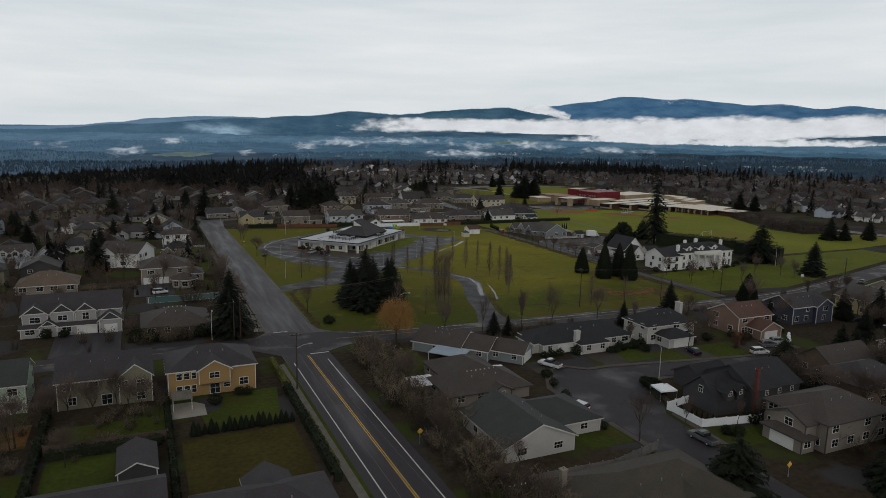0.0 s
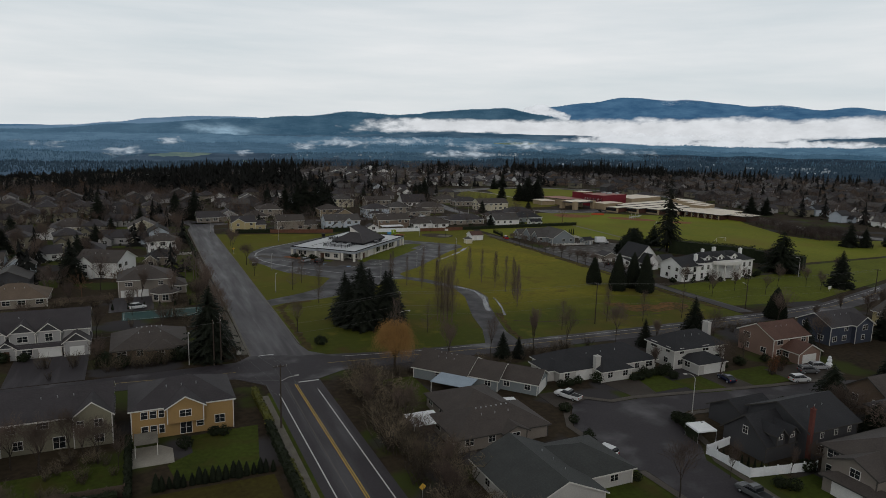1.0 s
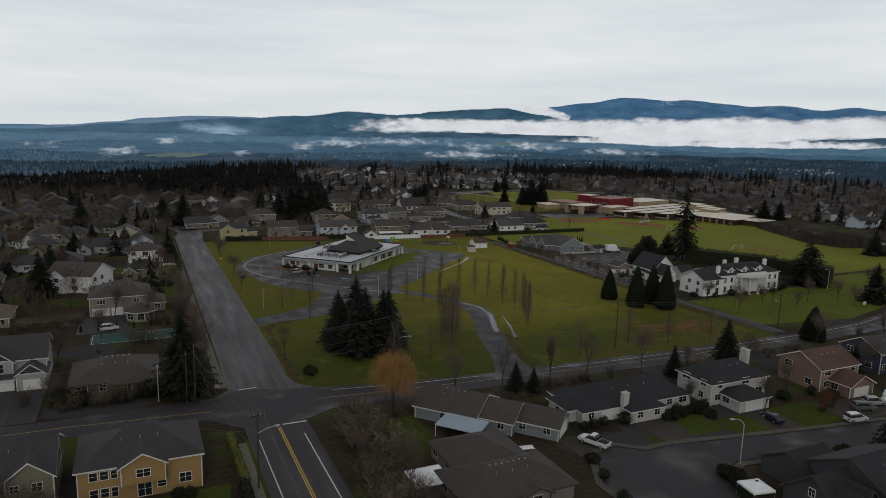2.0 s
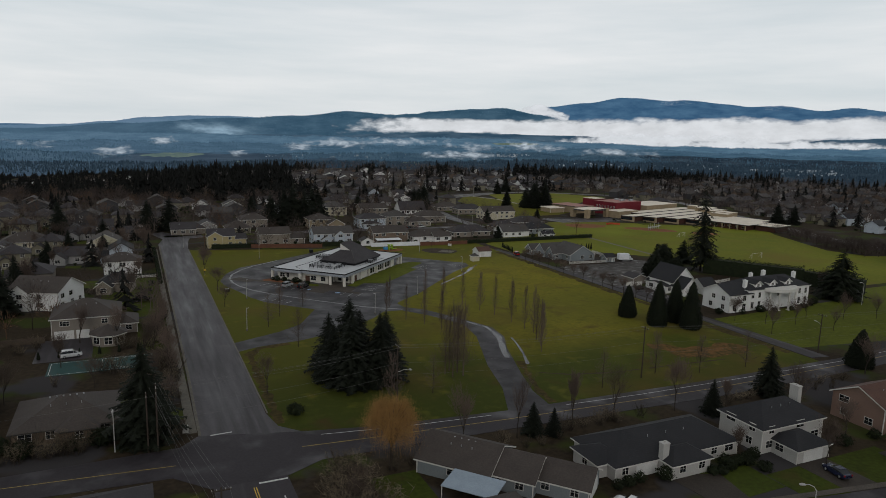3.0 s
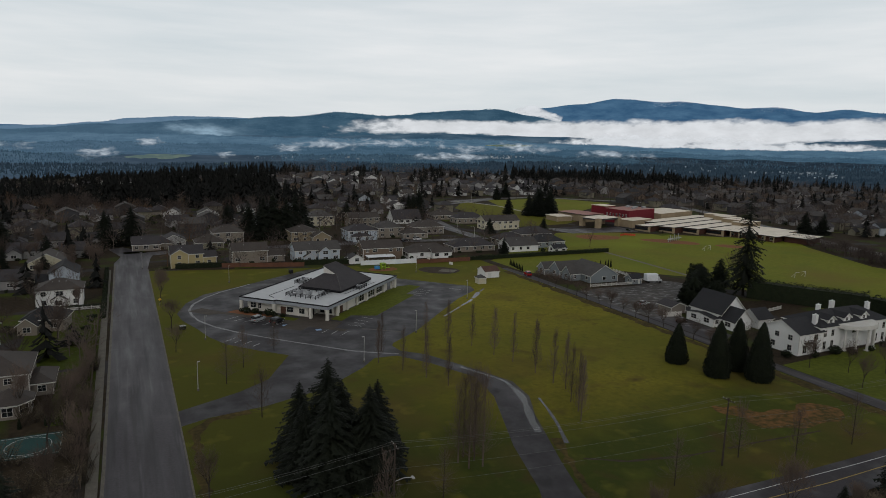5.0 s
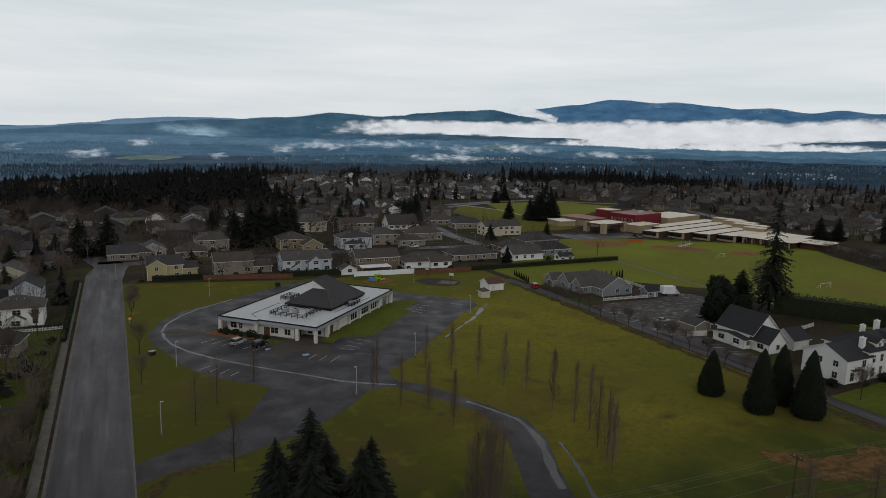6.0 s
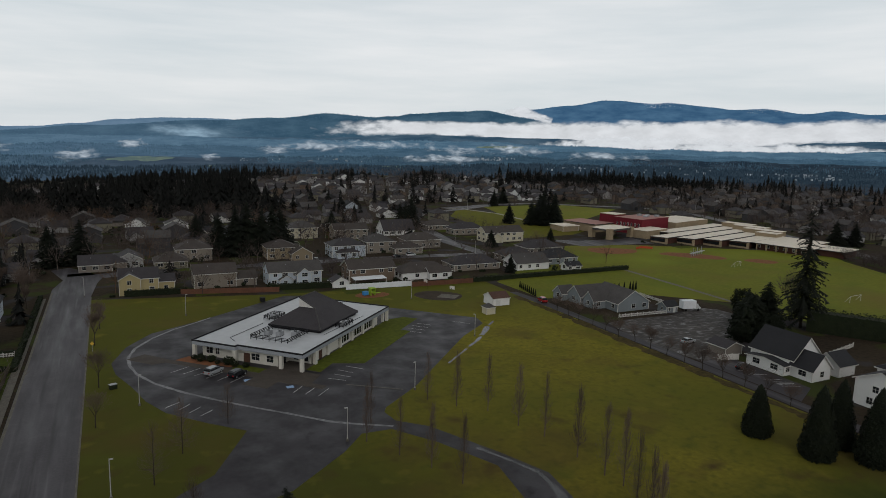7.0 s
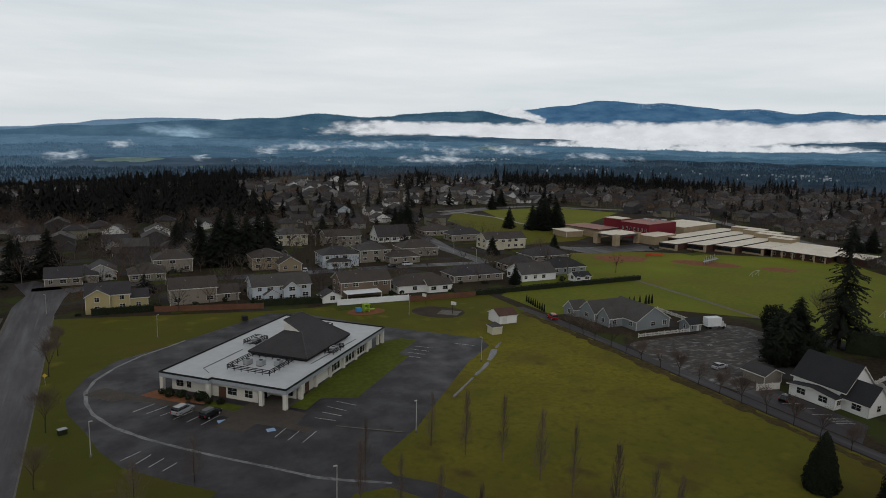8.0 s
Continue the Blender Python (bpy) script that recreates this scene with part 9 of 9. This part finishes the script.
def ridge(name, r_front, r_back, low, keys, rough, m, label, az0=-70, az1=125, steps=520, rows=7, below=0.0):
    """A range of hills: a slope that climbs from r_front to its crest at r_back; gives its surface back."""
    def surface(az, t):
        crest = along(az, keys) + rough * (noise.fractal(Vector((az * 0.35, r_back * 0.01, 0)), 1.0, 2.0, 5) + 0.2 * noise.noise(Vector((az * 6.0, r_back, 3))))
        foot = crest - below if below else low
        e = foot + (crest - foot) * t ** 0.8
        e += rough * 2.8 * t * (1 - t) * noise.noise(Vector((az * 0.5, t * 10, r_back)))
        return spot(az, r_front + (r_back - r_front) * t, e)

    g = Geo()
    for i in range(steps + 1):
        for j in range(rows):
            g.v.append(surface(az0 + (az1 - az0) * i / steps, j / (rows - 1)))
    for i in range(steps):
        for j in range(rows - 1):
            a = i * rows + j
            g.f.append((a, a + rows, a + rows + 1, a + 1))
            g.m.append(0)
    tagged(part(name, g, m), label, "hills", "", "structure")
    return surface


def forest(name, surface, az0, az1, t0, t1, n, h0, h1, m, label, seed, cover, crest=0):
    """Firs in drifts over a hillside, with open ground between; crest of them stand along the skyline."""
    rr, g = random.Random(seed), Geo()
    for i in range(n + crest):
        az = rr.uniform(az0, az1)
        t = rr.uniform(t0, t1) if i < n else rr.uniform(0.985, 1.0)
        drift = noise.noise(Vector((az * 0.55, t * 16, seed))) + 0.5 * noise.noise(Vector((az * 2.1, t * 40, seed)))
        if i < n and drift < cover or i >= n and noise.noise(Vector((az * 1.7, 5, seed))) < -0.25:
            continue
        x, y, z = surface(az, t)
        h = rr.uniform(h0, h1) * (1 + 0.5 * noise.noise(Vector((az * 1.1, t * 9, seed + 3))))
        for lift, k0 in ((0.0, 1.0), (0.38, 0.66)):
            q, r = len(g.v), h * rr.uniform(0.2, 0.3) * k0
            a = rr.uniform(0, 6.28)
            for c in range(5):
                u = r * rr.uniform(0.7, 1.25)
                g.v.append((x + u * math.cos(a + c * 1.257), y + u * math.sin(a + c * 1.257), z + h * (lift + rr.uniform(-0.05, 0.05)) - h * 0.06))
            g.v.append((x, y, z + h * (0.68 if lift == 0 else 1.0)))
            for c in range(5):
                g.f.append((q + c, q + (c + 1) % 5, q + 5))
                g.m.append(0)
    tagged(part(name, g, m), label, "wood", "", "stuff")


def fog(name, r, az0, az1, low, high, m, label, steps=60, rows=8, band=None):
    """A fog bank lying across the distance; its vapour thins out to all edges."""
    g = Geo()
    uv = []
    for i in range(steps + 1):
        for j in range(rows + 1):
            s, t = i / steps, j / rows
            az = az0 + (az1 - az0) * s
            lo, hi = (along(az, [(a, b) for a, b, c in band]), along(az, [(a, c) for a, b, c in band])) if band else (low, high)
            e = lo + (hi - lo) * t
            rr = r + 60 * noise.noise(Vector((az * 0.4, t * 3, r)))
            g.v.append(spot(az, rr, e))
            uv.append((min(1.0, min(s, 1 - s) * (7 if band else 2.4)) * min(1.0, min(t, 1 - t) * (3.2 if band else 2.4))) ** 0.8)
    for i in range(steps):
        for j in range(rows):
            a = i * (rows + 1) + j
            g.f.append((a, a + rows + 1, a + rows + 2, a + 1))
            g.m.append(0)
    ob = part(name, g, m, smooth=True)
    lay = ob.data.uv_layers.new(name="body")
    for lp in ob.data.loops:
        lay.data[lp.index].uv = (uv[lp.vertex_index], 0)
    ob.visible_shadow = False
    return tagged(ob, label, "fog", "", "structure")


# Each hill's blue is painted haze chosen for its distance.
FAR_BLUE = haze_mat("hazed_mountain_forest", (0.03, 0.086, 0.165), (0.062, 0.142, 0.235), 0.008, 1.0, (0.36, 0.66))
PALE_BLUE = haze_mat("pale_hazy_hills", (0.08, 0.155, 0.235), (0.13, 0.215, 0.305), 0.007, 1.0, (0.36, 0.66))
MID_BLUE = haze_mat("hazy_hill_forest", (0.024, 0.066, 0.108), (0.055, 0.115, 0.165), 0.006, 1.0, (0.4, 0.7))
NEAR_HILL = haze_mat("hazed_valley_forest", (0.026, 0.062, 0.1), (0.075, 0.125, 0.17), 0.006, 1.0, (0.4, 0.72))
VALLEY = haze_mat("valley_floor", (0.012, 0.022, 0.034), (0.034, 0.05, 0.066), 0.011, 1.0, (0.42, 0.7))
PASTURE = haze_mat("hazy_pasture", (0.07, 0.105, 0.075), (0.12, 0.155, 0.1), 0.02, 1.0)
MOUNTAIN = ridge("mountain_range", 4300, 4700, -1.5, [(-70, -0.6), (20, 0.0), (31, 1.3), (33.4, 2.4), (36.8, 2.8), (39.4, 3.26), (43.3, 3.05), (44.2, 3.14), (47.4, 2.85), (49, 2.65), (51, 2.75), (53.9, 2.4), (55.7, 2.6), (58, 2.4), (70, 2.6), (90, 1.8), (125, 0.8)], 0.05, FAR_BLUE, "distant forested mountain range, blue with painted haze, under low cloud")
FAR_HILLS = ridge("far_hills", 4000, 4280, -0.9, [(-70, 0.1), (-30, -0.3), (-8.5, -0.27), (-4.3, -0.08), (-1.3, 0.25), (1.1, 0.62), (4.4, 0.86), (7.8, 0.93), (11, 0.85), (125, 0.0)], 0.04, PALE_BLUE, "wooded hills across the valley, pale blue with painted haze")
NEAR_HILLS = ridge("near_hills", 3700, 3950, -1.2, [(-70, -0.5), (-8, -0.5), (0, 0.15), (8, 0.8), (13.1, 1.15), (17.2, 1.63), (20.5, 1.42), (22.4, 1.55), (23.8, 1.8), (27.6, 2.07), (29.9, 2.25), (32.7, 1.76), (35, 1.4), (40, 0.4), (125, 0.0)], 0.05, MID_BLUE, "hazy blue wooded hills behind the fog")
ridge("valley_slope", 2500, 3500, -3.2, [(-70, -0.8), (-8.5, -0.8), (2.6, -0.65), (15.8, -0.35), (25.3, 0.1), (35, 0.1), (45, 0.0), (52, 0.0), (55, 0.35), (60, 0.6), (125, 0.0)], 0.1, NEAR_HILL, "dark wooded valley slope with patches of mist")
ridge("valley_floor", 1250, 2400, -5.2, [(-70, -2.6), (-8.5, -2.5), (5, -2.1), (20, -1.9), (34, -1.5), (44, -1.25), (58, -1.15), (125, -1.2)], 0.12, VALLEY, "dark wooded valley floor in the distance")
forest("mountain_wood", MOUNTAIN, 28, 64, 0.5, 1.0, 7000, 2.5, 5, far_haze_mat("hazed_mountain_firs", (0.034, 0.092, 0.17), (0.058, 0.132, 0.222)), "firs clothing the far mountains, blue with painted haze", 41, -0.1, 1500)
forest("far_hill_wood", FAR_HILLS, -14, 16, 0.3, 1.0, 3600, 2.5, 5, far_haze_mat("hazed_far_hill_firs", (0.085, 0.165, 0.25), (0.125, 0.212, 0.3)), "firs on the far hills, pale blue with painted haze", 43, 0.05, 700)
forest("hill_wood", NEAR_HILLS, -12, 38, 0.2, 1.0, 8000, 3, 6, far_haze_mat("hazy_hill_firs", (0.04, 0.096, 0.145), (0.07, 0.14, 0.198)), "hazy blue firs on the hills behind the fog", 45, 0.0, 2000)
# wooded rises, one behind the other; painted haze leaves the nearer ones darker
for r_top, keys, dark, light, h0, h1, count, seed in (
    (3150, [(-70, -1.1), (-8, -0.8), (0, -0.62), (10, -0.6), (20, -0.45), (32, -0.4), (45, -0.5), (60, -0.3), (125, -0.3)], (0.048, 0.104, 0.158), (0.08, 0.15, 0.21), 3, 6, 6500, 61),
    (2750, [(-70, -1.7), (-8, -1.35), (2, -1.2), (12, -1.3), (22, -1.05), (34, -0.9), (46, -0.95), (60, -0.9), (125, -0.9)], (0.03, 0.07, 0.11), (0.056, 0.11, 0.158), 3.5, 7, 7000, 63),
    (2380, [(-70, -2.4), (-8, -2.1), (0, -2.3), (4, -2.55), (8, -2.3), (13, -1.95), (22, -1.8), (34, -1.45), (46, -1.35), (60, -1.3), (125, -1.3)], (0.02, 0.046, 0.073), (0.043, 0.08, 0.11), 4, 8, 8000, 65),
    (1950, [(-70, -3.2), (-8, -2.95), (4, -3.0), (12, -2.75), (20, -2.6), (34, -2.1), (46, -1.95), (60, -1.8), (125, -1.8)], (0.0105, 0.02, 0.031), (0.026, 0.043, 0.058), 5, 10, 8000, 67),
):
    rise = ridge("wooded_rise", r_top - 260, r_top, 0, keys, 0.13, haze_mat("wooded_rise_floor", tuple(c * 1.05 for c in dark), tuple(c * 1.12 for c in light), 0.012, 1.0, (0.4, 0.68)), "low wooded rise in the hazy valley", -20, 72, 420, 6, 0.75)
    forest("rise_wood", rise, -14, 66, 0.0, 1.0, count, h0, h1, far_haze_mat("hazed_rise_firs", dark, light), "firs on a wooded rise in the valley, blue-black with painted haze", seed, -0.25, 2600)
    if r_top == 1950:
        NEAR_RISE = rise
    if r_top == 2380:
        MID_RISE = rise
for a0, a1, e0, e1 in ((0.5, 5.4, -2.5, -2.05), (7.0, 9.4, -2.9, -2.66), (18.5, 23.0, -2.75, -2.45), (29.0, 33.0, -0.85, -0.6)):
    g = Geo()
    for i in range(25):
        for e in (0, 1):
            s = i / 24
            k = math.sin(math.pi * s) ** 0.5
            mid = e0 + (e1 - e0) * (0.4 + 0.35 * s)
            g.v.append(spot(a0 + (a1 - a0) * s, 2080 if e0 < -1.5 else 2700, mid + (e - 0.5) * (e1 - e0) * k * (0.7 + 0.5 * noise.noise(Vector((i * 0.4, a0, e))))))
        if i:
            k = len(g.v)
            g.f.append((k - 4, k - 2, k - 1, k - 3))
            g.m.append(0)
    tagged(part("far_pasture", g, PASTURE), "hazy green pasture between far woods", "pasture", "", "structure")
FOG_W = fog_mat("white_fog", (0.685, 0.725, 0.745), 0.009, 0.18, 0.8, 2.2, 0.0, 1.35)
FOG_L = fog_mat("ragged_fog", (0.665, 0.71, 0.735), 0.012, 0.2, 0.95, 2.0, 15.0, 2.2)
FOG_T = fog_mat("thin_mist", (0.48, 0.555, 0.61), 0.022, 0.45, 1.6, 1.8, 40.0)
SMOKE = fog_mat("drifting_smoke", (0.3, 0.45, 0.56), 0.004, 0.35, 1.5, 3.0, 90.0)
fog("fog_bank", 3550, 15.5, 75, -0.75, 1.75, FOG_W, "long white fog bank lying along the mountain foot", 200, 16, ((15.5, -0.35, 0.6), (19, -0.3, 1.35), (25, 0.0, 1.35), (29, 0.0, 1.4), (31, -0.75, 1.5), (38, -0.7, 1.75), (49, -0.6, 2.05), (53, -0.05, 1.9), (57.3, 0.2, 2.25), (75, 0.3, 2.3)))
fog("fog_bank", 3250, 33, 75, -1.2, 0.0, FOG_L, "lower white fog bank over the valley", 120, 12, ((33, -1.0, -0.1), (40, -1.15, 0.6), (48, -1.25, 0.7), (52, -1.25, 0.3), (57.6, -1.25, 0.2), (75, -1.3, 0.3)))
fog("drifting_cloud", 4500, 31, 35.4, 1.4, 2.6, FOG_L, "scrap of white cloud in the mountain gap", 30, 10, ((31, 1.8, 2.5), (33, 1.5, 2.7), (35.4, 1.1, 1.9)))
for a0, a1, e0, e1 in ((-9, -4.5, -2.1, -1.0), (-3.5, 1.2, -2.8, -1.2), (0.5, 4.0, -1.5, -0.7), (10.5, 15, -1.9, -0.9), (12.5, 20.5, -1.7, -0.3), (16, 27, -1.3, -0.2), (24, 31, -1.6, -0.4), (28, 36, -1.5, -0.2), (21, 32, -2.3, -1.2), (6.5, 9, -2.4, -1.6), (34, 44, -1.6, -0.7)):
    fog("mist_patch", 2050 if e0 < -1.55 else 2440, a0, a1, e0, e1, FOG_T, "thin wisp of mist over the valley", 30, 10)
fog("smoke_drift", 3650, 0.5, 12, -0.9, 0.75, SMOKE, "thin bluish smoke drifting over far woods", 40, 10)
for a0, a1, seed in ((42.4, 45.4, 71), (50.0, 52.6, 73)):
    forest("snowy_wood", MOUNTAIN, a0, a1, 0.9, 1.0, 260, 2.5, 5, far_haze_mat("snow_dusted_firs", (0.16, 0.23, 0.3), (0.55, 0.6, 0.65)), "snow-dusted firs along the mountain crest", seed, 0.05, 130)

# pale roofs and walls of villages in the valley
VR = random.Random(8)
# These walls glow in their painted haze tone; no lamp lights them.
PALE = far_haze_mat("hazy_far_walls", (0.05, 0.072, 0.09), (0.2, 0.23, 0.25))
g = Geo()
for az0, wide, t0, t1, count, hill in ((30.3, 1.5, 0.55, 0.9, 34, MID_RISE), (9.3, 1.8, 0.6, 0.9, 26, MID_RISE), (53.8, 3.2, 0.2, 0.8, 44, NEAR_RISE), (44, 9.0, 0.2, 0.9, 30, NEAR_RISE), (20, 10.0, 0.4, 0.9, 16, MID_RISE), (38, 3.0, 0.3, 0.8, 16, NEAR_RISE)):
    for _ in range(count):
        x, y, z = hill(VR.gauss(az0, wide * 0.5), VR.uniform(t0, t1))
        w, d, h = VR.choice((2, 3, 3, 4, 7)) * VR.uniform(0.7, 1.2), VR.uniform(3, 5), VR.uniform(0.6, 1.3)
        q = len(g.v)
        z += 2.6
        g.v += [(x - w / 2, y - d / 2, z - 4.5), (x + w / 2, y - d / 2, z - 4.5), (x + w / 2, y + d / 2, z - 4.5), (x - w / 2, y + d / 2, z - 4.5), (x - w / 2, y - d / 2, z + h), (x + w / 2, y - d / 2, z + h), (x + w / 2, y + d / 2, z + h), (x - w / 2, y + d / 2, z + h), (x - w / 2, y, z + h * 1.5), (x + w / 2, y, z + h * 1.5)]
        for f in ((0, 1, 5, 4), (1, 2, 6, 9, 5), (2, 3, 7, 6), (3, 0, 4, 8, 7), (4, 5, 9, 8), (6, 7, 8, 9)):
            g.f.append(tuple(q + i for i in f))
            g.m.append(0)
tagged(part("valley_houses", g, PALE), "pale far houses scattered over the hazy valley", "houses", "", "stuff")
